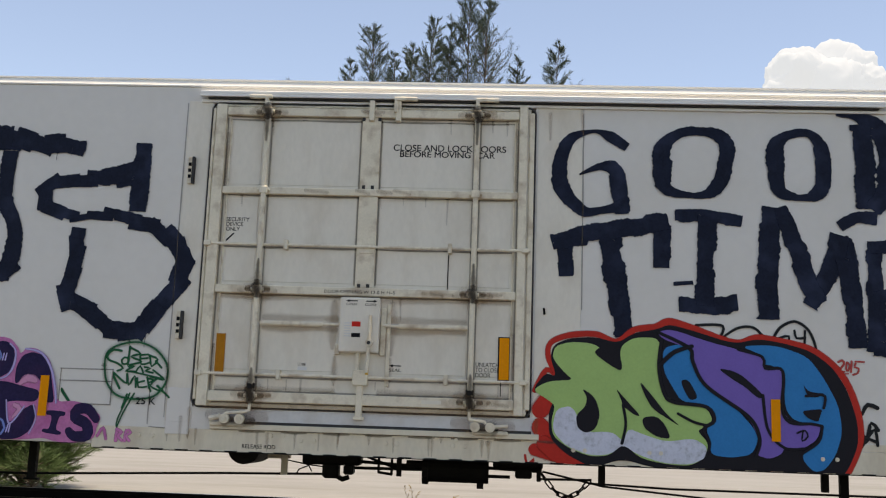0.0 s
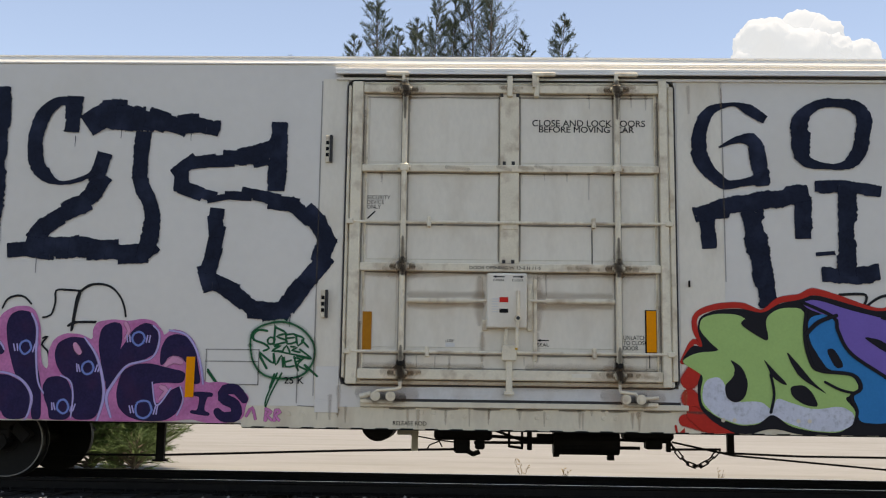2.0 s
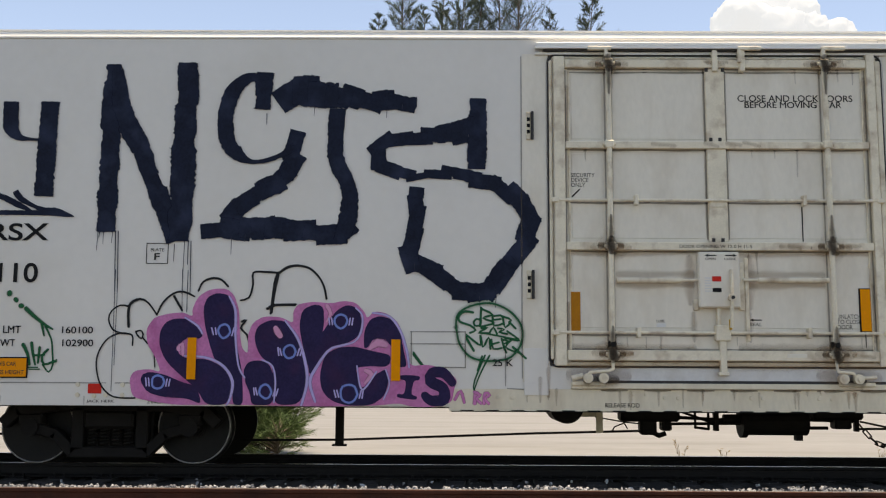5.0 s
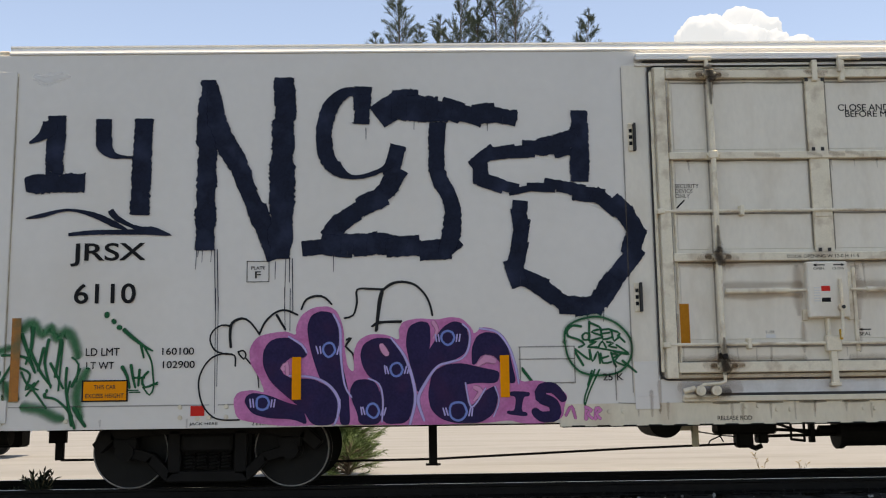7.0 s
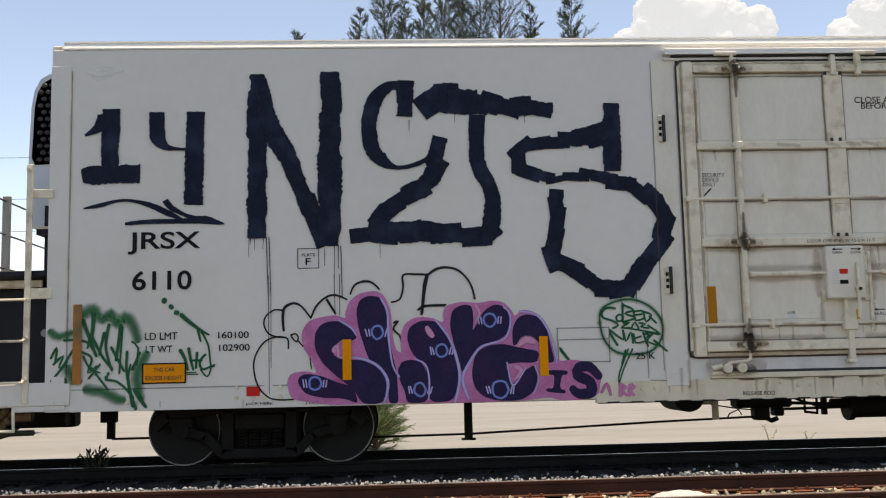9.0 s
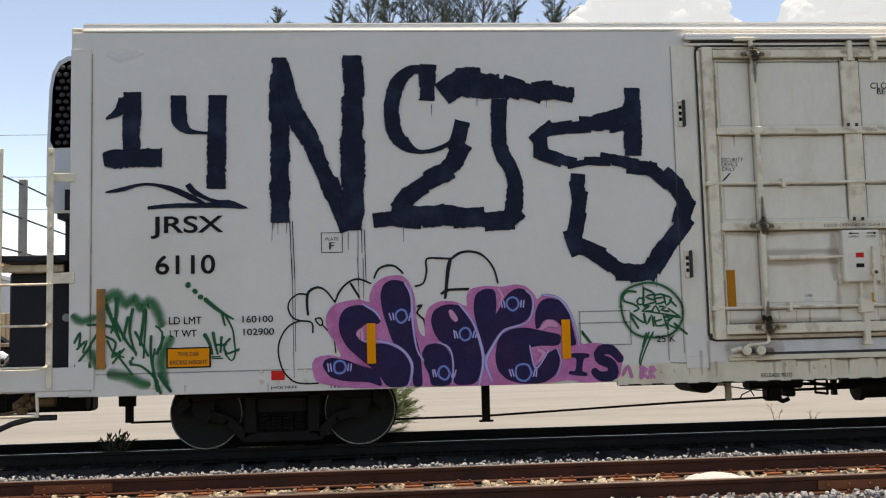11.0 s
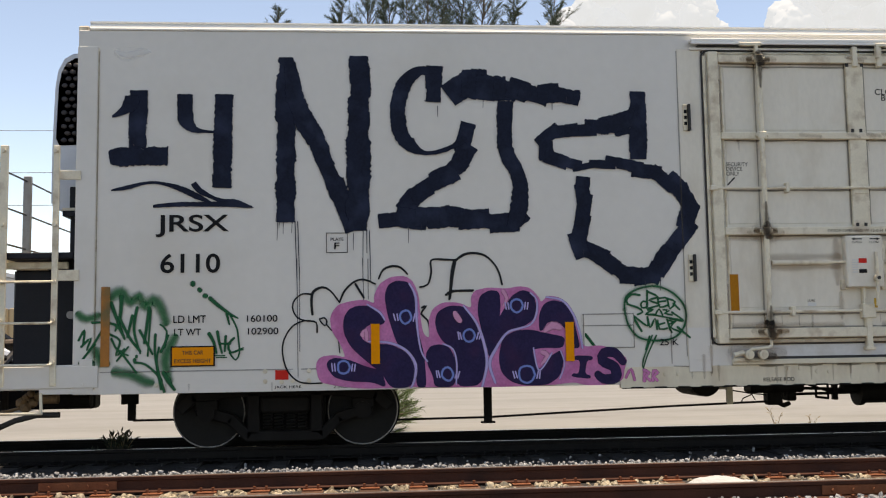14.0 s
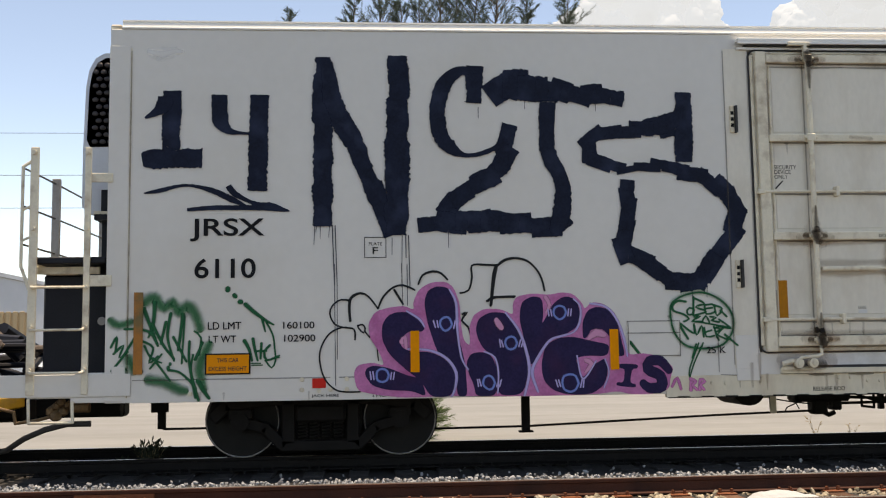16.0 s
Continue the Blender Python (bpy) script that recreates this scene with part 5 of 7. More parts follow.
# black marker loops behind the purple lettering
spray("marker_line", P_BLACK, 1, [(-6.08, 1.86, 0.018), (-6.18, 1.99, 0.02), (-6.27, 2.03, 0.027), (-6.37, 1.98, 0.032), (-6.39, 1.87, 0.031), (-6.38, 1.73, 0.027)])
spray("marker_line", P_BLACK, 1, [(-6.39, 1.95, 0.023), (-6.48, 1.96, 0.018), (-6.57, 1.9, 0.018), (-6.6, 1.81, 0.018), (-6.55, 1.7, 0.018), (-6.45, 1.66, 0.018), (-6.34, 1.64, 0.018), (-6.33, 1.53, 0.018)])
spray("marker_line", P_BLACK, 1, [(-6.36, 1.65, 0.018), (-6.47, 1.66, 0.018), (-6.6, 1.6, 0.018), (-6.69, 1.46, 0.018), (-6.71, 1.31, 0.018), (-6.66, 1.12, 0.018), (-6.55, 1, 0.018), (-6.43, 0.97, 0.018), (-6.28, 0.97, 0.018)])
spray("marker_line", P_BLACK, 1, [(-6.08, 1.86, 0.02), (-6.02, 1.99, 0.023), (-5.91, 2.09, 0.023), (-5.8, 2.11, 0.023), (-5.68, 2.06, 0.02)])
spray("marker_line", P_BLACK, 1, [(-5.9, 2.06, 0.027), (-5.81, 1.91, 0.023)])
spray("marker_line", P_BLACK, 1, [(-5.64, 2.12, 0.02), (-5.59, 2.22, 0.023), (-5.48, 2.26, 0.027), (-5.39, 2.24, 0.023), (-5.32, 2.17, 0.021)])
spray("marker_line", P_BLACK, 1, [(-5.18, 2.02, 0.021), (-5.09, 2.05, 0.021), (-5.05, 2.19, 0.023), (-5.05, 2.32, 0.023), (-4.91, 2.33, 0.021), (-4.78, 2.32, 0.021)])
spray("marker_line", P_BLACK, 1, [(-4.78, 2.32, 0.032), (-4.81, 2.2, 0.041), (-4.84, 1.89, 0.021)])
spray("marker_line", P_BLACK, 1, [(-4.78, 2.31, 0.023), (-4.67, 2.38, 0.021), (-4.56, 2.4, 0.021)])
spray("marker_line", P_BLACK, 1, [(-4.88, 1.93, 0.023), (-4.82, 1.97, 0.028), (-4.59, 1.97, 0.021)])
spray("marker_line", P_BLACK, 1, [(-6.29, 1.68, 0.018), (-6.25, 1.69, 0.018), (-6.22, 1.65, 0.018), (-6.24, 1.6, 0.018), (-6.29, 1.65, 0.018), (-6.3, 1.68, 0.018)])
spray("marker_line", P_BLACK, 1, [(-6.22, 1.61, 0.016), (-6.17, 1.55, 0.016)])
spray("marker_line", P_BLACK, 1, [(-5.16, 1.79, 0.023), (-5.11, 1.81, 0.021), (-5.17, 1.72, 0.023), (-5.1, 1.65, 0.02), (-5.07, 1.53, 0.018)])
spray("marker_line", P_BLACK, 1, [(-6.08, 1.3, 0.013), (-6.09, 1.4, 0.013), (-6.1, 1.54, 0.011)])
spray("marker_line", P_BLACK, 1, [(-4.96, 2.33, 0.022), (-4.76, 2.32, 0.022)])
spray("marker_line", P_BLACK, 1, [(-4.78, 2.29, 0.03), (-4.81, 2.18, 0.04), (-4.85, 1.88, 0.025)])
spray("marker_line", P_BLACK, 1, [(-4.78, 2.31, 0.022), (-4.69, 2.38, 0.025), (-4.57, 2.4, 0.027), (-4.44, 2.37, 0.025), (-4.34, 2.28, 0.022), (-4.28, 2.17, 0.022), (-4.25, 2.04, 0.022)])
spray("marker_line", P_BLACK, 1, [(-4.89, 1.93, 0.025), (-4.79, 1.97, 0.025), (-4.58, 1.98, 0.02)])
# pink halo and purple bubble letters
fill("halo_fill", P_PINK, 2, [(-6.35, 1.17), (-6.3, 1.26), (-6.13, 1.28), (-6.01, 1.24), (-6.08, 1.41), (-6.17, 1.54), (-6.19, 1.7), (-6.11, 1.83), (-5.97, 1.87), (-5.8, 1.89), (-5.69, 1.84), (-5.7, 1.92), (-5.64, 2.06), (-5.51, 2.14), (-5.34, 2.15), (-5.25, 2.08), (-5.19, 1.91), (-5.18, 1.68), (-5.15, 1.5), (-5.08, 1.44), (-5.09, 1.65), (-5.04, 1.78), (-4.92, 1.85), (-4.73, 1.84), (-4.6, 1.77), (-4.61, 1.9), (-4.56, 1.98), (-4.39, 2.01), (-4.2, 1.99), (-4.06, 2.02), (-3.93, 2), (-3.83, 1.89), (-3.81, 1.83), (-3.73, 1.91), (-3.6, 1.89), (-3.47, 1.79), (-3.39, 1.56), (-3.35, 1.32), (-3.15, 1.34), (-2.98, 1.3), (-2.83, 1.18), (-2.87, 1.08), (-2.89, 0.94), (-3.06, 0.89), (-3.32, 0.89), (-3.46, 0.93), (-3.69, 0.9), (-4.35, 0.89), (-5.07, 0.9), (-5.3, 0.91), (-5.59, 0.9), (-5.85, 0.9), (-6.14, 0.94), (-6.31, 0.98)])
fill("bubble_letter", P_PURPLE, 4, [(-5.89, 1.82), (-5.74, 1.82), (-5.61, 1.72), (-5.57, 1.64), (-5.61, 1.6), (-5.73, 1.62), (-5.82, 1.55), (-5.84, 1.45), (-5.74, 1.39), (-5.52, 1.39), (-5.34, 1.3), (-5.24, 1.13), (-5.26, 0.97), (-5.32, 0.9), (-5.52, 0.9), (-5.62, 1.07), (-5.81, 1.22), (-5.96, 1.36), (-6.04, 1.52), (-6.04, 1.68), (-5.98, 1.78)])
fill("bubble_letter", P_PURPLE, 4, [(-6.23, 1.15), (-6.21, 1.22), (-6.13, 1.25), (-5.97, 1.22), (-5.78, 1.14), (-5.62, 1.1), (-5.56, 0.9), (-5.72, 0.97), (-5.98, 0.98), (-6.15, 1.03)])
fill("bubble_letter", P_PURPLE, 4, [(-5.58, 1.93), (-5.54, 2.05), (-5.44, 2.1), (-5.31, 2.08), (-5.24, 1.98), (-5.22, 1.78), (-5.21, 1.55), (-5.14, 1.26), (-5.13, 1.1), (-5.12, 0.9), (-5.23, 0.9), (-5.24, 1.1), (-5.31, 1.26), (-5.44, 1.38), (-5.49, 1.52), (-5.55, 1.72)])
fill("bubble_letter", P_PURPLE, 4, [(-5.13, 1.26), (-5.08, 1.36), (-4.96, 1.38), (-4.85, 1.34), (-4.79, 1.19), (-4.79, 0.96), (-4.84, 0.9), (-5.03, 0.9), (-5.05, 1.03), (-5.1, 1.13)])
fill("bubble_letter", P_PURPLE, 4, [(-5.02, 1.62), (-4.99, 1.74), (-4.86, 1.81), (-4.69, 1.8), (-4.6, 1.71), (-4.52, 1.51), (-4.46, 1.31), (-4.45, 1.15), (-4.51, 0.91), (-4.79, 0.9), (-4.79, 1.16), (-4.83, 1.34), (-4.93, 1.4), (-4.99, 1.5)])
fill("bubble_letter", P_PURPLE, 4, [(-4.54, 1.74), (-4.51, 1.92), (-4.39, 1.98), (-4.28, 1.96), (-4.27, 1.77), (-4.3, 1.6), (-4.36, 1.44), (-4.43, 1.28), (-4.49, 1.51)])
fill("bubble_letter", P_PURPLE, 4, [(-4.25, 1.73), (-4.16, 1.9), (-4.03, 1.98), (-3.9, 1.94), (-3.86, 1.79), (-3.9, 1.63), (-4.04, 1.55), (-4.17, 1.52), (-4.27, 1.44), (-4.34, 1.31), (-4.42, 1.21), (-4.44, 1.38), (-4.35, 1.6)])
fill("bubble_letter", P_PURPLE, 4, [(-4.26, 1.44), (-4.11, 1.52), (-3.94, 1.53), (-3.74, 1.48), (-3.54, 1.44), (-3.57, 1.31), (-3.78, 1.32), (-3.93, 1.3), (-3.88, 1.17), (-3.85, 1.07), (-3.72, 1.23), (-3.58, 1.3), (-3.57, 1.13), (-3.62, 0.99), (-3.76, 0.9), (-4.02, 0.9), (-4.18, 0.95), (-4.28, 1.05), (-4.31, 1.21)])
fill("bubble_letter", P_PURPLE, 4, [(-3.84, 1.51), (-3.84, 1.69), (-3.78, 1.82), (-3.67, 1.86), (-3.53, 1.82), (-3.45, 1.69), (-3.41, 1.49), (-3.37, 1.31), (-3.48, 1.31), (-3.51, 1.49), (-3.61, 1.61), (-3.74, 1.61), (-3.8, 1.51)])
fill("bubble_letter", P_PURPLE, 4, [(-3.45, 1.23), (-3.23, 1.22), (-3.24, 1.17), (-3.3, 1.17), (-3.33, 1.02), (-3.26, 1), (-3.27, 0.96), (-3.49, 0.99), (-3.47, 1.03), (-3.4, 1.02), (-3.38, 1.17), (-3.45, 1.18)])
bubble("bubble_letter", P_PURPLE, 4, [(-2.89, 1.15, 0.088), (-2.98, 1.25, 0.112), (-3.1, 1.25, 0.119), (-3.12, 1.16, 0.122), (-2.99, 1.09, 0.119), (-2.98, 0.97, 0.125), (-3.12, 0.96, 0.109), (-3.18, 1.01, 0.086)])
spray("highlight_line", P_LILAC, 6, [(-5.76, 1.42, 0.02), (-5.52, 1.4, 0.026), (-5.34, 1.31, 0.03), (-5.24, 1.15, 0.033), (-5.26, 0.97, 0.026), (-5.3, 0.89, 0.019)])
spray("highlight_line", P_LILAC, 6, [(-5.3, 2.06, 0.02), (-5.23, 1.91, 0.03), (-5.22, 1.62, 0.026), (-5.18, 1.32, 0.02), (-5.11, 1.19, 0.02)])
spray("highlight_line", P_LILAC, 6, [(-5.77, 1.83, 0.02), (-5.63, 1.74, 0.026), (-5.58, 1.66, 0.02)])
spray("highlight_line", P_LILAC, 6, [(-4.69, 1.8, 0.02), (-4.55, 1.61, 0.03), (-4.47, 1.38, 0.033), (-4.44, 1.15, 0.033), (-4.5, 0.89, 0.026)])
spray("highlight_line", P_LILAC, 6, [(-4.93, 1.38, 0.017), (-4.82, 1.32, 0.019), (-4.78, 1.16, 0.02), (-4.79, 0.93, 0.016)])
spray("highlight_line", P_LILAC, 6, [(-4.35, 0.94, 0.026), (-4.41, 1.15, 0.036), (-4.34, 1.31, 0.033), (-4.21, 1.49, 0.026), (-4.07, 1.54, 0.026), (-3.94, 1.58, 0.02), (-3.87, 1.69, 0.027), (-3.86, 1.86, 0.02), (-3.93, 1.94, 0.02)])
spray("highlight_line", P_LILAC, 6, [(-3.75, 1.89, 0.02), (-3.57, 1.85, 0.026), (-3.45, 1.7, 0.026), (-3.38, 1.49, 0.027), (-3.35, 1.31, 0.02)])
spray("highlight_line", P_LILAC, 6, [(-3.91, 1.32, 0.017), (-3.85, 1.07, 0.02), (-3.7, 1.26, 0.017)])
spray("highlight_line", P_LILAC, 6, [(-5.23, 1.16, 0.016), (-5.26, 0.97, 0.016)])
spray("highlight_line", P_LILAC, 6, [(-3.6, 1.28, 0.017), (-3.56, 1.13, 0.016), (-3.62, 0.97, 0.017)])
spray("highlight_patch", P_PINKL, 6, [(-4.79, 1.72, 0.053), (-4.77, 1.68, 0.07), (-4.74, 1.64, 0.059)])
spray("highlight_patch", P_PINKL, 6, [(-5.82, 1.5, 0.066), (-5.79, 1.55, 0.046), (-5.78, 1.44, 0.04)])
spray("highlight_patch", P_PINKL, 6, [(-3.77, 1.51, 0.046), (-3.69, 1.57, 0.086), (-3.61, 1.55, 0.066)])
spray("highlight_patch", P_PINKL, 6, [(-4.24, 1.96, 0.046), (-4.2, 1.88, 0.04), (-4.24, 1.8, 0.027)])
spray("highlight_patch", P_PINKL, 6, [(-3.81, 1.27, 0.048), (-3.75, 1.23, 0.059), (-3.82, 1.14, 0.026)])
spray("ring", P_BLUE, 6, [(-5.28, 1.68, 0.026), (-5.3, 1.64, 0.026), (-5.35, 1.61, 0.026), (-5.39, 1.64, 0.026), (-5.41, 1.69, 0.026), (-5.39, 1.74, 0.026), (-5.34, 1.76, 0.026), (-5.3, 1.74, 0.026), (-5.28, 1.68, 0.026)])
spray("ring_ray", P_LILAC, 6, [(-5.44, 1.72, 0.016), (-5.43, 1.65, 0.016)])
spray("ring_ray", P_LILAC, 6, [(-5.48, 1.72, 0.017), (-5.46, 1.65, 0.016)])
spray("ring_ray", P_LILAC, 6, [(-5.24, 1.72, 0.017), (-5.26, 1.64, 0.017)])
spray("ring_ray", P_LILAC, 6, [(-5.21, 1.72, 0.017), (-5.23, 1.64, 0.016)])
spray("ring", P_BLUE, 6, [(-5.97, 1.14, 0.026), (-5.99, 1.09, 0.026), (-6.04, 1.07, 0.026), (-6.09, 1.09, 0.026), (-6.1, 1.14, 0.026), (-6.09, 1.19, 0.026), (-6.04, 1.21, 0.026), (-5.99, 1.19, 0.026), (-5.97, 1.14, 0.026)])
spray("ring_ray", P_LILAC, 6, [(-6.14, 1.18, 0.016), (-6.13, 1.1, 0.017)])
spray("ring_ray", P_LILAC, 6, [(-6.17, 1.18, 0.016), (-6.16, 1.1, 0.017)])
spray("ring_ray", P_LILAC, 6, [(-5.94, 1.17, 0.016), (-5.95, 1.1, 0.017)])
spray("ring_ray", P_LILAC, 6, [(-5.91, 1.17, 0.016), (-5.92, 1.1, 0.017)])
spray("ring", P_BLUE, 6, [(-4.57, 1.47, 0.026), (-4.59, 1.42, 0.026), (-4.64, 1.4, 0.026), (-4.68, 1.42, 0.026), (-4.7, 1.47, 0.026), (-4.68, 1.52, 0.026), (-4.63, 1.54, 0.026), (-4.59, 1.52, 0.026), (-4.57, 1.47, 0.026)])
spray("ring_ray", P_LILAC, 6, [(-4.74, 1.5, 0.016), (-4.72, 1.43, 0.017)])
spray("ring_ray", P_LILAC, 6, [(-4.76, 1.51, 0.017), (-4.75, 1.43, 0.017)])
spray("ring_ray", P_LILAC, 6, [(-4.53, 1.5, 0.017), (-4.55, 1.43, 0.017)])
spray("ring_ray", P_LILAC, 6, [(-4.5, 1.5, 0.016), (-4.52, 1.43, 0.017)])
spray("ring", P_BLUE, 6, [(-4.02, 1.8, 0.026), (-4.04, 1.75, 0.026), (-4.09, 1.72, 0.026), (-4.14, 1.75, 0.026), (-4.16, 1.8, 0.026), (-4.14, 1.85, 0.026), (-4.09, 1.87, 0.026), (-4.04, 1.85, 0.026), (-4.02, 1.8, 0.026)])
spray("ring_ray", P_LILAC, 6, [(-4.19, 1.83, 0.017), (-4.18, 1.76, 0.016)])
spray("ring_ray", P_LILAC, 6, [(-4.22, 1.83, 0.017), (-4.21, 1.76, 0.017)])
spray("ring_ray", P_LILAC, 6, [(-3.99, 1.83, 0.017), (-4, 1.76, 0.017)])
spray("ring_ray", P_LILAC, 6, [(-3.96, 1.83, 0.017), (-3.97, 1.76, 0.017)])
spray("ring", P_BLUE, 6, [(-4.82, 1.04, 0.026), (-4.84, 0.99, 0.026), (-4.88, 0.97, 0.026), (-4.93, 1, 0.026), (-4.95, 1.04, 0.026), (-4.93, 1.1, 0.026), (-4.88, 1.12, 0.026), (-4.84, 1.09, 0.026), (-4.82, 1.04, 0.026)])
spray("ring_ray", P_LILAC, 6, [(-4.99, 1.08, 0.017), (-4.97, 1.01, 0.017)])
spray("ring_ray", P_LILAC, 6, [(-5.01, 1.08, 0.016), (-5, 1.01, 0.016)])
spray("ring_ray", P_LILAC, 6, [(-4.78, 1.07, 0.016), (-4.8, 1, 0.017)])
spray("ring_ray", P_LILAC, 6, [(-4.75, 1.07, 0.017), (-4.77, 1, 0.016)])
spray("ring", P_BLUE, 6, [(-3.9, 1.02, 0.026), (-3.93, 0.96, 0.026), (-3.99, 0.93, 0.026), (-4.06, 0.96, 0.026), (-4.08, 1.03, 0.026), (-4.06, 1.1, 0.026), (-3.99, 1.12, 0.026), (-3.93, 1.1, 0.026), (-3.9, 1.02, 0.026)])
spray("ring_ray", P_LILAC, 6, [(-4.12, 1.06, 0.017), (-4.1, 0.99, 0.017)])
spray("ring_ray", P_LILAC, 6, [(-4.15, 1.06, 0.016), (-4.13, 0.99, 0.017)])
spray("ring_ray", P_LILAC, 6, [(-3.86, 1.06, 0.017), (-3.88, 0.98, 0.017)])
spray("ring_ray", P_LILAC, 6, [(-3.84, 1.06, 0.016), (-3.85, 0.98, 0.017)])
# small pink tag and green throw-ups
spray("tag_line", P_PINK, 4, [(-2.86, 0.97, 0.03), (-2.8, 1.06, 0.035), (-2.76, 0.94, 0.03)])
spray("tag_line", P_PINK, 4, [(-2.64, 1.03, 0.04), (-2.65, 0.93, 0.04)])
spray("tag_line", P_PINK, 4, [(-2.65, 1.05, 0.035), (-2.59, 1.02, 0.035), (-2.63, 0.98, 0.035), (-2.58, 0.93, 0.03)])
spray("tag_line", P_PINK, 4, [(-2.55, 0.93, 0.035), (-2.54, 1.04, 0.035), (-2.49, 1.02, 0.035), (-2.54, 0.98, 0.03), (-2.5, 0.93, 0.03)])
haze("haze_stroke", P_GREENL, 1, [(-2.85, 1.74, 0.06), (-2.83, 1.88, 0.064), (-2.69, 1.97, 0.064), (-2.48, 2, 0.064), (-2.28, 1.92, 0.064), (-2.15, 1.76, 0.067), (-2.15, 1.57, 0.064), (-2.27, 1.42, 0.064), (-2.48, 1.38, 0.064), (-2.69, 1.42, 0.064), (-2.81, 1.56, 0.064), (-2.85, 1.74, 0.06)])
spray("tag_line", P_GREEN, 1, [(-2.85, 1.74, 0.016), (-2.83, 1.88, 0.018), (-2.69, 1.97, 0.018), (-2.48, 2, 0.018), (-2.28, 1.92, 0.018), (-2.15, 1.76, 0.019), (-2.15, 1.57, 0.018), (-2.27, 1.42, 0.018), (-2.48, 1.38, 0.018), (-2.69, 1.42, 0.018), (-2.81, 1.56, 0.018), (-2.85, 1.74, 0.016)])
spray("tag_line", P_GREEN, 1, [(-2.67, 1.9, 0.026), (-2.76, 1.91, 0.025), (-2.82, 1.86, 0.025), (-2.81, 1.8, 0.025), (-2.7, 1.76, 0.023), (-2.64, 1.71, 0.023), (-2.7, 1.68, 0.022)])
spray("tag_line", P_GREEN, 1, [(-2.66, 1.8, 0.021), (-2.63, 1.83, 0.021), (-2.58, 1.81, 0.021), (-2.6, 1.76, 0.021), (-2.65, 1.76, 0.022), (-2.66, 1.8, 0.021)])
spray("tag_line", P_GREEN, 1, [(-2.58, 1.95, 0.025), (-2.59, 1.75, 0.023)])
spray("tag_line", P_GREEN, 1, [(-2.58, 1.94, 0.025), (-2.46, 1.88, 0.024), (-2.56, 1.84, 0.023), (-2.44, 1.79, 0.023), (-2.57, 1.75, 0.021)])
spray("tag_line", P_GREEN, 1, [(-2.46, 1.86, 0.021), (-2.37, 1.87, 0.021)])
spray("tag_line", P_GREEN, 1, [(-2.45, 1.82, 0.021), (-2.37, 1.83, 0.021)])
spray("tag_line", P_GREEN, 1, [(-2.46, 1.87, 0.022), (-2.44, 1.76, 0.022), (-2.35, 1.78, 0.021)])
spray("tag_line", P_GREEN, 1, [(-2.35, 1.86, 0.023), (-2.32, 1.74, 0.021), (-2.26, 1.82, 0.024), (-2.36, 1.86, 0.023)])
spray("tag_line", P_GREEN, 1, [(-2.28, 1.8, 0.023), (-2.21, 1.73, 0.022)])
spray("tag_line", P_GREEN, 1, [(-2.58, 1.73, 0.021), (-2.51, 1.74, 0.021), (-2.61, 1.68, 0.021), (-2.51, 1.68, 0.021)])
spray("tag_line", P_GREEN, 1, [(-2.49, 1.68, 0.021), (-2.45, 1.74, 0.021), (-2.41, 1.67, 0.021)])
spray("tag_line", P_GREEN, 1, [(-2.4, 1.73, 0.021), (-2.33, 1.72, 0.021), (-2.39, 1.69, 0.022), (-2.3, 1.67, 0.021)])
spray("tag_line", P_GREEN, 1, [(-2.3, 1.7, 0.021), (-2.17, 1.6, 0.021), (-2.33, 1.63, 0.021)])
spray("tag_line", P_GREEN, 1, [(-2.76, 1.66, 0.03), (-2.66, 1.49, 0.026)])
spray("tag_line", P_GREEN, 1, [(-2.74, 1.66, 0.023), (-2.59, 1.55, 0.023), (-2.59, 1.66, 0.024), (-2.56, 1.53, 0.023), (-2.5, 1.63, 0.023), (-2.48, 1.51, 0.023)])
spray("tag_line", P_GREEN, 1, [(-2.47, 1.61, 0.021), (-2.45, 1.51, 0.021), (-2.36, 1.52, 0.021)])
spray("tag_line", P_GREEN, 1, [(-2.46, 1.56, 0.021), (-2.39, 1.58, 0.021)])
spray("tag_line", P_GREEN, 1, [(-2.36, 1.62, 0.021), (-2.33, 1.5, 0.021)])
spray("tag_line", P_GREEN, 1, [(-2.36, 1.61, 0.021), (-2.27, 1.59, 0.021), (-2.34, 1.56, 0.021), (-2.31, 1.47, 0.021)])
spray("tag_line", P_GREEN, 1, [(-2.26, 1.6, 0.021), (-2.32, 1.53, 0.021), (-2.22, 1.48, 0.021)])
spray("tag_line", P_GREEN, 1, [(-2.56, 1.68, 0.019), (-2.19, 1.61, 0.019)])
spray("tag_line", P_GREEN, 1, [(-2.24, 1.53, 0.028), (-2.1, 1.41, 0.023)])
spray("tag_line", P_GREEN, 1, [(-2.54, 1.44, 0.018), (-2.65, 1.17, 0.017), (-2.66, 1.08, 0.014)])
spray("tag_line", P_GREEN, 1, [(-2.49, 1.44, 0.019), (-2.6, 1.22, 0.016), (-2.66, 1.05, 0.014)])
spray("tag_line", P_GREEN, 1, [(-2.57, 1.43, 0.021), (-2.62, 1.28, 0.016)])
spray("tag_line", P_GREEN, 1, [(-7.69, 2.09, 0.058), (-7.69, 2.08, 0.058)])
spray("tag_line", P_GREEN, 1, [(-7.62, 2.02, 0.049), (-7.61, 2.01, 0.049)])
spray("tag_line", P_GREEN, 1, [(-7.56, 1.95, 0.053), (-7.55, 1.95, 0.053)])
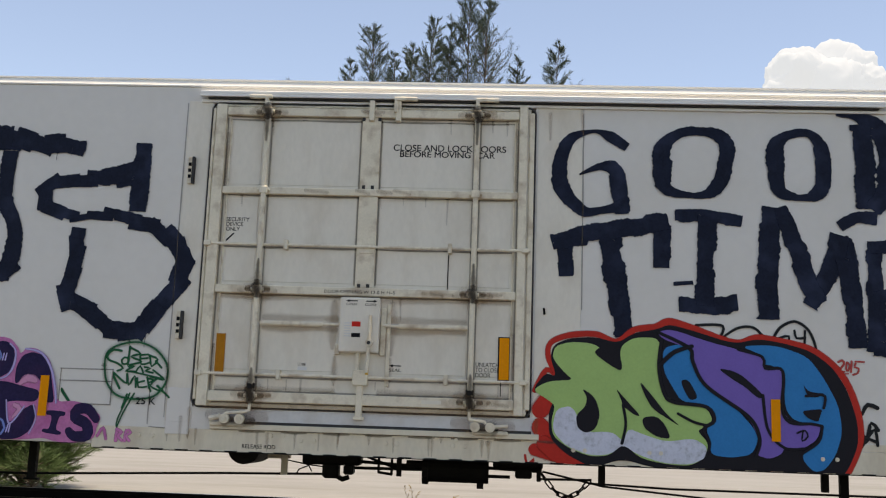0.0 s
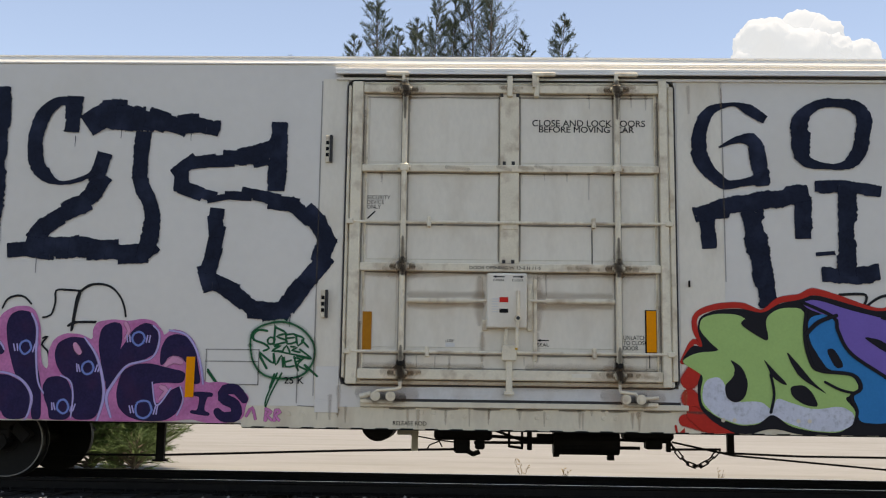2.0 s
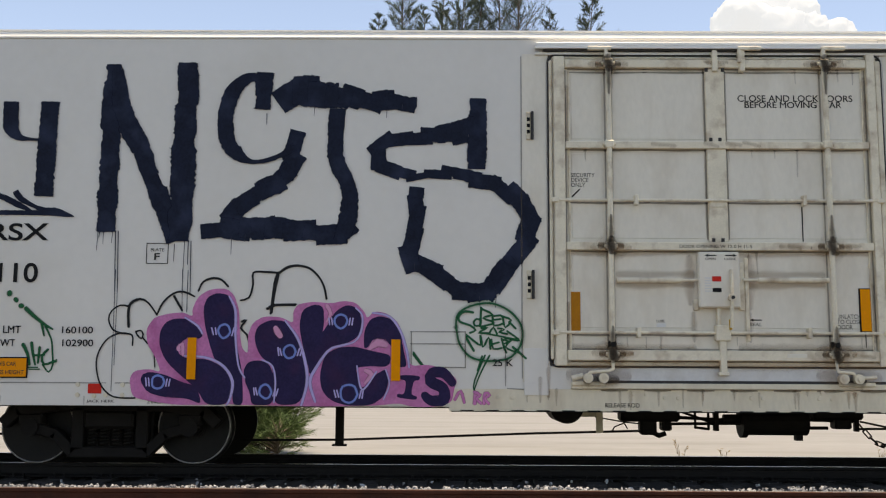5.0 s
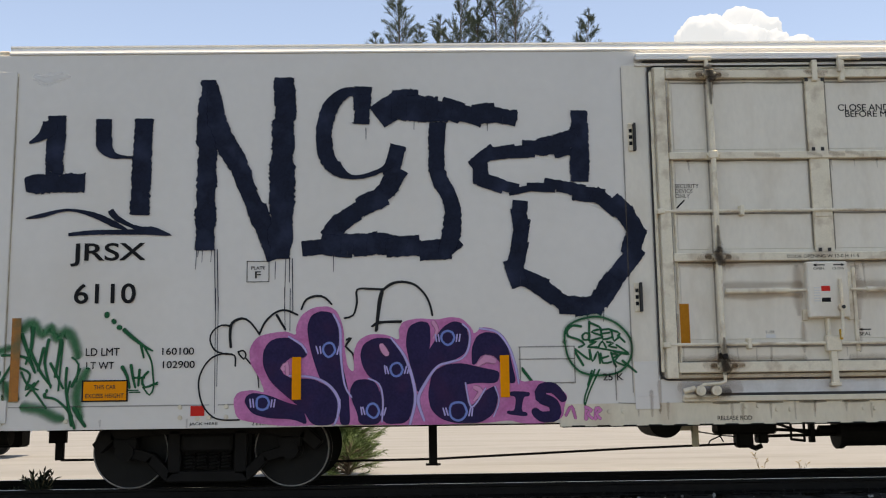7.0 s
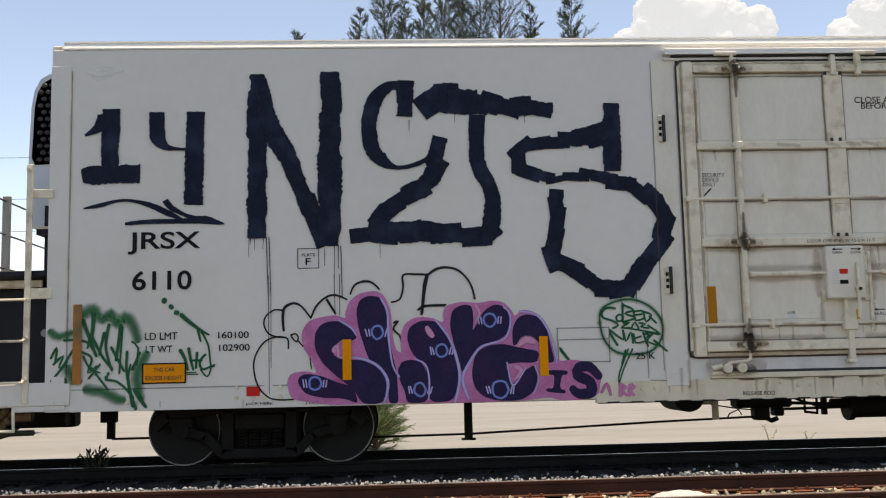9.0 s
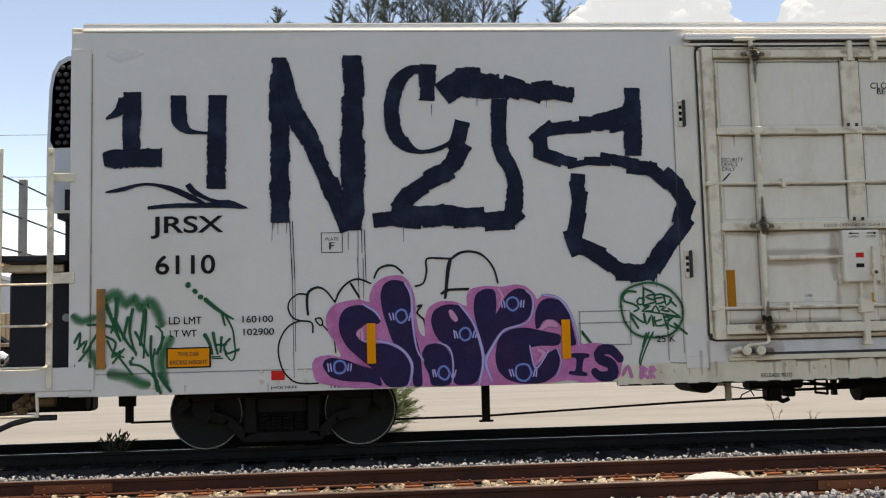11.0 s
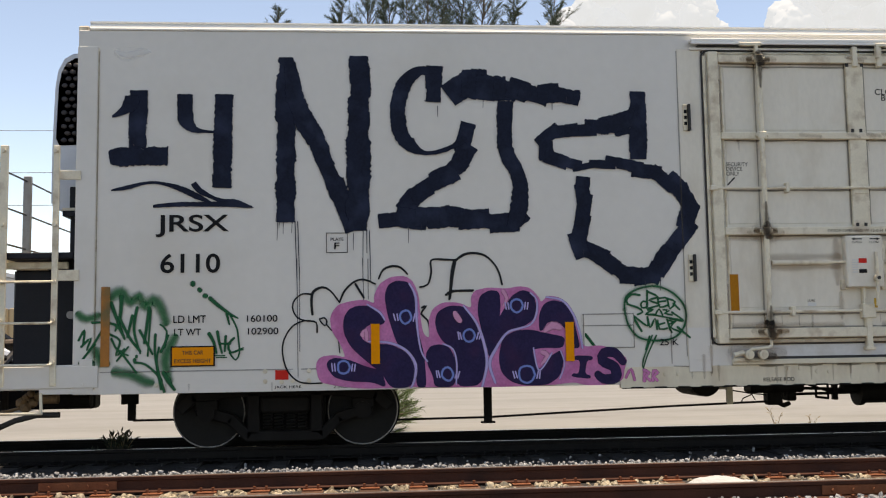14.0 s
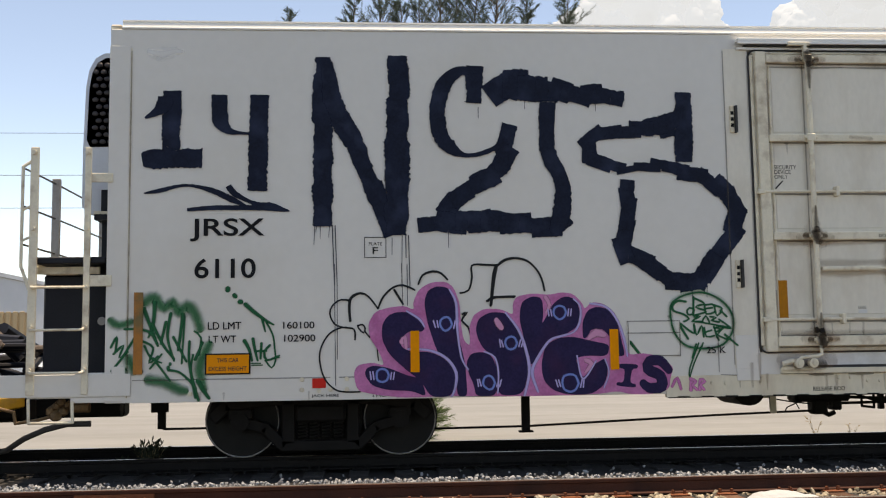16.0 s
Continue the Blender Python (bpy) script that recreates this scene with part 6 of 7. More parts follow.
spray("tag_line", P_GREEN, 1, [(-7.5, 1.92, 0.049), (-7.41, 1.84, 0.044), (-7.29, 1.75, 0.031), (-7.2, 1.7, 0.018)])
spray("tag_line", P_GREEN, 1, [(-7.32, 1.75, 0.031), (-7.29, 1.63, 0.018)])
spray("tag_line", P_GREEN, 1, [(-7.28, 1.73, 0.022), (-7.21, 1.59, 0.02), (-7.19, 1.45, 0.02), (-7.18, 1.32, 0.018), (-7.22, 1.24, 0.018), (-7.29, 1.32, 0.018)])
spray("tag_line", P_GREEN, 1, [(-7.51, 1.53, 0.044), (-7.46, 1.44, 0.035), (-7.43, 1.32, 0.026)])
spray("tag_line", P_GREEN, 1, [(-7.42, 1.55, 0.035), (-7.4, 1.44, 0.031), (-7.37, 1.32, 0.022)])
spray("tag_line", P_GREEN, 1, [(-7.33, 1.5, 0.031), (-7.34, 1.34, 0.024)])
spray("tag_line", P_GREEN, 1, [(-7.4, 1.42, 0.022), (-7.28, 1.42, 0.022)])
spray("tag_line", P_GREEN, 1, [(-7.24, 1.48, 0.027), (-7.3, 1.41, 0.027), (-7.27, 1.32, 0.027), (-7.14, 1.37, 0.018)])
spray("tag_line", P_GREEN, 1, [(-7.44, 1.29, 0.013), (-7.34, 1.29, 0.013)])
spray("tag_line", P_GREEN, 1, [(-7.43, 1.27, 0.013), (-7.32, 1.27, 0.013)])
spray("tag_line", P_GREEN, 1, [(-7.22, 1.34, 0.015), (-7.14, 1.35, 0.013)])
haze("haze_stroke", P_GREENS, 1, [(-8.56, 1.95, 0.132), (-8.46, 2.01, 0.132), (-8.36, 1.88, 0.11), (-8.27, 1.97, 0.11), (-8.21, 1.83, 0.11), (-8.12, 1.92, 0.132), (-8.03, 1.82, 0.132), (-7.98, 1.66, 0.11)])
haze("haze_stroke", P_GREENS, 1, [(-7.88, 1.5, 0.11), (-7.96, 1.34, 0.132), (-7.98, 1.2, 0.131), (-7.93, 1.02, 0.087)])
haze("haze_stroke", P_GREENS, 1, [(-8.52, 1.13, 0.131), (-8.35, 1.1, 0.131), (-8.21, 1.03, 0.131), (-8.13, 1.01, 0.109)])
haze("haze_stroke", P_GREENS, 1, [(-8.92, 1.76, 0.109), (-8.83, 1.71, 0.109), (-8.7, 1.75, 0.088)])
haze("haze_stroke", P_GREENS, 1, [(-8.73, 1.36, 0.131), (-8.66, 1.23, 0.13)])
haze("haze_stroke", P_GREENS, 1, [(-8.87, 1.17, 0.087), (-8.77, 1.23, 0.109)])
spray("tag_line", P_GREEN, 2, [(-8.57, 1.88, 0.048), (-8.51, 1.72, 0.039), (-8.42, 1.49, 0.026)])
spray("tag_line", P_GREEN, 2, [(-8.46, 1.95, 0.044), (-8.47, 1.74, 0.039), (-8.52, 1.58, 0.022)])
spray("tag_line", P_GREEN, 2, [(-8.48, 1.72, 0.035), (-8.36, 1.49, 0.031), (-8.25, 1.35, 0.026)])
spray("tag_line", P_GREEN, 2, [(-8.34, 1.74, 0.035), (-8.39, 1.51, 0.026)])
spray("tag_line", P_GREEN, 2, [(-8.29, 1.83, 0.035), (-8.32, 1.58, 0.031), (-8.25, 1.33, 0.022)])
spray("tag_line", P_GREEN, 2, [(-8.16, 1.82, 0.04), (-8.19, 1.57, 0.035), (-8.21, 1.44, 0.026)])
spray("tag_line", P_GREEN, 2, [(-8.26, 1.58, 0.031), (-8.12, 1.32, 0.024)])
spray("tag_line", P_GREEN, 2, [(-8.09, 1.53, 0.031), (-8.09, 1.3, 0.028), (-8.02, 0.94, 0.035)])
spray("tag_line", P_GREEN, 2, [(-8.05, 1.39, 0.022), (-8.07, 1.21, 0.022), (-7.99, 0.91, 0.031)])
spray("tag_line", P_GREEN, 2, [(-8.77, 1.67, 0.026), (-8.63, 1.67, 0.026), (-8.5, 1.63, 0.031), (-8.43, 1.51, 0.026)])
spray("tag_line", P_GREEN, 2, [(-8.91, 1.48, 0.026), (-8.85, 1.59, 0.026), (-8.86, 1.44, 0.026)])
spray("tag_line", P_GREEN, 2, [(-8.88, 1.41, 0.026), (-8.78, 1.5, 0.026), (-8.82, 1.37, 0.022), (-8.73, 1.43, 0.017)])
spray("tag_line", P_GREEN, 2, [(-8.9, 1.23, 0.026), (-8.79, 1.37, 0.026), (-8.67, 1.57, 0.026)])
spray("tag_line", P_GREEN, 2, [(-8.58, 1.54, 0.026), (-8.47, 1.47, 0.026), (-8.51, 1.31, 0.022), (-8.42, 1.38, 0.022)])
spray("tag_line", P_GREEN, 2, [(-8.56, 1.49, 0.026), (-8.49, 1.36, 0.022), (-8.38, 1.31, 0.017)])
spray("tag_line", P_GREEN, 2, [(-8.5, 1.25, 0.022), (-8.38, 1.4, 0.022)])
spray("tag_line", P_GREEN, 2, [(-8.47, 1.36, 0.026), (-8.29, 1.12, 0.022)])
spray("tag_line", P_GREEN, 2, [(-8.31, 1.23, 0.026), (-8.2, 1.21, 0.026), (-8.09, 1.12, 0.026), (-8.02, 1.03, 0.031)])
spray("tag_line", P_GREEN, 2, [(-7.99, 1.39, 0.026), (-7.97, 1.57, 0.022), (-8.04, 1.64, 0.018)])
spray("tag_line", P_GREEN, 2, [(-8.03, 1.34, 0.031), (-7.95, 1.52, 0.022)])
spray("tag_line", P_GREEN, 2, [(-8, 1.11, 0.044), (-7.93, 1, 0.044), (-7.88, 0.93, 0.035)])
spray("tag_line", P_GREEN, 2, [(-8.31, 1.26, 0.039), (-8.31, 1.25, 0.039)])
spray("tag_line", P_GREEN, 2, [(-8.29, 1.3, 0.031), (-8.29, 1.29, 0.031)])
spray("tag_line", P_GREEN, 2, [(-8.17, 1.3, 0.022), (-8.16, 1.48, 0.02), (-8.14, 1.8, 0.02)])
haze("haze_stroke", P_GREENS, 2, [(-8.65, 1.23, 0.065), (-8.6, 1.22, 0.087)])
spray("tag_line", P_GREEN, 1, [(-3.31, 1.46, 0.037), (-3.21, 1.33, 0.032)])
# wildstyle piece
fill("outline_fill", P_INK, 2, [(1.85, 1.62), (1.99, 1.81), (2.11, 1.77), (2.04, 1.97), (2.07, 2.11), (2.24, 2.19), (2.53, 2.21), (2.76, 2.15), (2.94, 2.27), (3.17, 2.31), (3.31, 2.37), (3.56, 2.31), (4, 2.18), (4.24, 2.24), (4.49, 2.21), (4.8, 2.13), (5.03, 1.96), (5.17, 1.73), (5.27, 1.41), (5.27, 1.15), (5.15, 0.88), (5.04, 0.8), (4.62, 0.82), (4.23, 0.84), (3.7, 0.8), (3.17, 0.84), (2.81, 0.93), (2.51, 0.82), (2.21, 0.96), (2.04, 1.13), (2.03, 1.38), (2.08, 1.51), (1.99, 1.54)])
spray("red_outline", P_RED, 1, [(1.88, 1.62, 0.059), (2, 1.84, 0.061), (2.1, 1.8, 0.053), (2.02, 1.97, 0.059), (2.04, 2.13, 0.059), (2.24, 2.22, 0.068), (2.53, 2.24, 0.066), (2.75, 2.17, 0.059), (2.94, 2.3, 0.068), (3.17, 2.34, 0.075), (3.31, 2.4, 0.082), (3.56, 2.34, 0.066), (4, 2.2, 0.061), (4.24, 2.26, 0.059), (4.49, 2.23, 0.059), (4.8, 2.15, 0.066), (5.04, 1.98, 0.073), (5.2, 1.74, 0.073), (5.29, 1.42, 0.073), (5.28, 1.15, 0.073), (5.16, 0.87, 0.066)])
spray("red_outline", P_RED, 1, [(2.02, 1.52, 0.198), (1.95, 1.42, 0.198)])
spray("red_outline", P_RED, 1, [(1.95, 1.23, 0.198), (2.01, 1.1, 0.165)])
spray("red_outline", P_RED, 1, [(1.89, 0.99, 0.132), (2.02, 0.97, 0.165), (2.19, 0.91, 0.198), (2.38, 0.82, 0.132)])
spray("red_outline", P_RED, 1, [(1.99, 1.06, 0.165), (2.22, 0.88, 0.165), (2.51, 0.79, 0.099)])
spray("red_outline", P_RED, 1, [(3.76, 0.79, 0.132), (4.23, 0.8, 0.128), (4.62, 0.8, 0.115)])
spray("red_outline", P_RED, 1, [(1.79, 0.93, 0.026), (1.82, 0.8, 0.026), (1.88, 0.9, 0.026), (1.86, 0.77, 0.026)])
fill("letter_fill", P_LIME, 3, [(1.85, 1.62), (2.02, 1.72), (2.29, 1.74), (2.2, 1.81), (2.06, 1.97), (2.09, 2.1), (2.26, 2.15), (2.51, 2.14), (2.67, 2.01), (2.81, 1.84), (2.78, 2.11), (2.94, 2.22), (3.22, 2.22), (3.2, 1.9), (3.26, 1.62), (3.36, 1.54), (3.7, 1.5), (3.77, 1.36), (3.67, 1.28), (3.6, 1.25), (3.72, 1.12), (3.69, 0.98), (3.53, 0.88), (3.27, 0.89), (3.01, 0.94), (2.86, 1.06), (2.81, 1.1), (2.69, 0.96), (2.48, 0.94), (2.25, 1.02), (2.08, 1.14), (2.06, 1.3), (2.1, 1.46), (2.04, 1.51)])
fill("letter_fill", P_CHALK, 4, [(2.11, 1.43), (2.29, 1.47), (2.4, 1.19), (2.71, 1.21), (2.82, 1.11), (2.88, 1.25), (3.01, 1.2), (3.27, 1.12), (3.56, 1.17), (3.7, 1.09), (3.69, 0.97), (3.52, 0.89), (3.24, 0.9), (2.97, 0.98), (2.82, 1.08), (2.69, 0.97), (2.48, 0.95), (2.22, 1.04), (2.07, 1.2)])
fill("letter_fill", P_AZURE, 3, [(3.24, 2.12), (3.48, 2.17), (3.55, 2.07), (3.7, 1.75), (3.99, 1.52), (4.19, 1.3), (4.24, 1.18), (4.17, 1.02), (3.96, 0.98), (3.74, 1), (3.74, 1.16), (3.69, 1.27), (3.79, 1.36), (3.71, 1.5), (3.44, 1.55), (3.36, 1.67), (3.25, 1.86)])
fill("letter_fill", P_AZURE, 3, [(4.06, 2.16), (4.43, 2.18), (4.77, 2.07), (4.93, 1.85), (5.08, 1.56), (5.11, 1.28), (5.04, 1.05), (4.92, 0.89), (4.81, 0.86), (4.7, 0.97), (4.7, 1.06), (4.87, 1.17), (4.9, 1.36), (4.62, 1.38), (4.52, 1.51), (4.52, 1.87), (4.41, 1.96), (4.3, 1.97), (4.29, 2.07)])
fill("letter_fill", P_VIOLET, 5, [(3.17, 2.28), (3.33, 2.32), (3.7, 2.2), (4.04, 2.12), (4.29, 2.05), (4.32, 1.93), (4.48, 1.93), (4.51, 1.84), (4.49, 1.51), (4.57, 1.37), (4.79, 1.36), (4.89, 1.35), (4.85, 1.2), (4.7, 1.1), (4.51, 1.11), (4.47, 1.03), (4.34, 0.98), (4.21, 1.02), (4.25, 1.18), (4.14, 1.41), (3.7, 1.72), (3.56, 1.97), (3.52, 2.12), (3.26, 2.2)])
fill("inner_fill", P_INK, 6, [(2.5, 2.04), (2.58, 2.11), (2.8, 2), (2.81, 1.84), (2.65, 1.93)])
fill("inner_fill", P_INK, 6, [(2.38, 1.66), (2.52, 1.57), (2.58, 1.4), (2.54, 1.24), (2.44, 1.18), (2.34, 1.23), (2.32, 1.37), (2.42, 1.46), (2.44, 1.56)])
fill("inner_fill", P_INK, 6, [(3.02, 1.37), (3.17, 1.39), (3.26, 1.31), (3.33, 1.15), (3.17, 1.17), (3.04, 1.26)])
fill("inner_fill", P_INK, 6, [(3.81, 1.92), (4.04, 1.88), (4.31, 1.64), (4.25, 1.6), (4.1, 1.73), (3.99, 1.79)])
fill("inner_fill", P_INK, 6, [(4.69, 1.49), (4.81, 1.51), (4.91, 1.52), (4.88, 1.44), (4.86, 1.38), (4.75, 1.42)])
fill("inner_fill", P_INK, 6, [(4.71, 1.78), (4.76, 1.7), (4.91, 1.68), (4.87, 1.64), (4.76, 1.64)])
fill("inner_fill", P_INK, 4, [(3.42, 1.77), (3.51, 1.79), (3.62, 1.59), (3.52, 1.56)])
fill("inner_fill", P_INK, 6, [(2.74, 1.67), (2.85, 1.55), (3.01, 1.38), (2.94, 1.39), (2.82, 1.48), (2.8, 1.55)])
fill("inner_fill", P_INK, 6, [(2.99, 1.76), (3.04, 1.62), (3.13, 1.46), (3.38, 1.31), (3.42, 1.29), (3.27, 1.42), (3.13, 1.6)])
spray("outline_stroke", P_INKS, 7, [(3.23, 2.2, 0.041), (3.2, 1.9, 0.041), (3.26, 1.62, 0.04), (3.36, 1.54, 0.04), (3.7, 1.5, 0.04), (3.78, 1.36, 0.04), (3.67, 1.27, 0.04), (3.73, 1.12, 0.033), (3.69, 0.98, 0.029)])
spray("outline_stroke", P_INKS, 7, [(3.19, 2.28, 0.034), (3.52, 2.12, 0.041), (3.56, 1.97, 0.04), (3.7, 1.72, 0.04), (4.14, 1.41, 0.04), (4.25, 1.18, 0.04), (4.21, 1.01, 0.032)])
spray("outline_stroke", P_INKS, 7, [(4.04, 2.12, 0.031), (4.29, 2.05, 0.03), (4.32, 1.93, 0.034), (4.48, 1.93, 0.034), (4.51, 1.81, 0.036), (4.49, 1.51, 0.036), (4.57, 1.37, 0.036), (4.79, 1.36, 0.03), (4.9, 1.34, 0.03)])
spray("outline_stroke", P_INKS, 7, [(2.82, 1.49, 0.031), (2.85, 1.29, 0.03), (2.81, 1.09, 0.033)])
spray("outline_stroke", P_INKS, 7, [(4.29, 1.64, 0.033), (4.34, 1.28, 0.03), (4.51, 1.1, 0.03), (4.7, 1.1, 0.03)])
spray("outline_stroke", P_INKS, 7, [(4.9, 1.33, 0.03), (4.86, 1.18, 0.033), (4.7, 1.06, 0.03)])
spray("outline_stroke", P_INKS, 7, [(3.22, 1.94, 0.048), (3.36, 2.07, 0.048), (3.55, 2.14, 0.04)])
spray("outline_stroke", P_INKS, 7, [(3.4, 1.42, 0.03), (3.56, 1.34, 0.03), (3.69, 1.31, 0.03)])
spray("outline_stroke", P_INKS, 7, [(4.74, 1.65, 0.03), (4.91, 1.67, 0.033), (4.94, 1.62, 0.03), (4.92, 1.53, 0.029)])
spray("outline_stroke", P_INKS, 7, [(4.64, 1.26, 0.02), (4.72, 1.29, 0.02), (4.75, 1.23, 0.02), (4.69, 1.18, 0.02), (4.7, 1.29, 0.017)])
spray("tag_line", P_BLACK, 1, [(3.6, 2.37, 0.03), (3.88, 2.37, 0.03), (3.84, 2.22, 0.031)])
spray("tag_line", P_BLACK, 1, [(3.86, 2.23, 0.026), (4.04, 2.35, 0.03), (4.21, 2.36, 0.03), (4.32, 2.25, 0.03)])
spray("tag_line", P_BLACK, 1, [(4.41, 2.24, 0.031), (4.49, 2.37, 0.031), (4.64, 2.44, 0.03), (4.77, 2.37, 0.031), (4.84, 2.24, 0.03), (4.87, 2.11, 0.026)])
spray("tag_line", P_BLACK, 1, [(4.46, 2.25, 0.027), (4.58, 2.28, 0.026), (4.55, 2.16, 0.023)])
spray("tag_line", P_BLACK, 1, [(4.64, 2.34, 0.027), (4.66, 2.26, 0.026), (4.75, 2.27, 0.026)])
spray("tag_line", P_BLACK, 1, [(4.75, 2.34, 0.026), (4.74, 2.15, 0.026)])
spray("tag_line", P_BLACK, 1, [(5.29, 1.38, 0.04), (5.35, 1.19, 0.04), (5.41, 1.39, 0.038), (5.48, 1.32, 0.04)])
spray("tag_line", P_BLACK, 1, [(5.32, 1.48, 0.033), (5.38, 1.58, 0.046), (5.48, 1.55, 0.045)])
spray("tag_line", P_BLACK, 1, [(5.29, 1.12, 0.033), (5.44, 1.32, 0.033), (5.47, 1.16, 0.032)])
spray("tag_line", P_BLACK, 1, [(5.32, 1.25, 0.033), (5.47, 1.19, 0.033)])
spray("tag_line", P_REDL, 1, [(5.09, 2.02, 0.023), (5.13, 2.04, 0.024), (5.15, 2, 0.023), (5.09, 1.92, 0.02), (5.15, 1.92, 0.02)])
spray("tag_line", P_REDL, 1, [(5.18, 2.02, 0.02), (5.17, 1.95, 0.02), (5.19, 1.93, 0.02), (5.21, 1.99, 0.02), (5.18, 2.02, 0.02)])
spray("tag_line", P_REDL, 1, [(5.23, 2.03, 0.023), (5.22, 1.92, 0.02)])
spray("tag_line", P_REDL, 1, [(5.27, 2.01, 0.02), (5.26, 1.97, 0.02), (5.3, 1.96, 0.02), (5.29, 1.91, 0.02), (5.24, 1.89, 0.02)])
spray("tag_line", P_REDL, 1, [(5.27, 2.03, 0.02), (5.36, 2.03, 0.017)])
spray("tag_line", P_REDL, 1, [(5.1, 1.89, 0.013), (5.19, 1.9, 0.013)])
rd = random.Random(31)
for x, z in ((-6.74, 2.75), (-6.70, 2.75), (-3.45, 4.17), (-3.62, 4.18), (-4.42, 4.2), (-4.38, 4.2), (-4.95, 4.06), (-5.3, 2.68), (-5.15, 2.7), (-2.6, 2.04), (-2.42, 2.03), (-5.92, 2.6), (-3.3, 2.4)):
    spray("drip", P_NAVYS, 1, [(x, z + 0.03, 0.009), (x + rd.uniform(-0.01, 0.01), z - rd.uniform(0.04, 0.16), 0.005)])
spray("drip", P_NAVYS, 1, [(-6.76, 2.77, 0.008), (-6.77, 2.56, 0.005)])
spray("drip", P_NAVYS, 1, [(-6.6, 2.77, 0.008), (-6.61, 2.64, 0.005)])
spray("drip", P_NAVYS, 1, [(-6.57, 2.77, 0.011), (-6.55, 2.11, 0.008)])
spray("drip", P_NAVYS, 1, [(-6.54, 2.77, 0.011), (-6.52, 2.11, 0.008)])
spray("drip", P_NAVYS, 1, [(-5.77, 2.67, 0.011), (-5.77, 2.41, 0.008)])
spray("drip", P_NAVYS, 1, [(-5.74, 2.66, 0.011), (-5.73, 2.09, 0.008)])
spray("drip", P_NAVYS, 1, [(-5.81, 2.67, 0.008), (-5.82, 2.09, 0.005)])
spray("drip", P_NAVYS, 1, [(-6.55, 2.35, 0.008), (-6.54, 1.04, 0.006)])
spray("drip", P_NAVYS, 1, [(-6.52, 2.26, 0.006), (-6.52, 1.32, 0.006)])
spray("drip", P_NAVYS, 1, [(-5.82, 2.35, 0.008), (-5.81, 1.87, 0.006)])
spray("drip", P_NAVYS, 1, [(-5.76, 2.34, 0.008), (-5.76, 1.89, 0.007)])

# ---------------------------------------------------------------- plants
def needle_tree(name, label, category, base, height, spread, low, seed, leaf, limb_step=0.28, needles=34, size=0.30, lean=(0, 0), group="", thick=0.14, rise=(0.6, 1.5)):
    """A feathery she-oak: a leaning tapered trunk, rising limbs, and many fine needle sprays."""
    rnd = random.Random(seed)
    tree = thing(name, label, category, group, at=base)
    wood, crown = B(), ([], [])
    def centre(z):
        f = z / height
        return Vector((lean[0] * f * f + 0.10 * math.sin(seed + z), lean[1] * f, z))
    n = 10
    for k in range(n):
        z0, z1 = height * k / n, height * (k + 1) / n
        rod(wood, centre(z0), centre(z1), thick * (1 - k / n) + 0.012, 7, thick * (1 - (k + 1) / n) + 0.010)
    V, Fc = crown
    def spray_at(p, d, s):
        side = d.orthogonal().normalized()
        side.rotate(Matrix.Rotation(rnd.uniform(0, 6.28), 3, d))
        o = len(V)
        w = s * 0.026
        V.extend([tuple(p - side * w), tuple(p + side * w), tuple(p + d * s + side * w * 0.2 + Vector((0, 0, -0.12 * s)))])
        Fc.append((o, o + 1, o + 2))
    def plume(p0, d, ln, n):
        for j in range(n):
            f = rnd.random() ** 0.8
            q = p0 + d * ln * f + Vector((rnd.gauss(0, 1), rnd.gauss(0, 1), rnd.gauss(0, 1))) * 0.05 * ln
            dd = (d + Vector((rnd.gauss(0, 0.30), rnd.gauss(0, 0.30), rnd.gauss(0.05, 0.25)))).normalized()
            spray_at(q, dd, size * rnd.uniform(0.5, 1.25))
    z = low
    while z < height - 0.08:
        ln = (spread * min(1.0, (height - z) / (0.45 * (height - low * 0.9))) ** 0.7 + 0.10) * rnd.uniform(0.6, 1.25)
        a = rnd.uniform(0, 2 * math.pi)
        d = Vector((math.cos(a), math.sin(a), rnd.uniform(*rise))).normalized()
        p0 = centre(z)
        tip = p0 + d * ln
        rod(wood, p0, tip, 0.012 + 0.008 * ln, 4, 0.004)
        for j in range(6):
            f = 0.2 + 0.8 * (j + rnd.random()) / 6
            d2 = (d + Vector((rnd.gauss(0, 0.45), rnd.gauss(0, 0.45), rnd.gauss(0.15, 0.3)))).normalized()
            plume(p0 + d * ln * f, d2, ln * (0.20 + 0.22 * rnd.random()) + size * 0.3, 3 + int(needles / 6 * min(1.0, ln / 0.7)))
        plume(p0 + d * ln * 0.5, d, ln * 0.55, 3 + int(needles / 4 * min(1.0, ln / 0.7)))
        z += limb_step * rnd.uniform(0.5, 1.5)
    for j in range(needles // 7):
        spray_at(centre(height - 0.7 * rnd.random() ** 1.5), Vector((rnd.gauss(0, 0.25), rnd.gauss(0, 0.25), 1)).normalized(), size)
    part("trunk", wood, M_BARK, tree)
    me = bpy.data.meshes.new("crown")
    me.from_pydata(V, [], Fc)
    me.materials.append(leaf)
    ob = new("crown", me)
    ob.parent = tree
    return tree


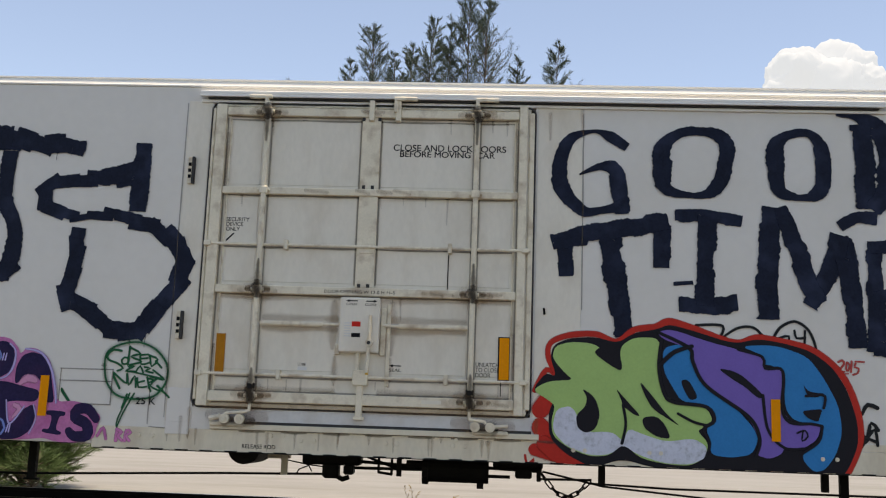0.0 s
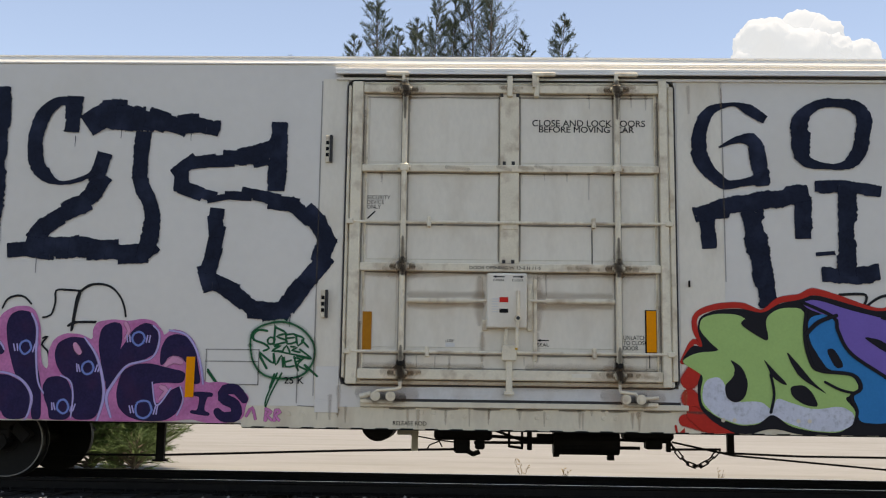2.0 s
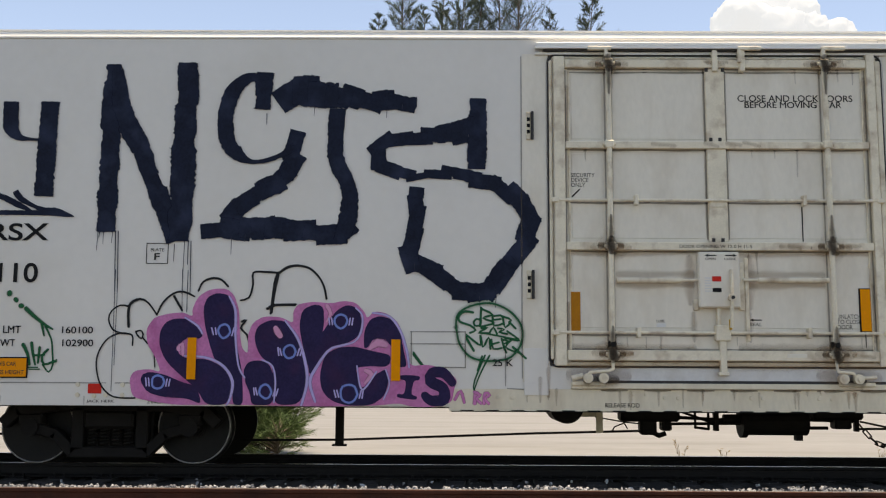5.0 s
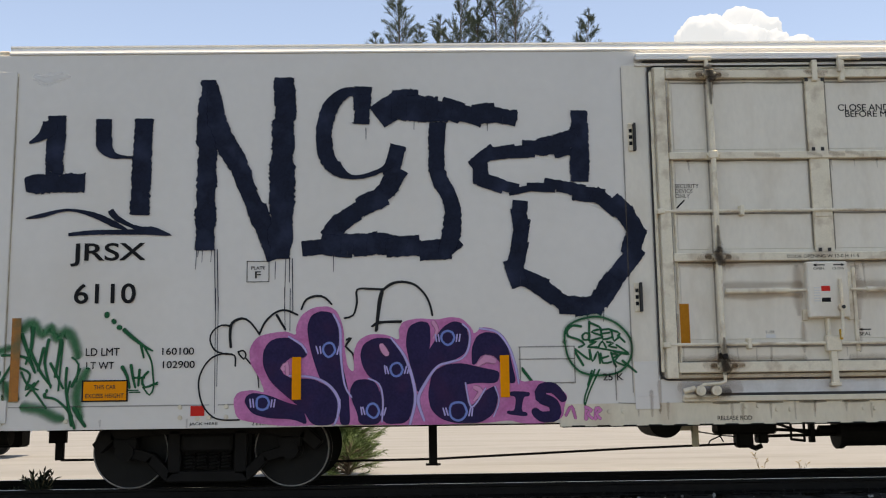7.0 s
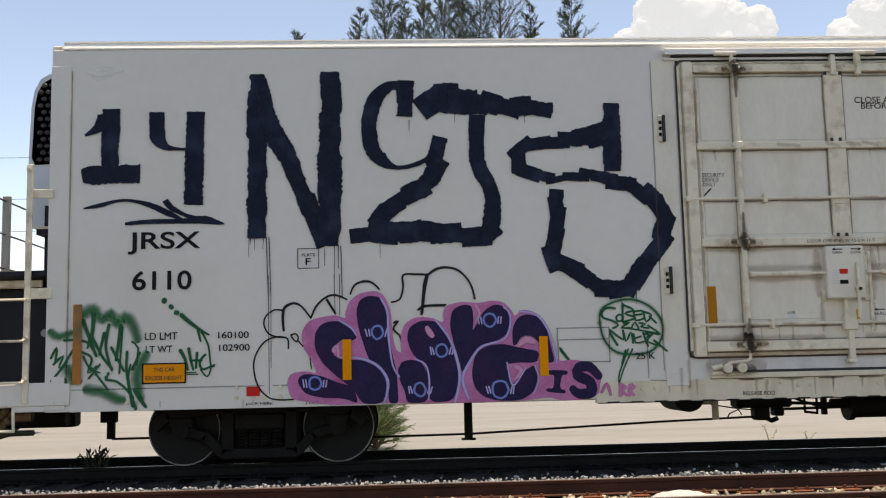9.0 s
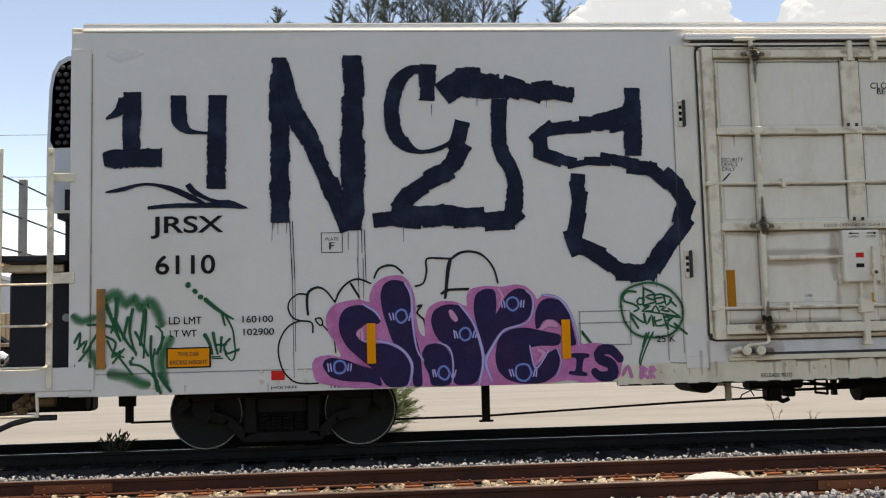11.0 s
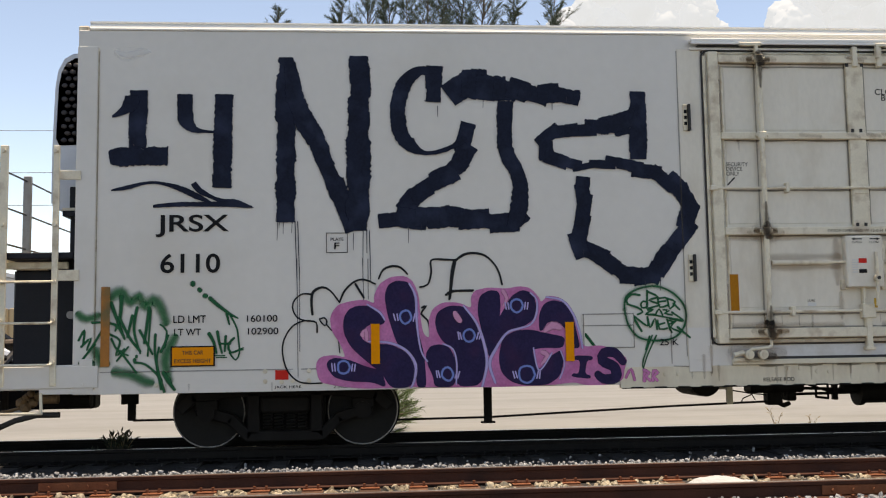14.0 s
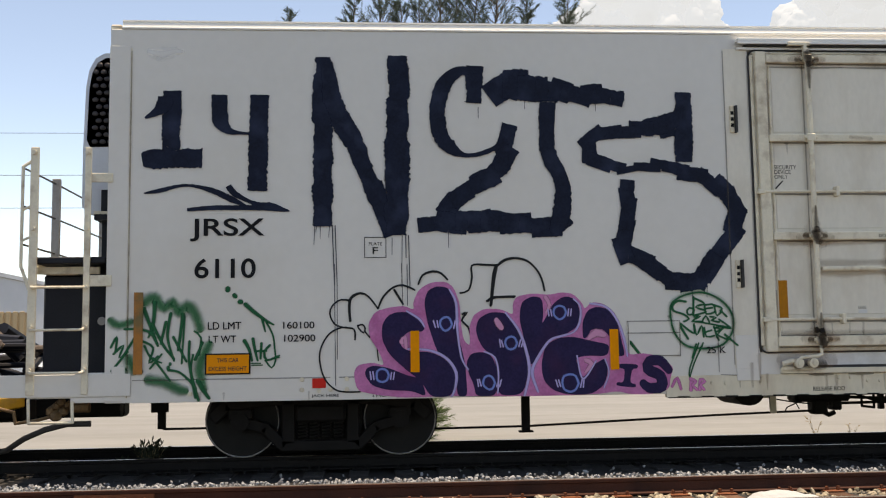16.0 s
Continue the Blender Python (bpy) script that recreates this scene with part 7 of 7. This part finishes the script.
# base x and y, height, spread, lean of the tip down wind
TREES = [(-7.0, 40.5, 20.2, 0.6, 0.2), (-5.75, 40, 22.0, 1.05, 0.35), (-4.5, 40.5, 20.6, 0.7, 0.2), (-3.55, 40, 20.9, 0.85, 0.25), (-2.4, 39, 21.9, 1.0, 0.1), (-1.8, 40, 22.0, 0.9, 0.4),
         (-1.05, 40, 24.0, 1.3, 0.8), (-0.25, 39, 23.2, 1.25, 1.0), (1.55, 40, 20.3, 0.6, 0.7), (3.4, 39, 20.7, 0.8, 0.95), (-10.4, 42, 19.4, 0.7, 0.3)]
for k, (x, y, h, w, ln) in enumerate(TREES):
    needle_tree("she_oak_tree", "tall feathery grey-green pine rising behind the boxcar", "tree", (x, y, 0), h, w * 1.45, 13.5, 20 + k, M_NEEDLE, 0.10, 250, 0.22, (ln, 0), "row of pines", 0.13, (0.6, 1.9))

for k, (x, y, h, w) in enumerate(((-6.25, 4.8, 1.5, 0.65), (-5.85, 4.9, 1.35, 0.48), (-6.6, 5.0, 1.6, 0.7), (-5.5, 4.3, 0.5, 0.36), (-5.9, 5.5, 1.5, 0.6), (-6.35, 5.7, 1.5, 0.7))):
    needle_tree("pine_bush", "bright green feathery bush growing beyond the rails" if h > 1 else "low green bush beside the far rail", "bush", (x, y, 0), h, w, 0.02, 60 + k, M_LEAF, 0.010, 190, 0.13, (0, 0), "bushes behind the boxcar", 0.03, (0.05, 1.3))


def weed(base, height, leaves, seed, mat, label, blade=0.09):
    rnd = random.Random(seed)
    plant = thing("weed", label, "weed", at=base)
    stems, V, Fc = B(), [], []
    for k in range(leaves // 8):
        a, t = rnd.uniform(0, 6.28), rnd.uniform(0.15, 0.75)
        d = Vector((math.cos(a) * t, math.sin(a) * t, 1)).normalized()
        h = height * rnd.uniform(0.5, 1.0)
        rod(stems, (0, 0, 0), d * h, 0.004, 4, 0.002)
        for j in range(8):
            p = d * h * (0.3 + 0.7 * j / 7)
            e = (d * 0.6 + Vector((rnd.gauss(0, 0.6), rnd.gauss(0, 0.6), rnd.gauss(0.2, 0.3)))).normalized()
            s = e.orthogonal().normalized() * blade * 0.14
            o = len(V)
            V.extend([tuple(p), tuple(p + e * blade * 0.5 + s), tuple(p + e * blade), tuple(p + e * blade * 0.5 - s)])
            Fc.append((o, o + 1, o + 2, o + 3))
    part("stem", stems, M_DRY, plant)
    me = bpy.data.meshes.new("foliage")
    me.from_pydata(V, [], Fc)
    me.materials.append(mat)
    ob = new("foliage", me)
    ob.parent = plant


weed((-8.72, 1.05, 0.04), 0.36, 440, 3, M_WEED, "leafy weed between the shaded rails, coloured dark for that shade")
weed((-9.05, 1.1, 0.04), 0.18, 60, 4, M_WEED, "small weed between the shaded rails, coloured dark for that shade")
weed((0.35, 3.6, 0.0), 0.42, 24, 5, M_DRY, "sparse dry weed on bleached sand", 0.06)
weed((0.95, 3.7, 0.0), 0.30, 24, 6, M_DRY, "small dry weed on bleached sand", 0.06)
weed((3.1, 3.5, 0.0), 0.30, 24, 7, M_DRY, "dry weed on bleached sand", 0.06)
# a scrap of wood beside the far rail
bm = B()
box(bm, -0.16, 0.16, -0.05, 0.05, 0.0, 0.03, 0.006), box(bm, -0.05, 0.12, -0.03, 0.03, 0.025, 0.06, 0.006, Matrix.Rotation(0.2, 4, "Y"))
ob = tagged(part("wood_scrap", bm, M_TIE), "broken piece of dark wood on the sand", "wood scrap")
ob.location = (-4.1, 3.35, 0.01)


# ---------------------------------------------------------------- distance
def cloud(name, at, size, seed):
    """A heaped cumulus: a flat-based pile of billows, each one roughened."""
    rnd = random.Random(seed)
    bm = B()
    for k in range(46):
        f = rnd.uniform(-1, 1)
        h = (1 - abs(f) ** 1.6) * rnd.uniform(0.1, 1.0)
        r = size[2] * rnd.uniform(0.22, 0.42) * (1.15 - 0.5 * abs(f))
        bmesh.ops.create_icosphere(bm, subdivisions=4, radius=r, matrix=Matrix.Translation((f * size[0], rnd.uniform(-0.5, 0.5) * size[1], h * size[2])))
    for v in bm.verts:
        v.co += v.co.normalized() * size[2] * (0.10 * noise.noise(v.co / (0.24 * size[2])) + 0.05 * noise.noise(v.co / (0.08 * size[2])) + 0.025 * noise.noise(v.co / (0.03 * size[2])))
    ob = part(name, bm, M_CLOUD, smooth=True)
    ob.location = at
    return tagged(ob, "heaped white summer cloud in a hazy blue sky", "cloud", "clouds", "structure")


heap = cloud("cloud", (955, 3000, 915), (250, 130, 235), 3)
heap_beyond = cloud("cloud", (1650, 3000, 935), (230, 120, 245), 8)
cloud("cloud", (-1900, 3600, 700), (200, 120, 90), 12)

# power line far behind the platform end, on two poles
line = thing("power_line", "overhead power line with thin dark cables", "power line")
for x in (-150, 130):
    bm = B()
    rod(bm, (x, 42, 0), (x, 42, 14.2), 0.16, 10, 0.11)
    pole = part("pole", bm, M_BARK, line)
    for z in (13.1, 10.9, 9.2):
        bm = B()
        box(bm, x - 0.06, x + 0.06, 41.3, 42.2, z - 0.14, z - 0.02)
        part("cross_arm", bm, M_BARK, pole)
for z in (13.1, 10.9, 9.2):
    bm = B()
    pipe(bm, [(-150 + 20 * j, 42, z - 0.35 * math.sin(math.pi * j / 14)) for j in range(15)], 0.014, 5)
    part("cable", bm, M_RAILG, line)

# far buildings
bld = thing("warehouse", "low white warehouse beyond the yard", "building")
bm = B()
box(bm, -60, -33.6, 62, 80, 0, 7.2, 0.05)
part("wall", bm, M_BLDW, bld)
bm = B()
box(bm, -60.2, -33.4, 61.8, 80.2, 7.2, 7.5)
part("roof", bm, M_BLDW, bld)
bld = thing("office_block", "pale distant building with a roof mast", "building")
bm = B()
box(bm, -62, -50, 84, 94, 0, 8.3)
box(bm, -60, -56, 85, 90, 8.3, 9.3)
part("wall", bm, M_BLDW, bld)
bm = B()
rod(bm, (-54.5, 84, 8), (-54.5, 84, 11.5), 0.12)
part("mast", bm, M_STEEL, bld)
shed = thing("corrugated_fence", "tan corrugated metal fence across the yard", "fence")
for k in range(90):
    bm = B()
    box(bm, -62 + 0.4 * k, -61.72 + 0.4 * k, 50, 50.1, 0, 3.9, 0.03)
    part("panel", bm, M_TAN, shed)
bm = B()
box(bm, -62, -26, 50.1, 50.2, 0, 3.85)
part("backing", bm, M_TAN, shed)


def sedan(at, turn):
    """A parked white car."""
    v = thing("parked_car", "white parked van on the bright lot", "car", at=at)
    v.scale = (1, 1, 1.42)
    v.rotation_euler = (0, 0, turn)
    prof = [(-2.2, 0.35), (-2.2, 0.75), (-1.9, 0.92), (-1.2, 1.0), (-0.55, 1.45), (0.85, 1.48), (1.55, 1.02), (2.1, 0.95), (2.2, 0.6), (2.2, 0.35)]
    bm = B()
    a = [bm.verts.new((x, -0.85 + (0.12 if z > 1.1 else 0), z)) for x, z in prof]
    b = [bm.verts.new((x, 0.85 - (0.12 if z > 1.1 else 0), z)) for x, z in prof]
    for k in range(len(prof)):
        j = (k + 1) % len(prof)
        bm.faces.new((a[k], a[j], b[j], b[k]))
    bm.faces.new(a[::-1]), bm.faces.new(b)
    bmesh.ops.recalc_face_normals(bm, faces=bm.faces)
    bmesh.ops.bevel(bm, geom=list(bm.edges), offset=0.05, segments=2, affect="EDGES")
    part("body", bm, M_CARW, v, smooth=False)
    for s in (-1, 1):
        bm = B()
        f = bm.faces.new([bm.verts.new((x, s * (0.86 - (z - 1.0) * 0.25), z)) for x, z in ((-1.0, 1.03), (-0.5, 1.38), (0.8, 1.40), (1.35, 1.03))])
        bmesh.ops.solidify(bm, geom=[f], thickness=0.01)
        part("side_window", bm, M_GLASSD, v)
    bm = B()
    f = bm.faces.new([bm.verts.new(p) for p in ((-1.15, -0.66, 1.05), (-0.60, -0.62, 1.43), (-0.60, 0.62, 1.43), (-1.15, 0.66, 1.05))])
    bmesh.ops.translate(bm, vec=(-0.03, 0, 0.02), verts=bm.verts)
    part("windscreen", bm, M_GLASSD, v)
    for x in (-1.4, 1.4):
        for s in (-1, 1):
            bm = B()
            rod(bm, (x, 0.72 * s, 0.33), (x, 0.9 * s, 0.33), 0.33, 20)
            w = part("wheel", bm, M_SEAL, v)
            bm = B()
            rod(bm, (x, 0.9 * s, 0.33), (x, 0.91 * s, 0.33), 0.2, 14)
            part("hub_cap", bm, M_TREAD, w)
    return v


sedan((-15.6, 12.5, 0), radians(4))
sedan((-29.0, 21.5, 0), radians(80))

# the next wagon: a flat frame with scrap on it, coupled to the boxcar
wagon = thing("flat_wagon", "dark flat wagon loaded with rusty scrap", "rail wagon")
bm = B()
box(bm, -24, -10.24, 0.15, 3.05, 0.86, 1.12, 0.02)
part("deck_frame", bm, M_BOXB, wagon)
bm = B()
box(bm, -10.3, -10.12, 1.35, 1.85, 0.62, 0.98, 0.05)
part("coupler", bm, M_STEEL, wagon)
# yellow block and scrap stand in for a loaded truck farther off
bm = B()
box(bm, -10.25, -10.19, 0.18, 1.25, 0.80, 0.95, 0.015)
part("yellow_stand_in", bm, M_PLY, wagon, "yellow block standing in for a truck bed farther off")
rs = random.Random(9)
for k in range(80):
    bm = B()
    x, y, z = rs.uniform(-12.0, -10.4), rs.uniform(0.4, 2.8), rs.uniform(1.15, 1.70)
    d = Vector((rs.gauss(0, 1), rs.gauss(0, 0.6), rs.gauss(0, 0.35))).normalized() * rs.uniform(0.15, 0.5)
    rod(bm, Vector((x, y, z)) - d, Vector((x, y, z)) + d, rs.uniform(0.03, 0.09), 8)
    part("scrap_piece", bm, M_SCRAP if k % 3 == 0 else M_BOXB, wagon)
for z in (1.36, 1.64, 1.86):
    bm = B()
    pipe(bm, [(-13.5, 0.6, z - (0.9 if z > 1.8 else 0)), (-10.28, 0.6, z)], 0.02, 6)
    part("stake_rail", bm, M_STEEL, wagon)
for x in (-12.3, -22.0):
    for k in (-0.9, 0.9):
        for s in (-1, 1):
            bm = B()
            rod(bm, (x + k, CAR_Y + 0.7525 * s - 0.06, 0.632), (x + k, CAR_Y + 0.7525 * s + 0.06, 0.632), 0.415, 32)
            part("wheel", bm, M_WHEEL, wagon)


# ---------------------------------------------------------------- what moves: the clouds drift on the wind
def motions():
    for ob in (heap, heap_beyond):
        x, y, z = ob.location
        walk(ob, [(t, pose(x + dx, y, z)) for t, dx in ((0, 20.0), (7.5, 0.0), (9.7, -50.0), (12.5, -110.0), (16, -120.0))])


motions()
